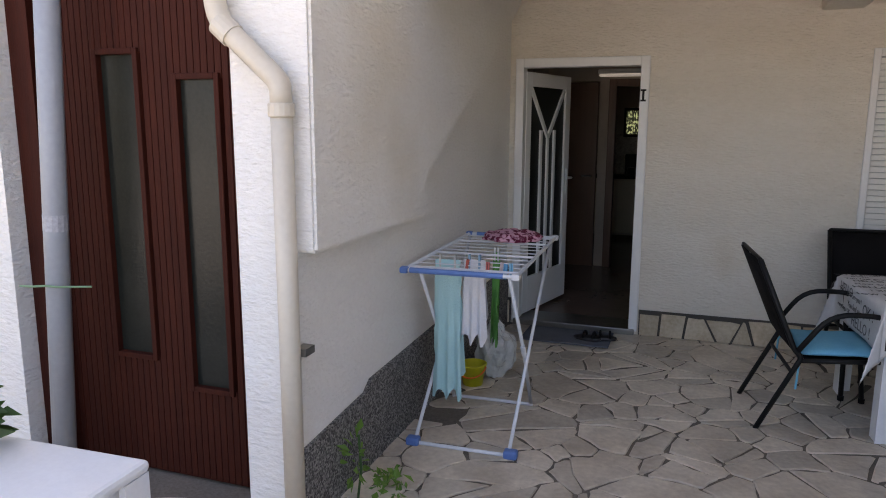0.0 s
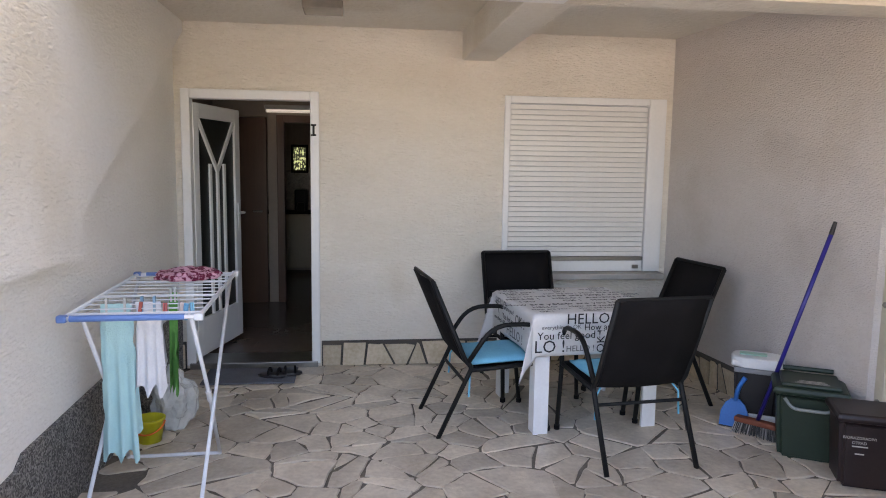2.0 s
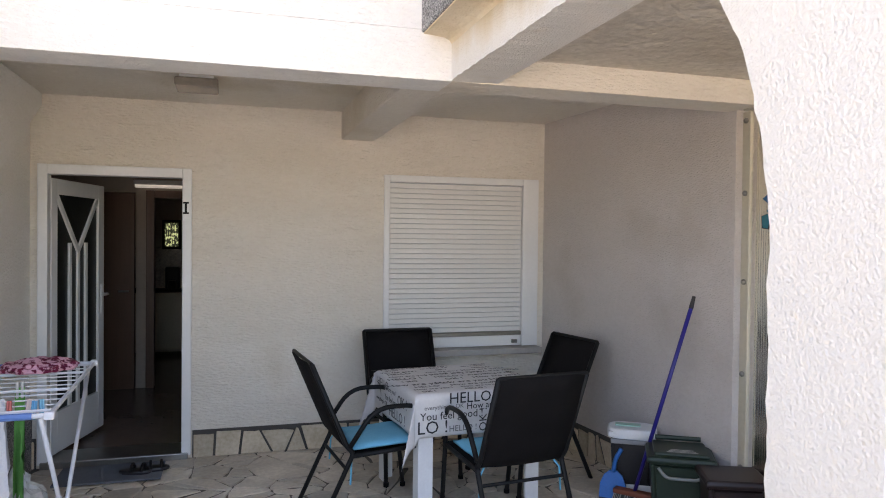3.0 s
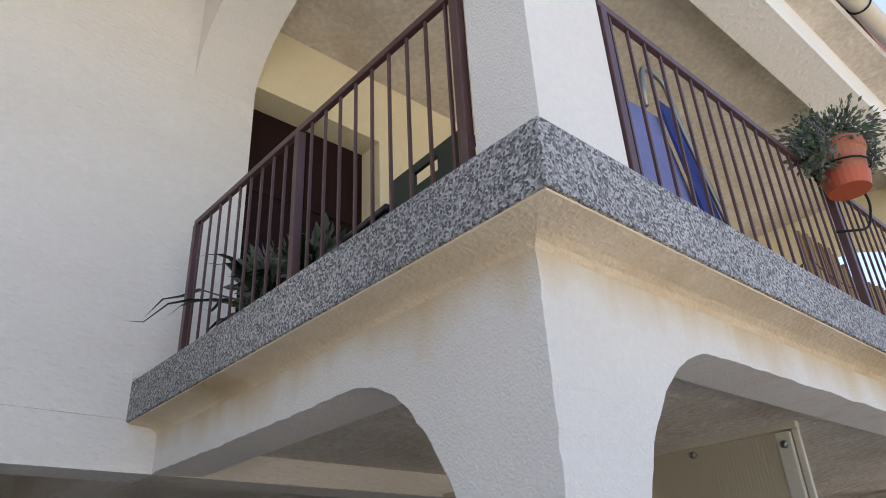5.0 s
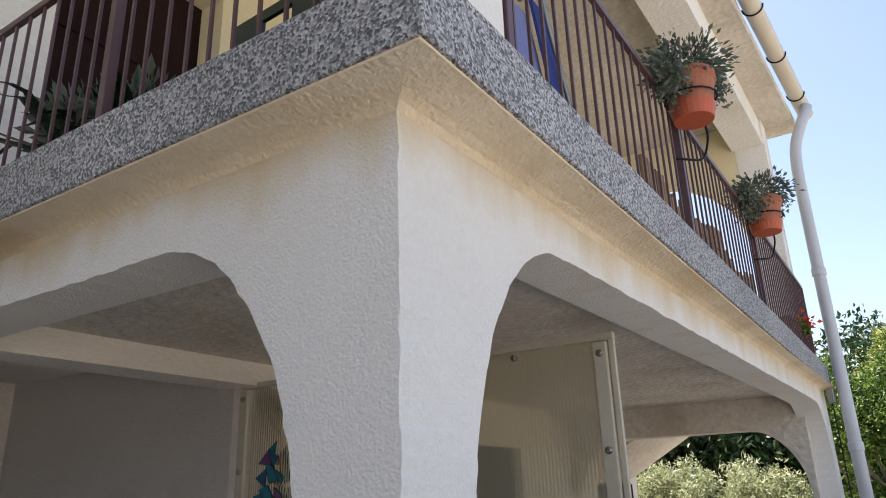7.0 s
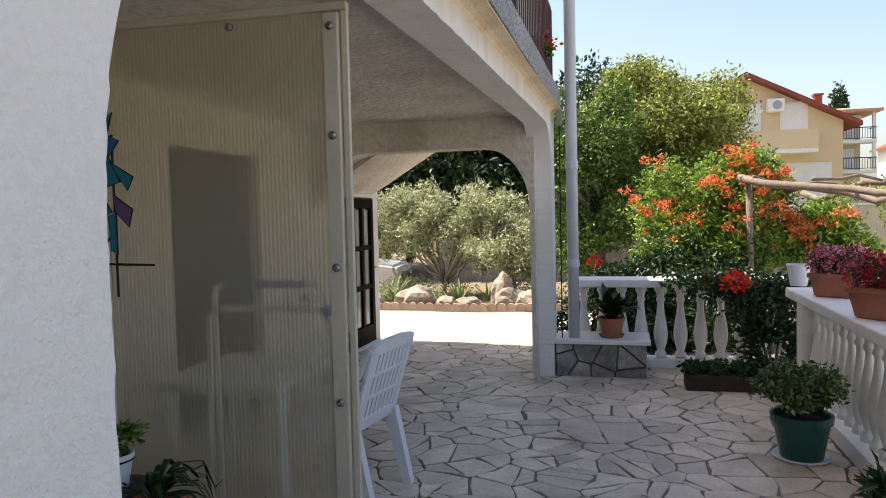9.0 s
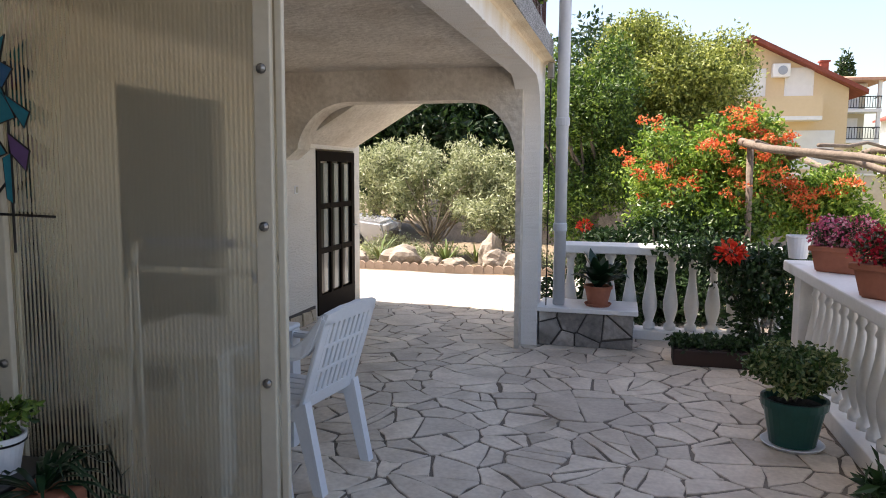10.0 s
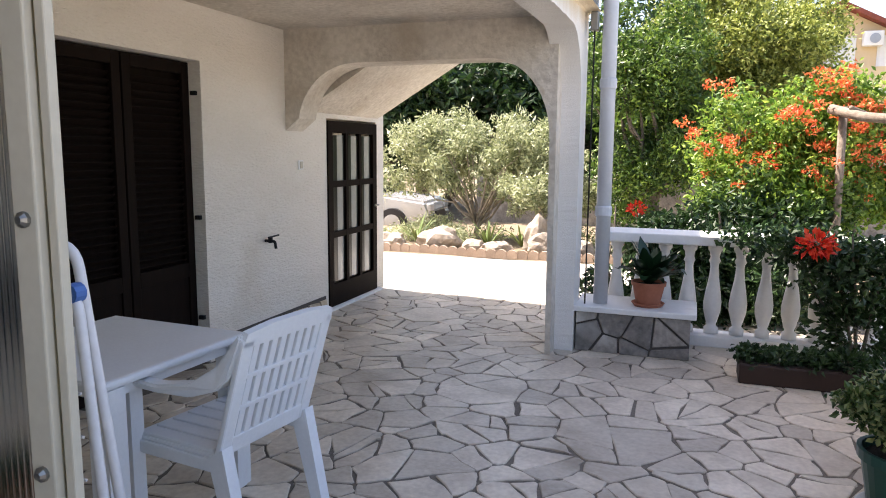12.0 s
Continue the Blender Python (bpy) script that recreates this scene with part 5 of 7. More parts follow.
hung("towel", -0.215, -0.075, -0.30, 0.93, 0.20, mat("pale_aqua_terry", (0.42, 0.66, 0.66), (0.36, 0.58, 0.59), 0.95, 6, 120, 0.004, 180), "long pale aqua towel hanging on the rack", "towel", 1, 0.03)
hung("white_shirt", -0.07, 0.045, -0.26, 0.93, 0.50, mat("white_cotton", (0.74, 0.73, 0.74), (0.62, 0.62, 0.64), 0.9, 8, 100, 0.004, 60), "creased white shirt hanging on the rack", "laundry", 2, 0.03)
hung("green_cloth", 0.03, 0.07, -0.02, 0.93, 0.42, mat("green_cotton", (0.12, 0.35, 0.09), (0.08, 0.26, 0.06), 0.9, 8, 100), "narrow green cloth hanging on the rack", "laundry", 3)
t = thing("pink_garment", RM @ pose(0.04, 0.42, 0.95), "pink and white spotted garment bunched on the rack", "laundry")
bm = bmesh.new()
bmesh.ops.create_icosphere(bm, subdivisions=4, radius=1)
for v in bm.verts:
    k = 1 + 0.25 * noise.noise(v.co * 2.2)
    v.co = Vector((v.co.x * 0.17 * k, v.co.y * 0.15 * k, max(-0.012, v.co.z * 0.045 * k + 0.012 * noise.noise(v.co * 6))))
part("cloth", bm, mat("pink_spotted_cloth", (0.68, 0.36, 0.44), (0.16, 0.01, 0.04), 0.9, 34, 60, 0.004, 50, mix=0.95, ramp=(0.44, 0.52)), t, smooth=True)
for i, (x, y, c) in enumerate(((-0.02, -0.40, (0.50, 0.10, 0.07)), (0.16, -0.42, (0.70, 0.56, 0.52)), (0.19, -0.46, (0.12, 0.38, 0.62)), (0.10, -0.44, (0.55, 0.14, 0.12)), (0.22, -0.44, (0.20, 0.5, 0.68)))):
    t = thing("clothes_peg", RM @ pose(x, y, 0.885, 0, 8, 30 * i), "plastic clothes peg clipped on the rack", "peg", "pegs on the rack")
    part("jaw", boxes(((-0.007, -0.009, 0), (0.007, -0.001, 0.075)), bevel=0.002), mat("peg", c, None, 0.5), t)
    part("jaw", boxes(((-0.007, 0.001, 0), (0.007, 0.009, 0.075)), bevel=0.002), mat("peg", c, None, 0.5), t)
t = thing("toy_bucket", pose(-0.64, 4.24, 0), "small yellow bucket with an orange handle", "bucket")
part("body", lathe(bmesh.new(), [(0.062, 0.0), (0.082, 0.125), (0.088, 0.13), (0.088, 0.14), (0.078, 0.14), (0.058, 0.008)], 20), mat("yellow_plastic", (0.62, 0.58, 0.03), None, 0.4), t, smooth=True)
part("handle", tube(bmesh.new(), [(math.cos(radians(a)) * 0.09, -0.02 - math.sin(radians(a)) * 0.075, 0.13 - math.sin(radians(a)) * 0.06) for a in range(0, 181, 15)], 0.006, 6), mat("orange_plastic", (0.75, 0.16, 0.02), None, 0.4), t, smooth=True)
t = thing("plastic_bag", pose(-0.55, 4.44, 0), "crumpled whitish plastic bag on the floor", "bag")
bm = bmesh.new()
bmesh.ops.create_icosphere(bm, subdivisions=4, radius=1)
for v in bm.verts:
    k = 1 + 0.22 * noise.noise(v.co * 2.5) + 0.08 * noise.noise(v.co * 7)
    v.co = Vector((v.co.x * 0.13 * k, v.co.y * 0.11 * k, max(0, 0.18 + v.co.z * 0.20 * k)))
    if v.co.z > 0.28:
        v.co.x *= 0.6
        v.co.y *= 0.6
part("film", bm, mat("milky_film", (0.60, 0.61, 0.60), (0.42, 0.44, 0.42), 0.25, 9, 40, 0.008, 25), t)
t = thing("doormat", pose(-0.24, 5.40, 0.012), "flat grey-blue doormat before the threshold", "doormat")
part("mat", boxes(((-0.33, -0.18, 0), (0.33, 0.20, 0.012)), bevel=0.004), mat("grey_blue_mat", (0.15, 0.16, 0.185), (0.11, 0.118, 0.135), 0.95, 8, 200, 0.003, 220), t)
for i, (x, y, a) in enumerate(((-0.07, 5.36, 80), (0.04, 5.40, 95))):
    t = thing("sandal", pose(x, y, 0.024, 0, 0, a), "worn dark sandal lying on the doormat", "sandal", "pair of sandals")
    bm = bmesh.new()
    lathe(bm, [(0.045, 0), (0.048, 0.012), (0.045, 0.022)], 14)
    for v in bm.verts:
        v.co.y *= 2.5 if v.co.y > 0 else 2.0
    part("sole", bm, BLACK_PL, t)
    for y2 in (0.03, -0.04):
        part("strap", tube(bmesh.new(), [(math.cos(radians(q)) * 0.045, y2, 0.018 + math.sin(radians(q)) * 0.045) for q in range(0, 181, 30)], 0.009, 6), SLING, t)


# ---- terrace behind the screen: plastic table, armchair, folded rack ----
plastic_table(pose(4.60, 2.43, 0, 0, 0, -3), "white plastic garden table on the terrace", 0.80, 0.80, 0.72)


def plastic_chair(m, label):
    """Moulded garden armchair that faces +y, with a slotted back."""
    root = thing("plastic_armchair", m, label, "chair")
    part("seat", boxes(((-0.23, -0.18, 0.385), (0.23, 0.25, 0.405)), bevel=0.008), WHITE_PLASTIC, root)
    for i in range(6):
        x = -0.19 + i * 0.076
        part("seat_slat", boxes(((x - 0.033, -0.15, 0.40), (x + 0.033, 0.22, 0.417)), bevel=0.006), WHITE_PLASTIC, root)
    part("seat_skirt", boxes(((-0.24, 0.235, 0.35), (0.24, 0.255, 0.40)), ((-0.24, -0.18, 0.34), (-0.225, 0.235, 0.39)), ((0.225, -0.18, 0.34), (0.24, 0.235, 0.39)), bevel=0.006), WHITE_PLASTIC, root)
    for sx in (-1, 1):
        bm = bmesh.new()
        prism(bm, [(0.20, 0.0), (0.25, 0.0), (0.27, 0.60), (0.20, 0.62)], "x", sx * 0.245 - 0.028, sx * 0.245 + 0.028)
        part("front_leg", bm, WHITE_PLASTIC, root)
        bm = bmesh.new()
        prism(bm, [(-0.31, 0.0), (-0.26, 0.0), (-0.15, 0.40), (-0.22, 0.44)], "x", sx * 0.225 - 0.025, sx * 0.225 + 0.025)
        part("back_leg", bm, WHITE_PLASTIC, root)
        bm = bmesh.new()
        prism(bm, [(0.28, 0.615), (0.27, 0.645), (0.05, 0.64), (-0.10, 0.665), (-0.21, 0.735), (-0.31, 0.86), (-0.325, 0.845), (-0.262, 0.70), (-0.21, 0.65), (-0.10, 0.615), (0.05, 0.61)], "x", sx * 0.255 - 0.032, sx * 0.255 + 0.032)
        for v in bm.verts:
            v.co.x -= sx * 0.035 * min(1, max(0, (-0.05 - v.co.y) / 0.2))
        bmesh.ops.bevel(bm, geom=list(bm.edges), offset=0.008, segments=2, affect="EDGES")
        part("armrest", bm, WHITE_PLASTIC, root)
    lean = pose(0, -0.185, 0.40, 17)
    for sx in (-1, 1):
        bm = bmesh.new()
        add_box(bm, (sx * 0.215 - 0.03, -0.012, 0), (sx * 0.215 + 0.03, 0.012, 0.46), 0.008, lean)
        part("back_post", bm, WHITE_PLASTIC, root)
    bm = bmesh.new()
    prism(bm, [(-0.245, 0.43), (0.245, 0.43), (0.23, 0.485), (0.10, 0.50), (-0.10, 0.50), (-0.23, 0.485)], "y", -0.012, 0.012)
    bmesh.ops.transform(bm, matrix=lean, verts=bm.verts)
    part("back_top", bm, WHITE_PLASTIC, root)
    for z0, z1 in ((0.0, 0.07), (0.175, 0.195), (0.30, 0.32)):
        bm = bmesh.new()
        add_box(bm, (-0.19, -0.010, z0), (0.19, 0.010, z1), 0.004, lean)
        part("back_rail", bm, WHITE_PLASTIC, root)
    for i in range(8):
        x = -0.166 + i * 0.0475
        bm = bmesh.new()
        add_box(bm, (x - 0.0155, -0.008, 0.06), (x + 0.0155, 0.008, 0.44), 0.003, lean)
        part("back_slat", bm, WHITE_PLASTIC, root)


plastic_chair(pose(4.635, 1.885, 0, 0, 0, -8) @ Matrix.Scale(1.055, 4), "white moulded plastic armchair pushed to the table")
t = thing("folded_rack", pose(3.58, 1.75, 0, 0, 0, 92), "folded white laundry rack leaning behind the screen", "drying rack")
WP = mat("white_tube", (0.76, 0.77, 0.80), None, 0.35)
BPL = mat("blue_sleeve", (0.10, 0.14, 0.42), None, 0.4)
for k, (dx, dz, foot) in enumerate(((0.0, 0.0, -0.065), (0.035, -0.10, 0.02))):
    part("frame", tube(bmesh.new(), bend([(-0.36 - k * 0.03, dx + foot, 0.01), (-0.24 - k * 0.03, dx, 1.32 + dz), (0.27, dx, 1.32 + dz), (0.30, dx + foot, 0.01)], 0.06), 0.013, 8), WP, t, smooth=True)
part("sleeve", tube(bmesh.new(), [(-0.15, 0, 1.32), (0.21, 0, 1.32)], 0.016, 8), BPL, t, "blue plastic sleeve")
part("joint", tube(bmesh.new(), [(-0.262, 0.018, 1.21), (-0.262, 0.05, 1.21)], 0.024, 12), mat("blue_joint", (0.06, 0.16, 0.45), None, 0.4), t, "blue plastic joint")
for i in range(7):
    z = 0.30 + i * 0.11
    part("line", tube(bmesh.new(), [(-0.25, 0.02, z), (0.27, 0.02, z)], 0.004, 6), WP, t)


# glass ornaments on the screen
def ornament(m, s, label, seed, rods=True):
    root = thing("glass_ornament", m, label, "ornament")
    rnd = random.Random(seed)
    cols = [glassy for glassy in (mat("teal_glass", (0.02, 0.20, 0.26), (0.015, 0.14, 0.2), 0.2), mat("violet_glass", (0.14, 0.08, 0.20), None, 0.2), mat("blue_glass", (0.03, 0.12, 0.26), None, 0.2))]
    shapes = [[(0, .34), (.09, .40), (.06, .30)], [(-.12, .22), (0, .34), (.05, .20)], [(0, .33), (.12, .27), (.05, .18)], [(-.03, .20), (.05, .22), (.12, .08), (.02, .05)], [(.06, .18), (.19, .10), (.16, .04)],
              [(-.15, .10), (-.02, .18), (-.03, .02)], [(-.1, 0), (.0, .04), (.07, -.06), (-.04, -.1)], [(.08, .02), (.18, -.05), (.16, -.13), (.09, -.06)], [(-.16, -.05), (-.05, -.02), (-.08, -.16), (-.15, -.15)], [(.05, -.08), (.09, -.06), (.09, -.26), (.06, -.24)]]
    for i, sh in enumerate(shapes):
        bm = prism(bmesh.new(), [(x * s, z * s) for x, z in sh], "y", -0.003, 0.003)
        part("pane", bm, cols[i % 3 if i % 4 else 0], root)
        part("lead", tube(bmesh.new(), [(x * s, 0, z * s) for x, z in sh], 0.004, 5, closed=True), DARK_METAL, root)
    for a, b in () if not rods else (((-.2, -.30), (.28, -.31)), ((.08, .30), (.08, -.46)), ((-.15, -.15), (-.1, -.3)), ((.0, -.1), (-.05, -.3)), ((-.12, .2), (-.2, .1)), ((-.2, .25), (.0, .2)), ((-.05, -.28), (.08, -.15))):
        part("rod", tube(bmesh.new(), [(a[0] * s, 0.004, a[1] * s), (b[0] * s, 0.004, b[1] * s)], 0.005, 5), DARK_METAL, root)


ornament(pose(3.272, 2.33, 1.69, 0, 0, -90), 0.85, "teal and violet leaded glass sailing ornament on the screen", 1)
ornament(pose(3.238, 3.23, 1.80, 0, 0, -90), 0.62, "teal leaded glass fish ornament hanging on the screen", 2, False)

# balcony things
def crate(m, label):
    t = thing("beverage_crate", m, label, "crate", "stacked crates on the balcony")
    for sy in (-1, 1):
        part("long_wall", boxes(((-0.2, sy * 0.1425 - 0.0075, 0.012), (0.2, sy * 0.1425 + 0.0075, 0.13)), ((-0.2, sy * 0.1425 - 0.0075, 0.13), (-0.07, sy * 0.1425 + 0.0075, 0.19)), ((0.07, sy * 0.1425 - 0.0075, 0.13), (0.2, sy * 0.1425 + 0.0075, 0.19)), ((-0.2, sy * 0.1425 - 0.0075, 0.19), (0.2, sy * 0.1425 + 0.0075, 0.228))), GREEN_PL, t)
    for sx in (-1, 1):
        part("end_wall", boxes(((sx * 0.1925 - 0.0075, -0.135, 0.012), (sx * 0.1925 + 0.0075, 0.135, 0.14)), ((sx * 0.1925 - 0.0075, -0.135, 0.19), (sx * 0.1925 + 0.0075, 0.135, 0.228))), GREEN_PL, t)
    part("bottom", boxes(((-0.2, -0.15, 0), (0.2, 0.15, 0.012))), GREEN_PL, t)
    for i in range(4):
        part("divider", boxes(((-0.12 + i * 0.08, -0.133, 0.012), (-0.115 + i * 0.08, 0.133, 0.12))), GREEN_PL, t)


crate(pose(1.86, 1.66, TOP, 0, 0, 84), "dark green plastic bottle crate on the balcony floor")
crate(pose(1.86, 1.66, TOP + 0.23, 0, 0, 87), "dark green plastic bottle crate stacked on another")
t = thing("storage_box", pose(1.88, 2.10, TOP, 0, 0, 85), "black plastic box on the balcony floor", "box")
part("tray", boxes(((-0.18, -0.13, 0), (0.18, 0.13, 0.36)), bevel=0.012), BLACK_PL, t)
part("lid", boxes(((-0.19, -0.14, 0.36), (0.19, 0.14, 0.39)), bevel=0.008), BLACK_PL, t)
t = thing("reed_mat", pose(3.62, 1.13, TOP), "rolled-out brown reed mat standing behind the railing", "mat")
rnd = random.Random(15)
bm = bmesh.new()
x = 0.0
while x < 2.5:
    h = 0.50 + 0.05 * math.sin(x * 5) + rnd.uniform(-0.03, 0.03)
    tube(bm, [(x, 0.03 * math.sin(x * 4), 0), (x + rnd.uniform(-0.01, 0.01), 0.03 * math.sin(x * 4) + rnd.uniform(-0.01, 0.01), h)], rnd.uniform(0.008, 0.012), 6)
    x += 0.021
tagged(part("reeds", bm, island_mat("dry_reeds", ((0.16, 0.09, 0.045), (0.30, 0.19, 0.10), (0.42, 0.30, 0.17)), 0.8, 0), t), kind="stuff")
for z in (0.12, 0.38):
    part("binding", tube(bmesh.new(), [(i * 0.1, 0.03 * math.sin(i * 0.4) - 0.012, z) for i in range(26)], 0.004, 5), RAIL_PAINT, t)
# folded lounger: a pale blue panel and a deeper blue one leaning across it
t = thing("sun_lounger", pose(2.83, 1.36, TOP), "folded sun lounger with blue fabric behind the railing", "lounger")
NAVY = mat("blue_lounger_fabric", (0.20, 0.22, 0.42), (0.16, 0.18, 0.36), 0.85, 6, 150, 0.001, 200)
bm = prism(bmesh.new(), [(-0.44, 0.02), (0.50, 0.02), (0.22, 1.12), (-0.32, 1.07)], "y", 0.0, 0.016)
part("fabric", bm, NAVY, t).matrix_basis = pose(0, 0, 0, -3)
bm = prism(bmesh.new(), [(0.42, 0.06), (0.62, 0.06), (0.30, 1.18), (0.18, 1.18)], "y", -0.045, -0.03)
part("second_fabric", bm, mat("deep_blue_fabric", (0.035, 0.055, 0.24), None, 0.85), t, "deep blue fabric").matrix_basis = pose(0, 0, 0, -3)
part("tube_frame", tube(bmesh.new(), bend([(-0.05, -0.03, 1.0), (-0.02, -0.03, 1.26), (0.18, -0.03, 1.26), (0.24, -0.03, 1.05), (0.66, -0.05, 0.10), (0.60, -0.05, 0.02)], 0.07), 0.013, 8), STEEL, t, smooth=True)
part("tube_frame", tube(bmesh.new(), [(-0.27, -0.012, 0.02), (-0.22, -0.012, 1.06)], 0.012, 8), STEEL, t, smooth=True)


# ---- balustrades, bench, pots ----
BAL = [(0.055, 0.0), (0.055, 0.05), (0.034, 0.07), (0.046, 0.11), (0.066, 0.19), (0.069, 0.26), (0.056, 0.35), (0.038, 0.46), (0.031, 0.54), (0.034, 0.57), (0.046, 0.59), (0.034, 0.62), (0.040, 0.66), (0.055, 0.68), (0.055, 0.73)]


def balustrade(name, a, b, n, label, z0=0.12, piers=()):
    d = Vector((b[0] - a[0], b[1] - a[1], 0))
    root = thing(name, pose(a[0], a[1], 0, 0, 0, math.degrees(math.atan2(d.y, d.x))), label, "balustrade")
    L = d.length
    part("base", boxes(((0, -0.12, 0), (L, 0.12, z0)), bevel=0.01), WHITE_PAINT, root)
    part("coping", boxes(((-0.03, -0.19, z0 + 0.73), (L + 0.03, 0.19, z0 + 0.81)), bevel=0.012), WHITE_PAINT, root)
    first = part("baluster", lathe(bmesh.new(), BAL, 16), WHITE_PAINT, root, smooth=True)
    for i in range(n):
        o = first if i == 0 else new("baluster", first.data)
        o.parent = root
        o.location = (L * (i + 0.5) / n, 0, z0)
        o.rotation_euler = (0, 0, i * 1.3)
    for q in piers:
        part("pier", boxes(((q - 0.10, -0.11, z0), (q + 0.10, 0.11, z0 + 0.73)), bevel=0.008), WHITE_PAINT, root)
    return root


balustrade("balustrade_long", (-3.0, -1.18), (7.16, -1.18), 60, "long white concrete balustrade with turned balusters", piers=(7.45, 10.06))
balustrade("balustrade_end", (8.32, -1.3), (8.32, 0.80), 11, "white concrete balustrade across the terrace end", 0.09)


def stone_face(root, y0, y1, z0, z1, x, seed, material, count=9):
    """Irregular stones laid like a crazy wall, proud of their dark joints."""
    rnd = random.Random(seed)
    seeds = []
    while len(seeds) < count:
        p = (rnd.uniform(y0, y1), rnd.uniform(z0, z1))
        if all(math.hypot(p[0] - q[0], (p[1] - q[1]) * 1.2) > 0.13 for q in seeds):
            seeds.append(p)
    for p in seeds:
        c = [(y0, z0), (y1, z0), (y1, z1), (y0, z1)]
        for q in seeds:
            if q is p:
                continue
            d = math.hypot(q[0] - p[0], q[1] - p[1])
            n = ((q[0] - p[0]) / d, (q[1] - p[1]) / d)
            c = clip(c, n, n[0] * p[0] + n[1] * p[1] + d / 2 - rnd.uniform(0.005, 0.010))
        if len(c) < 3:
            continue
        bm = prism(bmesh.new(), c, "x", x - rnd.uniform(0.012, 0.03), x)
        bmesh.ops.bevel(bm, geom=list(bm.edges), offset=0.005, segments=1, affect="EDGES")
        part("stone", bm, material, root)


t = thing("stone_bench", pose(7.74, 0.52, 0), "low bench of dark grey stones under a white slab", "bench")
part("core", boxes(((0.0, -0.42, 0), (0.42, 0.42, 0.32)), bevel=0.004), DARK_JOINT, t)
part("slab", boxes(((-0.05, -0.46, 0.32), (0.46, 0.44, 0.365)), bevel=0.008), WHITE_PAINT, t, "white painted slab")
stone_face(t, -0.42, 0.42, 0.005, 0.318, 0.0, 11, DARK_STONE)


def leaf_mesh(name, pts, size, material, parent, long=2.0, seed=0, droop=0.0, label="", fold=0.25, smooth=False):
    """Many small pointed leaves, two triangles each, at the given places."""
    rs = np.random.RandomState(seed)
    P = np.asarray(pts, float)
    n = len(P)
    a = rs.normal(size=(n, 3))
    a[:, 2] -= droop
    a /= np.linalg.norm(a, axis=1)[:, None]
    b = np.cross(a, rs.normal(size=(n, 3)))
    b /= np.linalg.norm(b, axis=1)[:, None]
    c = np.cross(a, b)
    s = size * rs.uniform(0.6, 1.3, (n, 1))
    tip, mid = P + a * s * long, P + a * s * long * 0.5
    V = np.empty((n * 4, 3))
    V[0::4], V[1::4], V[2::4], V[3::4] = P, mid + b * s * 0.5 + c * s * fold, tip, mid - b * s * 0.5 + c * s * fold
    F = np.empty((n * 2, 3), int)
    k = np.arange(n) * 4
    F[0::2] = np.stack([k, k + 1, k + 2], 1)
    F[1::2] = np.stack([k, k + 2, k + 3], 1)
    me = bpy.data.meshes.new(name)
    me.from_pydata(V.tolist(), [], F.tolist())
    me.materials.append(material)
    ob = new(name, me)
    ob.parent = parent
    tagged(ob, label, kind="stuff")
    return ob


def cloud(blobs, n, seed, shell=0.55):
    """Points in a set of lumpy ellipsoids (centre, radii), denser near their skin."""
    rs = np.random.RandomState(seed)
    vol = np.array([r[0] * r[1] * r[2] for _, r in blobs]) ** 0.75
    out = []
    for (c, r), k in zip(blobs, (vol / vol.sum() * n).astype(int)):
        d = rs.normal(size=(k, 3))
        d /= np.linalg.norm(d, axis=1)[:, None]
        lump = 1 + 0.22 * np.sin(d[:, 0] * 5 + c[0] * 3) * np.cos(d[:, 1] * 6 + c[1]) + 0.16 * np.sin(d[:, 2] * 9 + d[:, 0] * 7)
        q = shell + (1 - shell) * rs.uniform(0, 1, k) ** 0.6
        out.append(np.array(c) + d * np.array(r) * (lump * q)[:, None])
    return np.concatenate(out)


def blobs_in(c, r, n, size, seed):
    rs = np.random.RandomState(seed)
    out = []
    for _ in range(n):
        d = rs.normal(size=3)
        d /= np.linalg.norm(d)
        q = rs.uniform(0.35, 0.85)
        s = size * rs.uniform(0.7, 1.3)
        out.append((tuple(np.array(c) + d * np.array(r) * q), (s, s, s * rs.uniform(0.7, 1.0))))
    return out


LEAF_LIGHT = island_mat("sunlit_yellow_green_leaves", ((0.045, 0.075, 0.012), (0.24, 0.29, 0.05), (0.52, 0.54, 0.15)), 0.5, 0, 10, 0.25, 0.1)
LEAF_MID = island_mat("green_leaves", ((0.018, 0.045, 0.008), (0.08, 0.16, 0.022), (0.22, 0.32, 0.05)), 0.45, 0, 10, 0.25, 0.1)
LEAF_DARK = island_mat("dark_green_leaves", ((0.012, 0.032, 0.010), (0.025, 0.06, 0.014), (0.04, 0.085, 0.02)), 0.45, 0, 10, 0.2, 0.1)
LEAF_OLIVE = island_mat("silvery_olive_leaves", ((0.11, 0.14, 0.06), (0.38, 0.42, 0.21), (0.64, 0.66, 0.45)), 0.5, 0, 10, 0.2, 0.1)
LEAF_VARIEG = island_mat("variegated_leaves", ((0.03, 0.07, 0.015), (0.06, 0.12, 0.025), (0.34, 0.36, 0.15)), 0.4, 0, 10, 0.2, 0.1)
LEAF_BLUE = island_mat("grey_green_foliage", ((0.07, 0.11, 0.06), (0.12, 0.17, 0.10), (0.20, 0.17, 0.20)), 0.6, 0, 10, 0.2, 0.1)
PETAL_ORANGE = island_mat("orange_trumpet_petals", ((0.58, 0.08, 0.02), (0.76, 0.17, 0.05), (0.85, 0.30, 0.11)), 0.5, 0, 10, 0.4, 0.05)
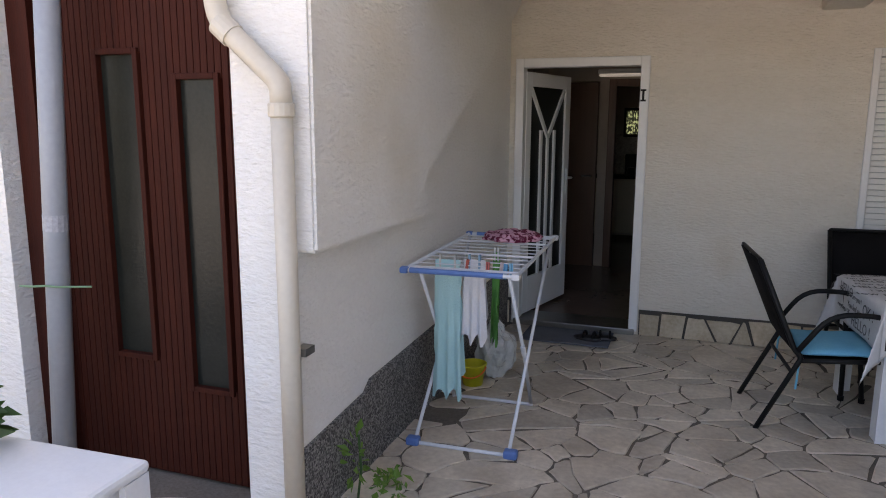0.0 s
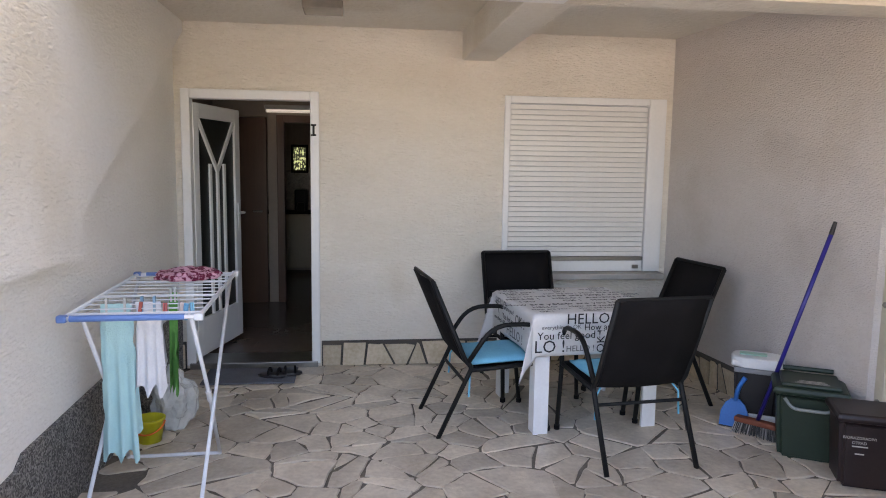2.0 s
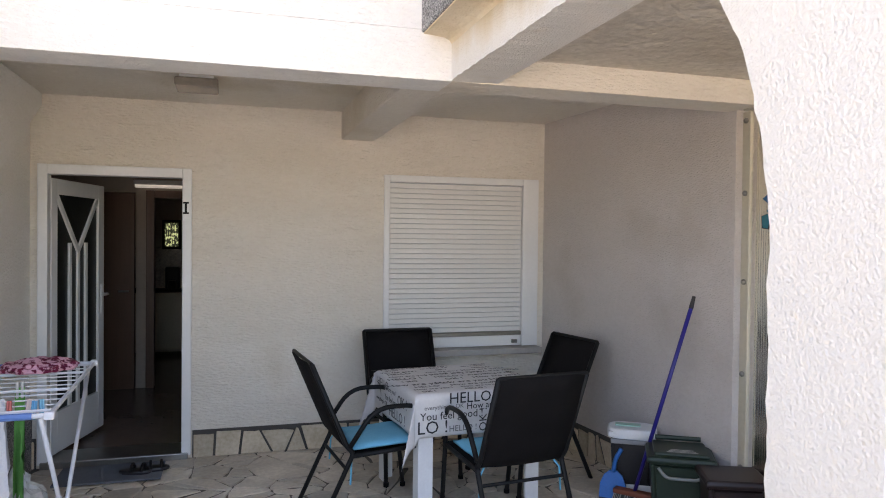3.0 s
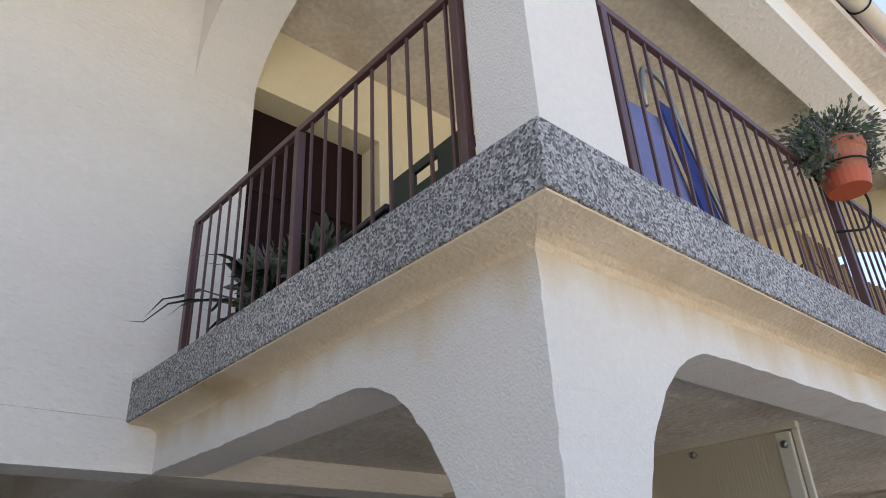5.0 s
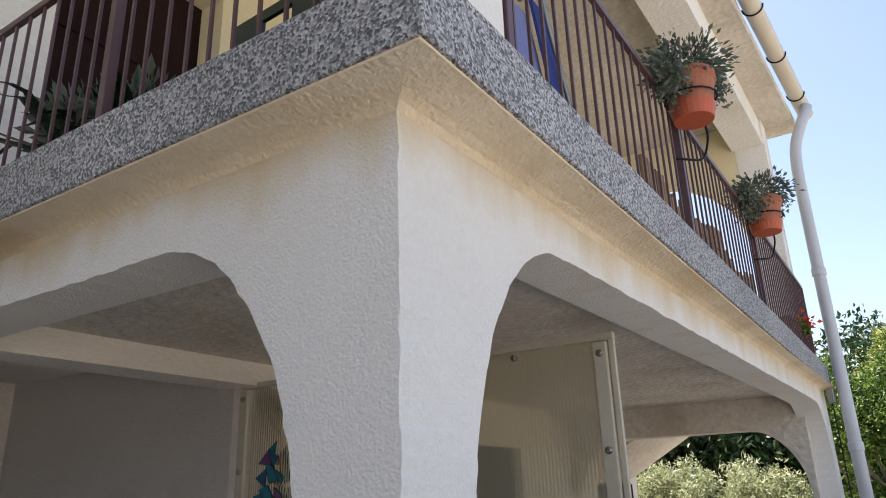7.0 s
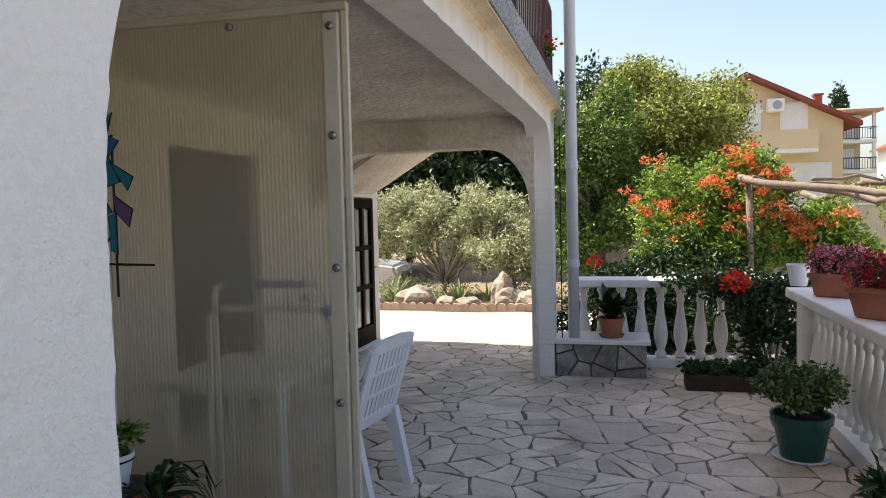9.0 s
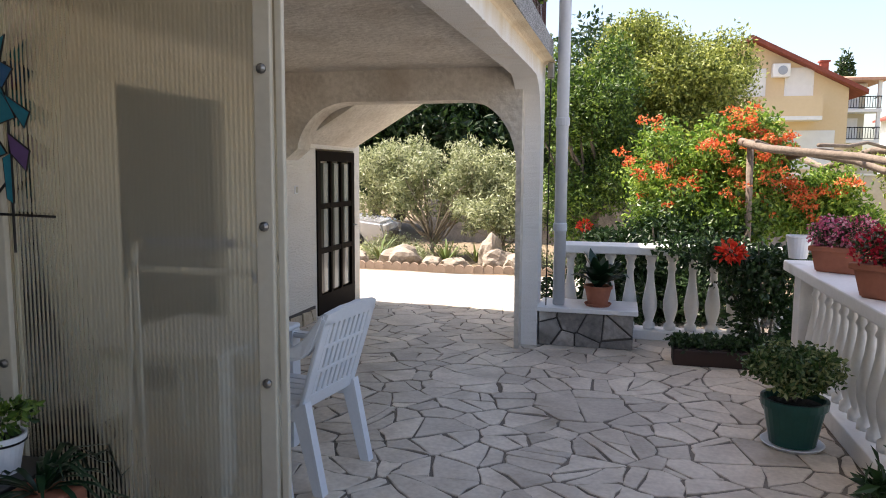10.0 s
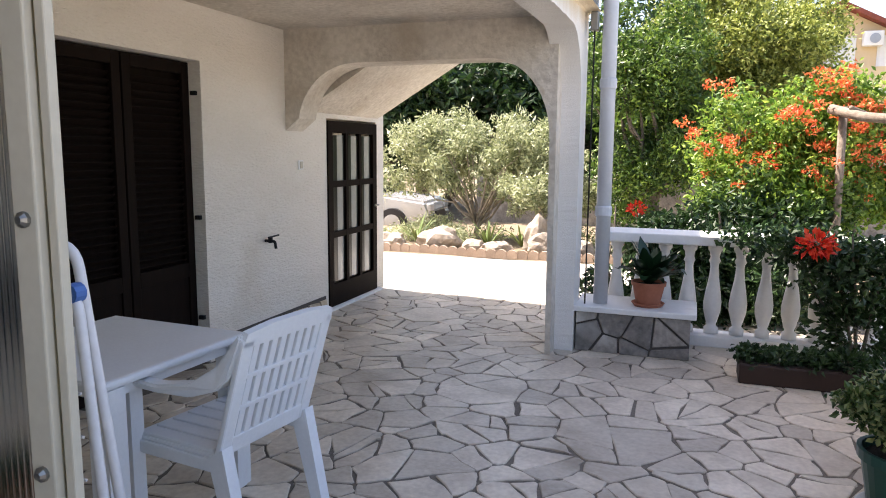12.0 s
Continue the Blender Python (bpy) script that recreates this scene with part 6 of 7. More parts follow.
PETAL_PINK = island_mat("pink_begonia_petals", ((0.45, 0.04, 0.12), (0.72, 0.18, 0.28), (0.88, 0.52, 0.56)), 0.5, 0, 10, 0.3, 0.05)
PETAL_SCARLET = island_mat("scarlet_petals", ((0.55, 0.02, 0.012), (0.70, 0.05, 0.02), (0.80, 0.10, 0.03)), 0.5, 0, 10, 0.4, 0.05)
PETAL_RED = island_mat("red_begonia_petals", ((0.25, 0.006, 0.012), (0.45, 0.012, 0.03), (0.60, 0.03, 0.05)), 0.5, 0, 10, 0.3, 0.05)
BARK = mat("grey_bark", (0.20, 0.165, 0.13), (0.10, 0.08, 0.06), 0.9, 6, 40, 0.01, 20, stretch=(3, 3, 0.6))
SOIL = mat("dark_soil", (0.03, 0.022, 0.016), None, 0.95, 10, 60, 0.01, 60)
GREEN_POT = mat("green_ceramic_pot", (0.012, 0.085, 0.065), (0.009, 0.06, 0.048), 0.3, 4, 40)
BROWN_BOX = mat("brown_trough", (0.045, 0.022, 0.015), (0.03, 0.015, 0.010), 0.6, 6, 40)


def pot(name, m, r, h, material, label, saucer=True, taper=0.72):
    root = thing(name, m, label, "potted plant")
    z = 0.02 if saucer else 0.0
    part("pot", lathe(bmesh.new(), [(r * taper, z), (r * 0.96, z + h * 0.82), (r * 1.04, z + h * 0.83), (r * 1.06, z + h), (r * 0.95, z + h), (r * 0.90, z + h * 0.85)], 26), material, root, smooth=False)
    part("soil", lathe(bmesh.new(), [(r * 0.90, z + h * 0.86), (r * 0.5, z + h * 0.90)], 16), SOIL, root)
    if saucer:
        part("saucer", lathe(bmesh.new(), [(r * 0.85, 0), (r * 1.0, 0.025), (r * 0.96, 0.028), (r * 0.8, 0.012)], 26), WHITE_PLASTIC if material is GREEN_POT else material, root)
    return root


def stems(bm, base, tips, r=0.006):
    for tp in tips:
        mid = (Vector(base) + Vector(tp)) / 2 + Vector((0, 0, 0.04))
        tube(bm, [base, mid, tp], [r, r * 0.8, r * 0.4], 5, False)
    return bm


t = pot("bush_pot", pose(5.68, -0.78, 0), 0.175, 0.27, GREEN_POT, "round variegated bush in a dark green pot on a saucer")
bl = blobs_in((0, 0, 0.47), (0.23, 0.23, 0.17), 24, 0.09, 3)
part("stems", stems(bmesh.new(), (0, 0, 0.26), [b[0] for b in bl[:14]]), BARK, t)
leaf_mesh("foliage", cloud(bl, 5600, 3, 0.3), 0.022, LEAF_VARIEG, t, 1.9, 4)
t = pot("corner_pot", pose(4.42, -0.94, 0) @ Matrix.Scale(0.8, 4), 0.12, 0.12, TERRACOTTA, "long-leaved evergreen shrub in a clay pot")
rs = np.random.RandomState(8)
part("stems", stems(bmesh.new(), (0, 0, 0.14), [(x, y, 0.30 + abs(x)) for x, y in rs.uniform(-0.13, 0.13, (9, 2))], 0.008), BARK, t)
leaf_mesh("foliage", cloud([((x, y, 0.32 + abs(x) * 0.8), (0.08, 0.08, 0.08)) for x, y in rs.uniform(-0.17, 0.17, (12, 2))], 420, 9, 0.2), 0.036, LEAF_DARK, t, 3.6, 9, 0.1)


def blades(root, n, length, width, z, material, seed, arch=0.7, name="leaf", spread=1.0):
    """Broad arching leaves from one point."""
    rnd = random.Random(seed)
    for i in range(n):
        a = rnd.uniform(0, 2 * math.pi)
        L, w = length * rnd.uniform(0.7, 1.15), width * rnd.uniform(0.75, 1.2)
        up, out = rnd.uniform(0.6, 1.0), rnd.uniform(0.25, 0.75) * spread
        bm = bmesh.new()
        prev = None
        for k in range(8):
            q = k / 7
            o = out * L * q
            zz = z + L * (up * q - arch * q * q * rnd.uniform(0.85, 1.1) * out)
            ww = w * math.sin(math.pi * min(1, q * 0.9 + 0.12)) ** 0.8
            dx, dy = math.cos(a), math.sin(a)
            v = [bm.verts.new((dx * o - dy * ww, dy * o + dx * ww, zz + ww * 0.25)), bm.verts.new((dx * o, dy * o, zz)), bm.verts.new((dx * o + dy * ww, dy * o - dx * ww, zz + ww * 0.25))]
            if prev:
                bm.faces.new((prev[0], prev[1], v[1], v[0]))
                bm.faces.new((prev[1], prev[2], v[2], v[1]))
            prev = v
        part(name, bm, material, root, smooth=True)


GLOSSY_DARK = mat("glossy_dark_leaf", (0.012, 0.04, 0.014), (0.008, 0.025, 0.010), 0.3, 8, 40)
GLOSSY_GREEN = mat("glossy_green_leaf", (0.05, 0.11, 0.03), (0.03, 0.075, 0.02), 0.35, 8, 40)
t = pot("bench_pot", pose(7.90, 0.42, 0.365), 0.125, 0.17, TERRACOTTA, "broad-leaved dark green plant in a clay pot on the bench")
blades(t, 40, 0.46, 0.050, 0.16, GLOSSY_DARK, 5, 0.6, "leaf", 1.1)
t = thing("plant_trough", pose(7.45, -0.58, 0), "low dark brown trough with trailing green plants", "planter")
part("box", boxes(((-0.13, -0.40, 0), (0.13, 0.36, 0.14)), bevel=0.012), BROWN_BOX, t)
part("soil", boxes(((-0.11, -0.38, 0.13), (0.11, 0.34, 0.145))), SOIL, t)
leaf_mesh("foliage", cloud([((0, y, 0.18), (0.15, 0.13, 0.07)) for y in (-0.3, -0.1, 0.1, 0.27)], 1500, 12, 0.3), 0.032, LEAF_DARK, t, 1.4, 12)
t = thing("climbing_vine", pose(7.75, -1.0, 0), "dense dark climbing vine over the balustrade corner", "vine")
part("stems", stems(bmesh.new(), (0, 0, 0), [(0.1, 0.2, 0.9), (-0.05, -0.1, 0.8), (0.15, 0.35, 0.7), (0.0, 0.1, 1.0)], 0.014), BARK, t)
leaf_mesh("foliage", cloud([((0.05, -0.02, 0.3), (0.24, 0.30, 0.26)), ((0.05, 0.04, 0.62), (0.24, 0.34, 0.26)), ((0.15, 0.22, 0.86), (0.25, 0.42, 0.14)), ((0.25, 0.55, 0.93), (0.2, 0.4, 0.10)), ((-0.05, -0.15, 0.85), (0.2, 0.25, 0.14))], 5200, 13, 0.35), 0.036, LEAF_DARK, t, 1.5, 13)
o = leaf_mesh("blossom", cloud([((-0.1, 0.33, 0.93), (0.10, 0.11, 0.07))], 160, 14, 0.2), 0.035, PETAL_SCARLET, t, 1.5, 14, label="red trumpet blossoms")


def flower_box(m, L, W, H, petals, label, seed, clay=True):
    root = thing("flower_box", m, label, "flower box", "flower boxes on the balustrade")
    bm = bmesh.new()
    add_box(bm, (-L / 2, -W / 2, 0), (L / 2, W / 2, H))
    for v in bm.verts:
        if v.co.z < H / 2:
            v.co.x *= 0.82
            v.co.y *= 0.78
    bmesh.ops.bevel(bm, geom=list(bm.edges), offset=0.01, segments=2, affect="EDGES")
    part("box", bm, TERRACOTTA, root)
    part("rim", boxes(((-L / 2 - 0.01, -W / 2 - 0.01, H - 0.03), (L / 2 + 0.01, W / 2 + 0.01, H + 0.005)), bevel=0.006), TERRACOTTA, root)
    bl = [((x, 0, H + 0.09), (L * 0.24, W * 0.62, 0.10)) for x in (-L * 0.32, 0, L * 0.32)]
    leaf_mesh("foliage", cloud(bl, 1300, seed, 0.3), 0.022, island_mat("bronze_leaves", ((0.05, 0.03, 0.02), (0.06, 0.07, 0.02), (0.09, 0.12, 0.03)), 0.4, 0), root, 1.3, seed)
    bl = [(c, (r[0] * 1.1, r[1] * 1.1, r[2] * 1.1)) for c, r in bl]
    leaf_mesh("blossoms", cloud(bl, 1500, seed + 1, 0.85), 0.020, petals, root, 1.2, seed + 1, label="dense begonia blossoms")


flower_box(pose(6.52, -1.21, 0.93, 0, 0, 56), 0.34, 0.20, 0.17, PETAL_PINK, "clay trough of pink begonias on the coping", 21)
flower_box(pose(5.40, -1.20, 0.93, 0, 0, 40), 0.44, 0.22, 0.18, PETAL_RED, "clay trough of red begonias on the coping", 23)
t = thing("white_pot", pose(7.32, -1.12, 0.93), "small white pot standing on the coping", "pot")
part("pot", lathe(bmesh.new(), [(0.065, 0), (0.09, 0.16), (0.095, 0.165), (0.095, 0.18), (0.085, 0.18), (0.08, 0.15)], 20), WHITE_PLASTIC, t)
part("soil", lathe(bmesh.new(), [(0.083, 0.155), (0.03, 0.165)], 14), SOIL, t)

# pots at the foot of the screen
t = pot("white_flowerpot", pose(3.05, 2.14, 0.62), 0.074, 0.125, WHITE_PLASTIC, "white flowerpot with a small leafy plant", False)
part("band", lathe(bmesh.new(), [(0.074, 0.098), (0.079, 0.101), (0.079, 0.107)], 20), DARK_METAL, t)
leaf_mesh("foliage", cloud([((0, 0, 0.17), (0.085, 0.085, 0.05)), ((0.02, -0.05, 0.20), (0.06, 0.06, 0.04))], 190, 31, 0.2), 0.020, LEAF_MID, t, 1.8, 31)
t = thing("plant_stand", pose(3.05, 2.22, 0), "small dark stand under the flowerpots", "stand")
part("shelf", boxes(((-0.13, -0.20, 0.59), (0.13, 0.20, 0.62)), bevel=0.004), BLACK_PL, t)
part("back_panel", boxes(((0.10, -0.19, 0.06), (0.112, 0.19, 0.59))), BLACK_PL, t)
for sx in (-1, 1):
    for sy in (-1, 1):
        part("leg", boxes(((sx * 0.11 - 0.012, sy * 0.18 - 0.012, 0), (sx * 0.11 + 0.012, sy * 0.18 + 0.012, 0.59))), BLACK_PL, t)
t = thing("spider_plant_trough", pose(2.95, 1.895, 0.05), "clay trough with an arching spider plant on a block", "planter")
part("block", boxes(((-0.10, -0.11, -0.05), (0.10, 0.11, 0.30)), bevel=0.01), MORTAR, t)
part("box", boxes(((-0.085, -0.095, 0.30), (0.085, 0.095, 0.58)), bevel=0.012), TERRACOTTA, t)
blades(t, 34, 0.44, 0.011, 0.56, GLOSSY_DARK, 6, 1.7, "blade", 1.3)
t = pot("succulent_pot", pose(2.92, 1.42, 0), 0.15, 0.42, TERRACOTTA, "upright thick-leaved succulent in a tall clay pot", False)
blades(t, 14, 0.33, 0.032, 0.42, GLOSSY_DARK, 17, 0.25, "leaf", 0.9)
t = pot("twig_pot", pose(2.98, 2.62, 0), 0.13, 0.4, BROWN_BOX, "dark leafy houseplant in a brown pot", False)
blades(t, 18, 0.62, 0.02, 0.38, GLOSSY_DARK, 27, 0.5, "leaf", 0.7)

# small plants and a white table at the west side
t = thing("wall_plant", pose(-0.70, 2.72, 0), "young green plant growing at the plinth foot", "plant")
part("stem", tube(bmesh.new(), [(0, 0, 0.0), (0.02, 0, 0.15), (0.0, 0.02, 0.30)], 0.006, 6), GLOSSY_GREEN, t)
leaf_mesh("foliage", cloud([((0, 0, 0.20), (0.04, 0.05, 0.12)), ((0.10, 0.10, 0.06), (0.10, 0.10, 0.05))], 80, 33, 0.2), 0.026, island_mat("bright_leaves", ((0.10, 0.22, 0.03), (0.2, 0.34, 0.06)), 0.5, 0, 10, 0.3), t, 2.0, 33)
plastic_table(pose(-1.03, 1.27, 0, 0, 0, 2), "white plastic side table at the wing wall", 0.62, 0.55, 0.74)
t = pot("ivy_pot", pose(-1.26, 1.40, 0.742), 0.08, 0.10, WHITE_PLASTIC, "ivy with yellow-edged leaves in a small pot", False)
leaf_mesh("foliage", cloud([((-0.02, 0, 0.10), (0.13, 0.12, 0.11))], 130, 35, 0.2), 0.05, LEAF_VARIEG, t, 1.3, 35)


# hanging pots on the balcony railing
def hanging_pot(x, z, label, seed):
    root = thing("hanging_pot", pose(x, 0.84, z), label, "potted plant", "pots on the railing")
    part("pot", lathe(bmesh.new(), [(0.085, 0), (0.115, 0.16), (0.125, 0.17), (0.125, 0.21), (0.11, 0.21), (0.105, 0.17)], 24), TERRACOTTA, root)
    part("dish", lathe(bmesh.new(), [(0.09, -0.02), (0.105, 0.05), (0.09, 0.05)], 24), mat("orange_dish", (0.50, 0.11, 0.05), None, 0.5), root)
    part("ring", tube(bmesh.new(), [(math.cos(radians(a)) * 0.118, math.sin(radians(a)) * 0.118, 0.09) for a in range(0, 360, 20)], 0.005, 5, closed=True), DARK_METAL, root)
    part("bracket", tube(bmesh.new(), bend([(0.12, 0.0, 0.09), (0.20, -0.02, 0.0), (0.20, 0.02, -0.14), (0.0, 0.11, -0.18)], 0.06), 0.006, 6), DARK_METAL, root, smooth=True)
    leaf_mesh("foliage", cloud([((0, 0, 0.27), (0.24, 0.20, 0.09)), ((-0.19, 0.04, 0.15), (0.10, 0.10, 0.15)), ((0.20, -0.02, 0.24), (0.16, 0.12, 0.10))], 2300, seed, 0.25), 0.016, LEAF_BLUE, root, 2.2, seed, 0.1)



hanging_pot(3.52, 3.37, "hanging clay pot with trailing grey-green plant", 41)
hanging_pot(5.27, 3.33, "hanging clay pot with bushy foliage", 43)
t = pot("geranium_pot", pose(7.15, 1.09, TOP), 0.10, 0.17, TERRACOTTA, "red geranium in a clay pot behind the railing", False)
leaf_mesh("foliage", cloud([((0, -0.05, 0.24), (0.14, 0.16, 0.09))], 420, 45, 0.2), 0.03, LEAF_MID, t, 1.3, 45)
leaf_mesh("blossoms", cloud([((0, -0.12, 0.28), (0.16, 0.12, 0.10))], 80, 46, 0.5), 0.03, PETAL_SCARLET, t, 1.2, 46, label="red blossoms")
t = pot("balcony_plant", pose(1.75, 2.80, TOP), 0.11, 0.2, TERRACOTTA, "strap-leaved plant reaching through the railing", False)
blades(t, 40, 0.55, 0.018, 0.18, GLOSSY_DARK, 51, 0.8, "leaf", 1.5)
leaf_mesh("foliage", cloud([((0, 0, 0.36), (0.13, 0.22, 0.16))], 420, 52, 0.1), 0.03, LEAF_BLUE, t, 2.4, 52)
t = pot("balcony_bottle_plant", pose(1.74, 2.42, TOP), 0.10, 0.18, BLUE_PL, "leafy plant in a blue pot behind the railing", False)
blades(t, 36, 0.42, 0.022, 0.16, GLOSSY_DARK, 53, 0.9, "leaf", 1.2)
leaf_mesh("foliage", cloud([((0, 0, 0.30), (0.12, 0.18, 0.14))], 300, 54, 0.1), 0.03, LEAF_BLUE, t, 2.4, 54)
t = pot("balcony_shrub", pose(4.3, 1.5, TOP), 0.15, 0.25, TERRACOTTA, "small leafy shrub on the balcony", False)
leaf_mesh("foliage", cloud([((0, 0, 0.45), (0.22, 0.2, 0.16))], 260, 55, 0.1), 0.03, LEAF_MID, t, 1.8, 55)


# ---- garden, trees and neighbours ----
def limb(bm, a, b, r0, r1, rnd, n=5):
    a, b = Vector(a), Vector(b)
    pts = [a.lerp(b, i / n) + (Vector((rnd.uniform(-1, 1), rnd.uniform(-1, 1), rnd.uniform(-1, 1))) * (b - a).length * 0.05 if 0 < i < n else Vector()) for i in range(n + 1)]
    tube(bm, pts, [r0 + (r1 - r0) * i / n for i in range(n + 1)], 7)


def tree(name, m, trunk_h, r, crown, n_blob, blob, leaves, size, material, label, seed, long=2.2, cat="tree", bark=None, shell=0.35):
    root = thing(name, m, label, cat)
    rnd = random.Random(seed)
    bl = blobs_in(crown[0], crown[1], n_blob, blob, seed)
    bm = bmesh.new()
    limb(bm, (0, 0, -0.3), (rnd.uniform(-0.1, 0.1), rnd.uniform(-0.1, 0.1), trunk_h), r, r * 0.7, rnd)
    for c, _ in bl[:max(7, n_blob // 3)]:
        limb(bm, (0, 0, trunk_h * rnd.uniform(0.5, 1.0)), c, r * 0.5, r * 0.08, rnd)
    part("trunk", bm, bark or BARK, root, smooth=True)
    leaf_mesh("crown", cloud(bl, leaves, seed, shell), size, material, root, long, seed)
    return root


tree("broadleaf_tree", pose(15.2, -0.45, -0.1), 1.6, 0.16, ((0, 0, 3.0), (1.7, 1.8, 1.8)), 90, 0.42, 88000, 0.036, LEAF_LIGHT, "sunlit yellow-green broadleaf tree behind the terrace", 61)
tree("broadleaf_tree_shaded", pose(13.2, 0.75, -0.1), 1.0, 0.10, ((0, 0.1, 2.35), (0.95, 1.0, 2.0)), 52, 0.36, 40000, 0.035, LEAF_MID, "green tree with dense foliage beside the drive", 62)
OLIVE_BARK = mat("pale_olive_bark", (0.42, 0.36, 0.29), (0.24, 0.20, 0.16), 0.9, 8, 40, 0.006, 20, stretch=(3, 3, 0.8))
tree("olive_tree", pose(14.2, 3.7, -0.05), 0.45, 0.05, ((0, 0.1, 1.50), (1.0, 2.35, 0.85)), 76, 0.27, 26000, 0.030, LEAF_OLIVE, "spreading olive tree with silvery leaves and bare lower limbs", 63, 3.2, bark=OLIVE_BARK, shell=0.25)
tree("olive_bush", pose(13.6, 2.25, -0.05), 0.35, 0.035, ((0, -0.1, 1.15), (0.6, 1.05, 0.95)), 40, 0.22, 14000, 0.026, LEAF_OLIVE, "grey-green olive bush in the garden bed", 64, 3.2, bark=OLIVE_BARK, shell=0.25)
for i, (x, y, h, s) in enumerate(((20, 3.0, 4.0, 2.2), (21, 6.5, 5.0, 2.6), (19, 0.2, 3.6, 2.0), (22, 10, 5, 2.8), (18.0, 8.6, 3.8, 1.8), (19.5, 4.8, 4.4, 2.0), (24, 2, 6, 3.0), (18.6, 6.4, 4.2, 1.9), (20.5, 8.0, 5.0, 2.2))):
    tree("background_tree", pose(x, y, -0.2), h * 0.4, 0.2, ((0, 0, h * 0.68), (s, s, h * 0.48)), 22, s * 0.36, 9000, 0.10, LEAF_DARK if i != 2 else LEAF_MID, "dark green tree beyond the garden wall", 70 + i)

# trumpet vine on its pergola
LEAF_VINE = island_mat("bright_vine_leaves", ((0.06, 0.14, 0.018), (0.18, 0.31, 0.04), (0.38, 0.48, 0.08)), 0.5, 0, 10, 0.4, 0.1)
t = thing("trumpet_vine", pose(10.2, -0.78, 0.0), "trumpet vine covered with orange blossoms", "vine")
bm = bmesh.new()
rnd = random.Random(6)
for k in range(8):
    limb(bm, (rnd.uniform(-0.2, 0.2), rnd.uniform(-0.5, 0.5), -0.05), (rnd.uniform(-0.3, 0.3), rnd.uniform(-0.8, 0.8), rnd.uniform(1.2, 2.0)), 0.025, 0.01, rnd)
part("stems", bm, BARK, t)
vb = blobs_in((0, 0.0, 1.42), (0.5, 1.15, 0.88), 52, 0.28, 81)
vb += blobs_in((0.2, -1.35, 0.95), (0.4, 0.75, 0.7), 22, 0.26, 87)
leaf_mesh("foliage", cloud(vb, 42000, 81, 0.4), 0.034, LEAF_VINE, t, 2.0, 81)
rs = np.random.RandomState(82)
tops = [(c[0] - rs.uniform(0.15, 0.42), c[1] + rs.uniform(-0.15, 0.15), c[2] + rs.uniform(0.05, 0.25)) for c, r in vb if c[2] > 1.15] * 3
leaf_mesh("blossoms", cloud([((x + rs.uniform(-.12, .12), y + rs.uniform(-.2, .2), z + rs.uniform(-.14, .12)), (0.08, 0.09, 0.05)) for x, y, z in tops], 5200, 83, 0.3), 0.024, PETAL_ORANGE, t, 1.7, 83, label="clusters of orange trumpet blossoms")
t = thing("shrub_hedge", pose(9.5, -0.2, 0.0), "dark green shrubs behind the balustrade", "shrub")
leaf_mesh("foliage", cloud(blobs_in((0, 0, 0.62), (0.4, 1.25, 0.48), 30, 0.28, 84), 12000, 84, 0.4), 0.04, LEAF_DARK, t, 1.9, 84)
bm = bmesh.new()
for k in range(10):
    limb(bm, (rnd.uniform(-0.2, 0.2), -1.1 + k * 0.24, -0.05), (rnd.uniform(-0.3, 0.3), -1.1 + k * 0.24, 1.0), 0.02, 0.008, rnd)
part("stems", bm, BARK, t)
leaf_mesh("low_foliage", cloud(blobs_in((-0.3, 0.1, 0.22), (0.45, 1.35, 0.26), 34, 0.24, 88), 9000, 88, 0.4), 0.04, LEAF_DARK, t, 1.9, 88)
leaf_mesh("light_foliage", cloud(blobs_in((0.2, -0.5, 1.08), (0.3, 0.95, 0.24), 20, 0.20, 86), 7000, 86, 0.4), 0.04, LEAF_MID, t, 1.9, 86)
leaf_mesh("blossoms", cloud([((-0.45, 0.82, 1.02), (0.06, 0.07, 0.05)), ((-0.5, 0.55, 0.5), (0.05, 0.06, 0.05))], 130, 85, 0.3), 0.028, PETAL_SCARLET, t, 1.5, 85, label="red blossoms")
WOODPOLE = mat("weathered_pole", (0.26, 0.21, 0.165), (0.13, 0.10, 0.075), 0.9, 8, 40, 0.004, stretch=(4, 4, 4))
t = thing("pergola", pose(0, 0, 0), "weathered pole pergola beside the balustrade", "pergola")
part("post", tube(bmesh.new(), [(9.55, -1.12, -0.1), (9.52, -1.10, 1.0), (9.5, -1.08, 1.95)], 0.036, 8), WOODPOLE, t, smooth=True)
for k, (a, b) in enumerate((((9.5, -0.98, 1.93), (7.3, -2.6, 1.58)), ((10.2, -1.5, 1.75), (8.0, -3.2, 1.72)), ((10.9, -1.9, 1.78), (8.8, -3.8, 1.80)))):
    limb(bm2 := bmesh.new(), a, b, 0.045, 0.03, random.Random(k), 6)
    part("pole", bm2, WOODPOLE, t, smooth=True)
for k in range(3):
    limb(bm2 := bmesh.new(), (9.3 - k * 0.6, -1.1 - k * 0.45, 1.93 - k * 0.07), (11.2 - k * 0.6, -2.6 - k * 0.45, 1.82), 0.02, 0.015, random.Random(9 + k), 4)
    part("cross_stick", bm2, WOODPOLE, t, smooth=True)
leaf_mesh("creeper", cloud([((8.2, -2.5, 1.50), (0.35, 0.3, 0.16)), ((9.6, -3.0, 1.6), (0.4, 0.5, 0.2)), ((10.4, -2.6, 1.78), (0.5, 0.4, 0.12))], 1500, 91, 0.2), 0.035, LEAF_LIGHT, t, 1.7, 91)

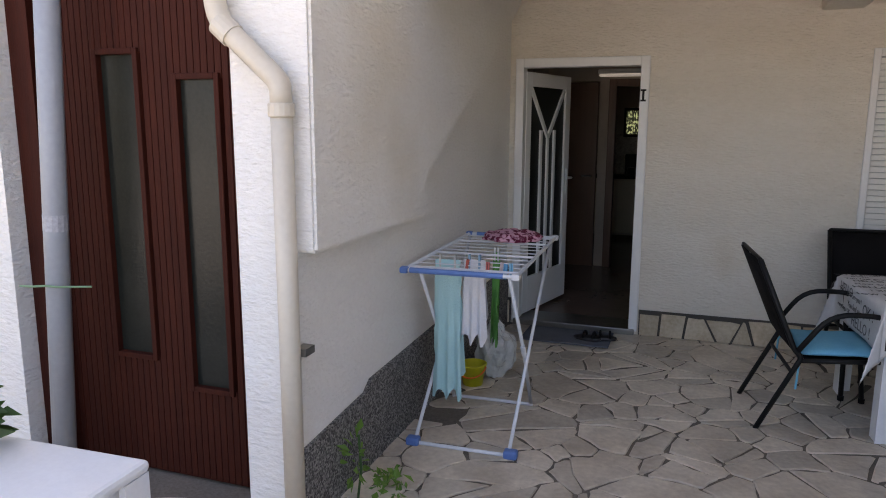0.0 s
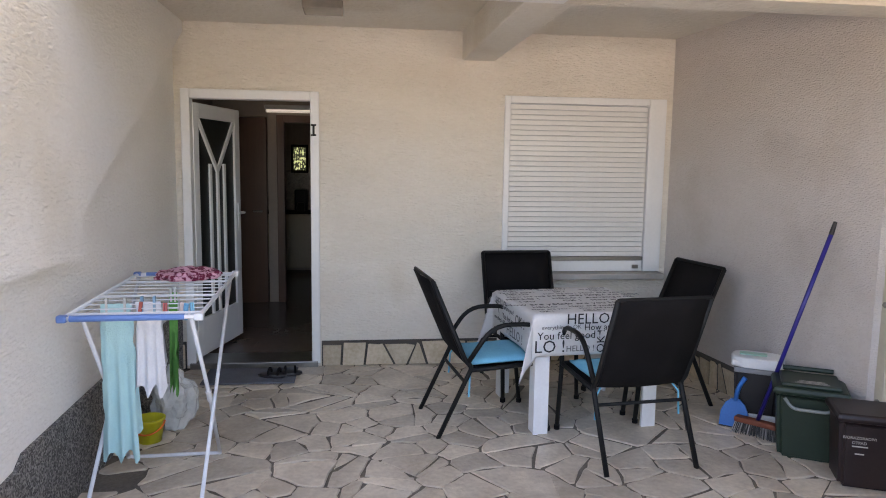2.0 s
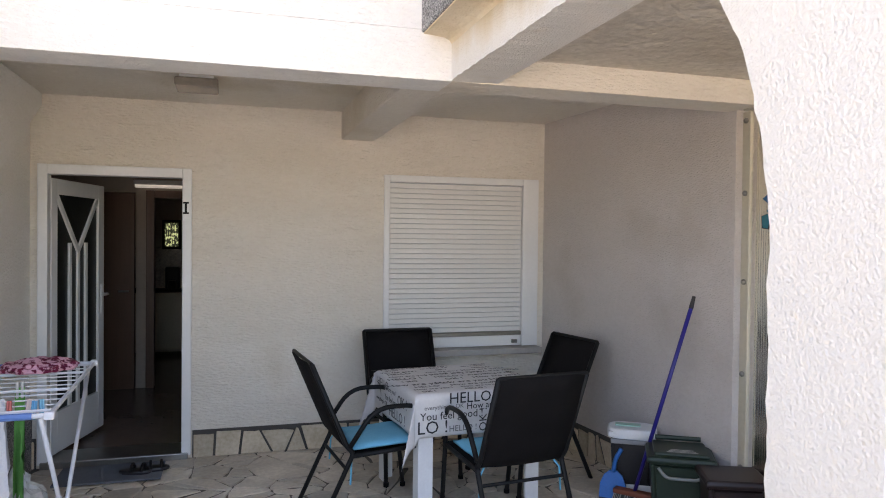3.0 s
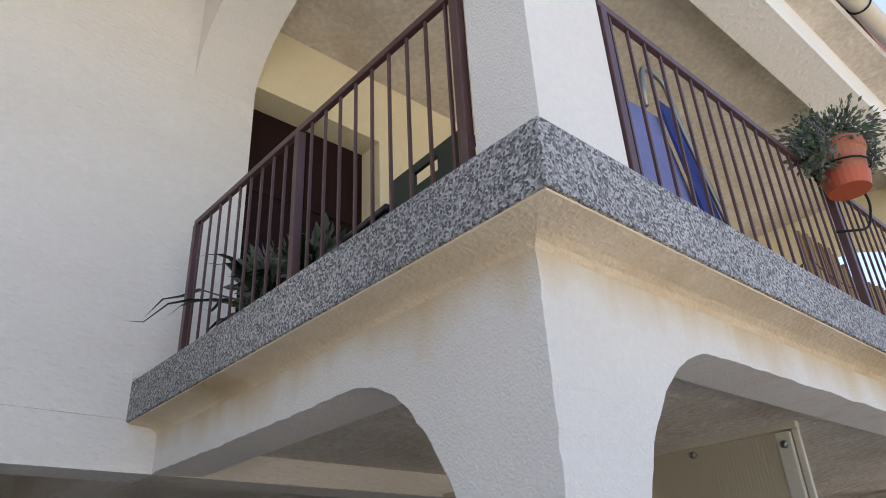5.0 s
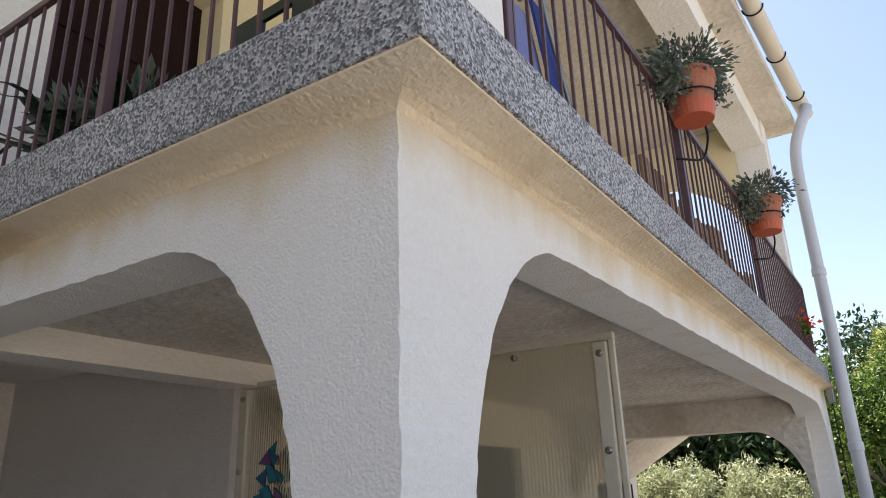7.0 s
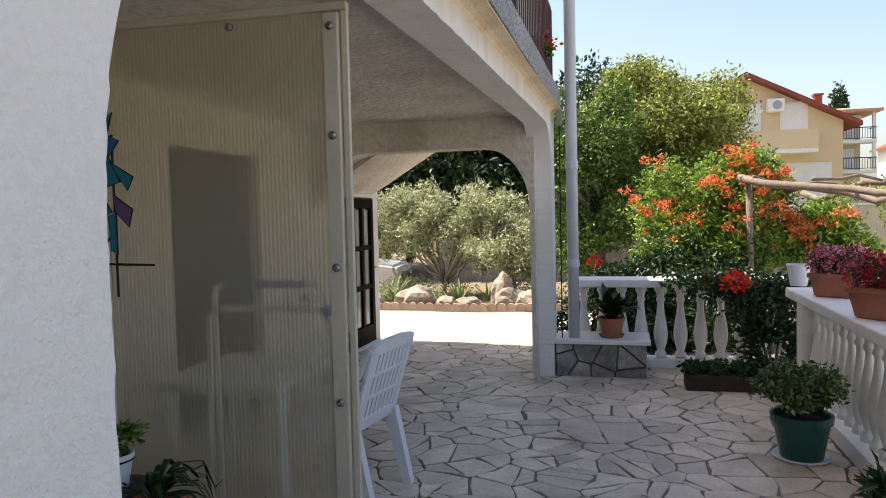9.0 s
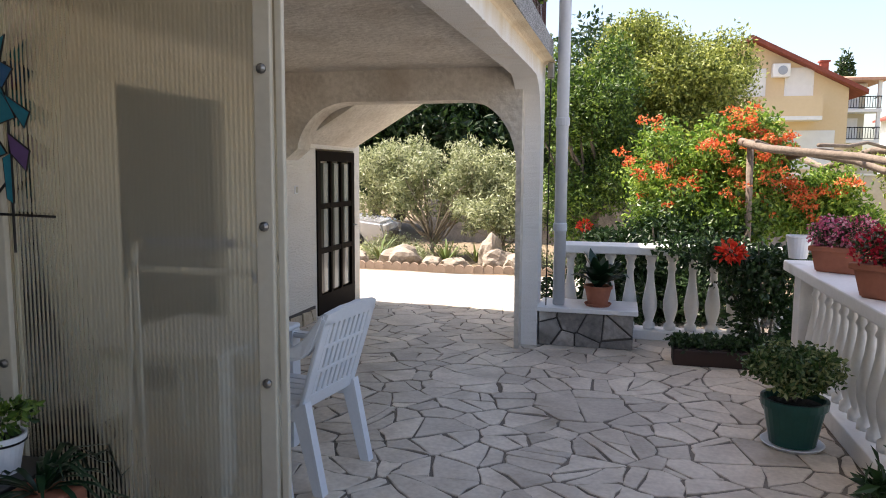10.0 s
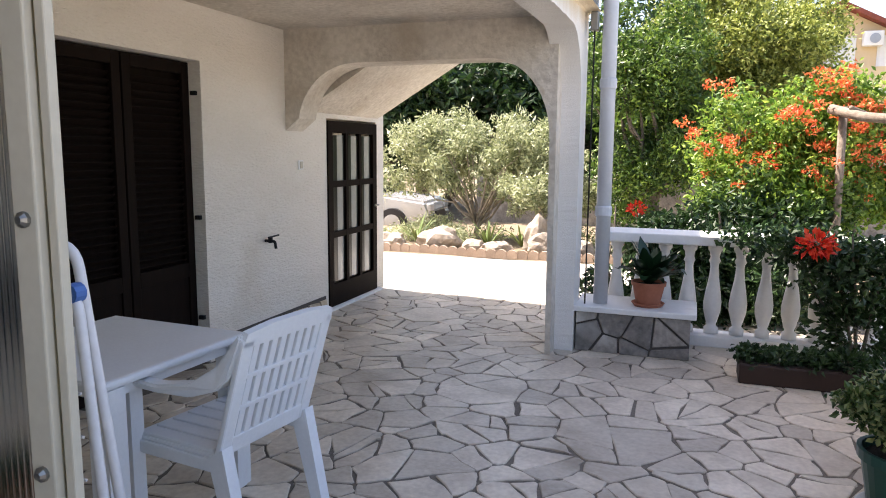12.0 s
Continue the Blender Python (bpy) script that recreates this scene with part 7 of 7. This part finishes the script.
# garden edge: rocks, scalloped edging, yucca, car
ROCK = mat("pale_garden_rock", (0.42, 0.36, 0.29), (0.24, 0.20, 0.16), 0.9, 4, 25, 0.03, 8)
for i, (x, y, sx, sy, sz) in enumerate(((12.55, 3.78, 0.25, 0.33, 0.24), (12.6, 2.15, 0.22, 0.30, 0.22), (12.5, 1.75, 0.28, 0.30, 0.20), (12.8, 2.3, 0.2, 0.2, 0.36), (12.5, 4.6, 0.2, 0.26, 0.16), (12.5, 2.85, 0.15, 0.25, 0.13), (12.6, 3.25, 0.14, 0.2, 0.12))):
    t = thing("garden_rock", pose(x, y, 0, 0, 0, i * 40), "pale weathered rock at the edge of the bed", "rock", "rocks along the bed")
    bm = bmesh.new()
    bmesh.ops.create_icosphere(bm, subdivisions=3, radius=1)
    for v in bm.verts:
        k = 1 + 0.35 * noise.noise(v.co * 1.6 + Vector((i * 5, 0, 0))) + 0.12 * noise.noise(v.co * 5)
        v.co = Vector((v.co.x * sx * k, v.co.y * sy * k, v.co.z * sz * k + sz * 0.55))
    part("stone", bm, ROCK, t)
t = thing("scalloped_edging", pose(12.12, 1.0, 0), "low scalloped clay edging along the garden bed", "edging")
first = None
for i in range(34):
    b2 = prism(bmesh.new(), [(-0.075, 0.0), (0.075, 0.0)] + curve_pts(0, 0.07, 0.075, 0.06, 0, 180, 6), "x", -0.03, 0.03)
    if first is None:
        first = part("edging_tile", b2, mat("pale_clay", (0.40, 0.30, 0.23), (0.29, 0.215, 0.16), 0.9, 5, 40, vary=0.15), t)
        o = first
    else:
        b2.free()
        o = new("edging_tile", first.data)
    o.parent = t
    o.location = (0.05 * math.sin(i * 0.4), i * 0.152, 0)
bm.free()
for i, (x, y) in enumerate(((12.7, 3.05), (12.9, 4.3), (13.0, 2.6))):
    t = thing("yucca", pose(x, y, 0), "spiky green yucca in the bed", "plant", "yuccas in the bed")
    blades(t, 26, 0.55, 0.016, 0.05, mat("yucca_leaf", (0.16, 0.22, 0.06), (0.10, 0.15, 0.04), 0.45), 90 + i, 0.35, "leaf", 1.1)
leafbed = thing("ground_shrubs", pose(13.0, 3.0, 0), "low dry shrubs in the garden bed", "shrub")
leaf_mesh("foliage", cloud([((rnd.uniform(-0.3, 1.5), rnd.uniform(-1.8, 2.5), 0.15), (0.3, 0.35, rnd.uniform(0.12, 0.3))) for _ in range(18)], 7000, 95, 0.2), 0.022, LEAF_OLIVE, leafbed, 3.0, 95)
setting("garden_wall", boxes(((17.2, -4.0, -0.3), (17.5, 4.6, 0.95)), bevel=0.02), DARK_STONE, "low grey garden wall behind the olive trees")


def car(m):
    root = thing("car", m, "silver parked car behind the olive tree", "car")
    SIL = mat("silver_paint", (0.55, 0.56, 0.57), (0.48, 0.49, 0.50), 0.25, 2, 40, metal=0.5)
    bm = prism(bmesh.new(), [(-2.0, 0.28), (2.05, 0.28), (2.1, 0.55), (2.0, 0.78), (1.1, 0.90), (-1.9, 0.95), (-2.05, 0.6)], "y", -0.82, 0.82)
    bmesh.ops.bevel(bm, geom=list(bm.edges), offset=0.06, segments=3, affect="EDGES")
    part("body", bm, SIL, root)
    bm = prism(bmesh.new(), [(-1.7, 0.93), (1.0, 0.88), (0.35, 1.38), (-1.0, 1.42)], "y", -0.68, 0.68)
    bmesh.ops.bevel(bm, geom=list(bm.edges), offset=0.05, segments=2, affect="EDGES")
    part("cabin", bm, mat("dark_car_glass", (0.02, 0.025, 0.03), None, 0.1), root)
    part("roof", boxes(((-0.98, -0.62, 1.40), (0.3, 0.62, 1.45)), bevel=0.02), SIL, root)
    for x in (-1.3, 1.3):
        for y in (-0.80, 0.80):
            w = part("wheel", lathe(bmesh.new(), [(0.20, -0.1), (0.31, -0.09), (0.32, 0), (0.31, 0.09), (0.20, 0.1)], 24), BLACK_PL, root)
            w.matrix_basis = pose(x, y, 0.32, 90)
            part("rim", lathe(bmesh.new(), [(0.19, -0.105), (0.05, -0.11), (0.05, 0.11), (0.19, 0.105)], 16), SIL, w)
    for y in (-0.6, 0.6):
        part("headlight", boxes(((2.0, y - 0.17, 0.58), (2.09, y + 0.17, 0.74)), bevel=0.03), mat("lamp_lens", (0.7, 0.7, 0.7), None, 0.1), root)
    part("grille", boxes(((2.06, -0.35, 0.42), (2.12, 0.35, 0.56)), bevel=0.01), BLACK_PL, root)


car(pose(16.4, 7.3, -0.3, 0, 0, -85))


# neighbouring houses
def neighbour(name, m, w, d, h, ridge, wall, roofm, label, windows, balconies, extras=()):
    """Gable end towards -x; the ridge runs along x at local y = ridge."""
    root = thing(name, m, label, "house")
    y0, y1, yr, hr = w
    bm = prism(bmesh.new(), [(y0, -1.0), (y1, -1.0), (y1, h), (yr, hr), (y0, h)], "x", 0, d)
    part("wall", bm, wall, root)
    for ya, za, yb, zb in ((y0 - 0.7, h - 0.7 * (hr - h) / (yr - y0), yr, hr), (y1 + 0.7, h - 0.7 * (hr - h) / (y1 - yr), yr, hr)):
        bm = prism(bmesh.new(), [(ya, za + 0.02), (yb, zb + 0.02), (yb, zb + 0.24), (ya, za + 0.24)], "x", -0.6, d + 0.5)
        part("roof", bm, roofm, root)
    for y, z, ww, hh in windows:
        wn_ = part("window", boxes(((-0.03, y - ww / 2 - 0.08, z - 0.08), (0.02, y + ww / 2 + 0.08, z + hh + 0.08))), WHITE_PAINT, root)
        part("shutter", boxes(((-0.06, y - ww / 2, z), (-0.03, y + ww / 2, z + hh))), SHUTTER_WHITE, wn_)
    for y, z, ww in balconies:
        b_ = part("balcony", boxes(((-1.2, y - ww / 2, z - 0.18), (0, y + ww / 2, z))), WHITE_PAINT, root)
        part("parapet", boxes(((-1.2, y - ww / 2, z), (-1.08, y + ww / 2, z + 0.95)), ((-1.08, y - ww / 2, z), (0, y - ww / 2 + 0.1, z + 0.95)), ((-1.08, y + ww / 2 - 0.1, z), (0, y + ww / 2, z + 0.95))), wall, b_)
    return root


OCHRE = mat("ochre_render", (0.70, 0.54, 0.34), (0.64, 0.49, 0.30), 0.9, 0.4, 8)
PALE = mat("pale_render", (0.62, 0.56, 0.42), (0.55, 0.49, 0.36), 0.9, 0.4, 8)
ROOF_PALE = mat("sunbleached_roof_tiles", (0.58, 0.34, 0.24), (0.46, 0.25, 0.17), 0.85, 3, 12, 0.02, 8)
TILE = mat("red_roof_tiles", (0.28, 0.075, 0.05), (0.18, 0.05, 0.035), 0.85, 3, 12, 0.02, 8)
h1 = neighbour("ochre_house", pose(40, 0, 0), (-10.3, -1.2, -5.75, 8.1), 12, 5.75, 0, OCHRE, TILE, "ochre house with a red gable roof and white shutters",
               [(-8.05, 5.25, 1.15, 1.45), (-5.9, 5.25, 1.1, 1.45), (-8.75, 1.9, 1.9, 1.75), (-5.5, 1.9, 1.2, 1.5)], [(-7.1, 4.35, 3.6)])
ac = part("air_conditioner", boxes(((-0.45, -7.55, 6.3), (-0.02, -6.75, 6.95)), bevel=0.03), WHITE_PAINT, h1, "white air-conditioning unit")
part("fan_grille", lathe(bmesh.new(), [(0.22, 0), (0.22, 0.02), (0.05, 0.03)], 16), PIPE_GREY, ac).matrix_basis = pose(-0.46, -7.2, 6.62, 0, -90, 0)


def balcony_house():
    """Low-pitched house with its long side and two railed balconies towards -x."""
    root = thing("cream_house", pose(55, 0, 0), "cream house with two railed balconies and a chimney", "house")
    part("wall", boxes(((0, -15.4, -1.0), (9, -7.0, 7.7))), PALE, root)
    bm = prism(bmesh.new(), [(-1.7, 7.68), (10.2, 7.68), (10.2, 7.80), (4.3, 8.65), (-1.7, 7.86)], "y", -16.3, -6.3)
    part("roof", bm, ROOF_PALE, root)
    chimney = part("chimney", boxes(((1.2, -13.35, 8.0), (1.8, -12.85, 9.3)), bevel=0.03), TILE, root)
    part("cap", boxes(((1.12, -13.43, 9.3), (1.88, -12.77, 9.42))), TILE, chimney)
    for z in (5.85, 3.85):
        balcony = part("balcony", boxes(((-1.4, -16.0, z - 0.2), (0, -9.5, z))), WHITE_PAINT, root)
        part("rail", boxes(((-1.38, -15.98, z + 0.78), (-1.32, -9.5, z + 0.84)), ((-1.37, -15.98, z + 0.08), (-1.33, -9.5, z + 0.12)), ((-1.37, -15.98, z + 0.78), (0, -15.92, z + 0.84))), DARK_METAL, balcony)
        for k in range(40):
            part("baluster", boxes(((-1.365, -15.95 + k * 0.16, z + 0.1), (-1.335, -15.92 + k * 0.16, z + 0.8))), DARK_METAL, balcony)
        part("post", boxes(((-1.35, -15.95, z), (-1.15, -15.75, z + 1.85))), WHITE_PAINT, balcony)
        window = part("window", boxes(((-0.04, -15.0, z + 0.05), (0.02, -13.5, z + 1.5))), WHITE_PAINT, root)
        part("shutter", boxes(((-0.07, -14.9, z + 0.1), (-0.04, -13.6, z + 1.4))), SHUTTER_WHITE, window)
        window = part("window", boxes(((-0.04, -12.6, z + 0.05), (0.02, -11.2, z + 1.5))), WHITE_PAINT, root)
        part("shutter", boxes(((-0.07, -12.5, z + 0.1), (-0.04, -11.3, z + 1.4))), SHUTTER_WHITE, window)
    part("air_conditioner", boxes(((-0.4, -15.37, 7.12), (-0.02, -14.75, 7.6)), bevel=0.03), WHITE_PAINT, root)


balcony_house()
h3 = neighbour("far_white_house", pose(75, 0, 0), (-40.0, -27.0, -33.0, 10.0), 14, 7.5, 0, WHITE_PAINT, TILE, "distant white house with a red roof", [(-31, 4.5, 2, 1.6), (-36, 4.5, 2, 1.6)], [(-33.0, 3.6, 7)])
t = thing("boundary_wall", pose(34, -12, 0), "sunlit pale block wall in front of the houses", "wall")
part("blockwork", boxes(((0, -16, -0.5), (0.3, 8, 1.55)), bevel=0.02), mat("pale_blocks", (0.60, 0.52, 0.42), (0.48, 0.40, 0.32), 0.9, 3, 10), t)
part("coping", boxes(((-0.05, -16, 1.55), (0.35, 8, 1.63))), WHITE_PAINT, t)
t = thing("cypress", pose(66, -17.0, 0), "slim dark cypress against the sky", "tree")
part("trunk", tube(bmesh.new(), [(0, 0, -1), (0, 0, 8)], 0.2, 8), BARK, t)
leaf_mesh("crown", cloud([((0, 0, 6.0), (0.9, 0.9, 3.6)), ((0, 0, 9.3), (0.55, 0.55, 2.2))], 2600, 97, 0.4), 0.22, LEAF_DARK, t, 2.0, 97)
for i, (x, y, s) in enumerate(((30, -12, 1.6), (33, -15, 2.0), (28, -9.5, 1.2))):
    tree("garden_tree", pose(x, y, -0.3), 1.0, 0.12, ((0, 0, 1.9), (s, s * 1.3, 1.0)), 14, 0.6, 3600, 0.10, LEAF_LIGHT, "light green garden tree before the houses", 100 + i)


# ---- crazy paving: irregular stones with recessed joints ----
def paving():
    rnd = random.Random(21)
    X0, X1, Y0, Y1 = -2.60, 9.38, -1.05, 5.69
    seeds, R = [], []
    grid = {}
    # large stones first, then smaller ones into what is left
    for want, tries in ((0.30, 260), (0.21, 700), (0.135, 3500), (0.085, 8000), (0.055, 9000)):
        for _ in range(tries):
            x, y, r = rnd.uniform(X0 - 0.4, X1 + 0.4), rnd.uniform(Y0 - 0.4, Y1 + 0.4), want * rnd.uniform(0.88, 1.12)
            if (x > 3.9 and y > FRONT + 0.7) or (x < -1.3 and y > 2.9):
                continue
            gx, gy = int(x // 0.5), int(y // 0.5)
            if all(math.hypot((x - sx) * 0.86, y - sy) > (r + R[i]) * 0.93 for a in (-1, 0, 1) for b in (-1, 0, 1) for i, sx, sy in grid.get((gx + a, gy + b), ())):
                grid.setdefault((gx, gy), []).append((len(seeds), x, y))
                seeds.append((x, y))
                R.append(r)
    S, RR = np.array(seeds), np.array(R)

    def area(q):
        return 0.5 * abs(sum(q[i][0] * q[(i + 1) % len(q)][1] - q[(i + 1) % len(q)][0] * q[i][1] for i in range(len(q))))

    cells = []
    for i, p in enumerate(seeds):
        poly = [(X0, Y0), (X1, Y0), (X1, Y1), (X0, Y1)]
        dist = np.hypot(S[:, 0] - p[0], S[:, 1] - p[1])
        g = rnd.uniform(0.0035, 0.008)
        for j in np.argsort(dist)[1:26]:
            d = dist[j]
            n = (S[j] - p) / d
            # the joint lies nearer to the smaller stone
            k = (d * d + RR[i] ** 2 - RR[j] ** 2) / (2 * d)
            poly = clip(poly, n, float(n @ np.array(p)) + k - g)
            if len(poly) < 3:
                break
        if len(poly) < 3 or area(poly) < 0.0025:
            continue
        c = (sum(k[0] for k in poly) / len(poly), sum(k[1] for k in poly) / len(poly))
        pieces = [poly]
        # most slabs are broken across, some twice
        for limit, chance in ((0.075, 0.9), (0.062, 0.75), (0.055, 0.5), (0.05, 0.3)):
            broken = []
            for q in pieces:
                if len(q) < 3 or area(q) < limit or rnd.random() > chance:
                    broken.append(q)
                    continue
                c = (sum(k[0] for k in q) / len(q), sum(k[1] for k in q) / len(q))
                far = max(q, key=lambda e: math.hypot(e[0] - c[0], e[1] - c[1]))
                a = math.atan2(far[1] - c[1], far[0] - c[0]) + rnd.gauss(0, 0.75)
                n = (math.cos(a), math.sin(a))
                d = n[0] * c[0] + n[1] * c[1] + rnd.uniform(-0.075, 0.075)
                h = rnd.uniform(0.0035, 0.007)
                broken += [clip(q, n, d - h), clip(q, (-n[0], -n[1]), -d - h)]
            pieces = broken
        for q in pieces:
            if len(q) < 3 or area(q) < 0.0025:
                continue
            c = (sum(k[0] for k in q) / len(q), sum(k[1] for k in q) / len(q))
            if not (c[0] > 3.4 and c[1] > FRONT + 0.1) and not (c[0] < -0.82 and c[1] > 2.40):
                cells.append((c, q))

    def outline(poly):
        pts = []
        for i, p in enumerate(poly):
            q = poly[(i + 1) % len(poly)]
            L = math.hypot(q[0] - p[0], q[1] - p[1])
            if L < 0.012:
                continue
            cut = min(0.010, L * 0.15) / L
            for a, w in enumerate((cut, 0.5, 1 - cut) if L > 0.07 else (0.25, 0.75)):
                j = 0.034 * noise.noise(Vector((p[0] * 7 + a, p[1] * 7, i))) * min(1, L / 0.25)
                pts.append((p[0] + (q[0] - p[0]) * w - (q[1] - p[1]) / L * j, p[1] + (q[1] - p[1]) * w + (q[0] - p[0]) / L * j))
        return pts

    def stone(verts, faces, c, poly, z, tilt):
        pts = outline(poly)
        if len(pts) < 3:
            return
        n, b = len(pts), len(verts)
        for ring, k, dz in ((0, 1.0, -0.009), (1, 1.0, -0.0035), (2, None, 0.0)):
            for x, y in pts:
                dx, dy = x - c[0], y - c[1]
                L = math.hypot(dx, dy) or 1
                f = 1 if k else max(0.0, 1 - 0.007 / L)
                verts.append((dx * f, dy * f, z + dz + (tilt[0] * dx + tilt[1] * dy if dz > -0.005 else 0)))
        for r in (0, 1):
            for i in range(n):
                faces.append((b + r * n + i, b + r * n + (i + 1) % n, b + (r + 1) * n + (i + 1) % n, b + (r + 1) * n + i))
        faces.append(tuple(b + 2 * n + i for i in range(n)))

    cells.sort(key=lambda c: math.hypot((c[0][0] - 2.6) * 0.8, c[0][1] - 2.6))
    root = thing("crazy_paving", pose(0, 0, 0), "pale crazy paving of irregular stones with dark joints", "paving", kind="structure")
    jv, jf = [], []
    for i, (c, poly) in enumerate(cells):
        z, tilt = 0.004 + rnd.uniform(-0.0015, 0.0025), (rnd.uniform(-0.006, 0.006), rnd.uniform(-0.006, 0.006))
        if i < 300:
            v, f = [], []
            stone(v, f, c, poly, z, tilt)
            if not f:
                continue
            me = bpy.data.meshes.new("paving_stone")
            me.from_pydata(v, [], f)
            me.materials.append(STONE)
            o = new("paving_stone", me)
            o.parent = root
            o.location = (c[0], c[1], 0)
        else:
            v, f = [], []
            stone(v, f, c, poly, z, tilt)
            b = len(jv)
            jv += [(x + c[0], y + c[1], q) for x, y, q in v]
            jf += [tuple(k + b for k in t) for t in f]
    me = bpy.data.meshes.new("far_paving_stones")
    me.from_pydata(jv, [], jf)
    me.materials.append(STONE_STUFF)
    o = new("far_paving_stones", me)
    o.parent = root
    tagged(o, "pale paving stones farther off", kind="stuff")


paving()
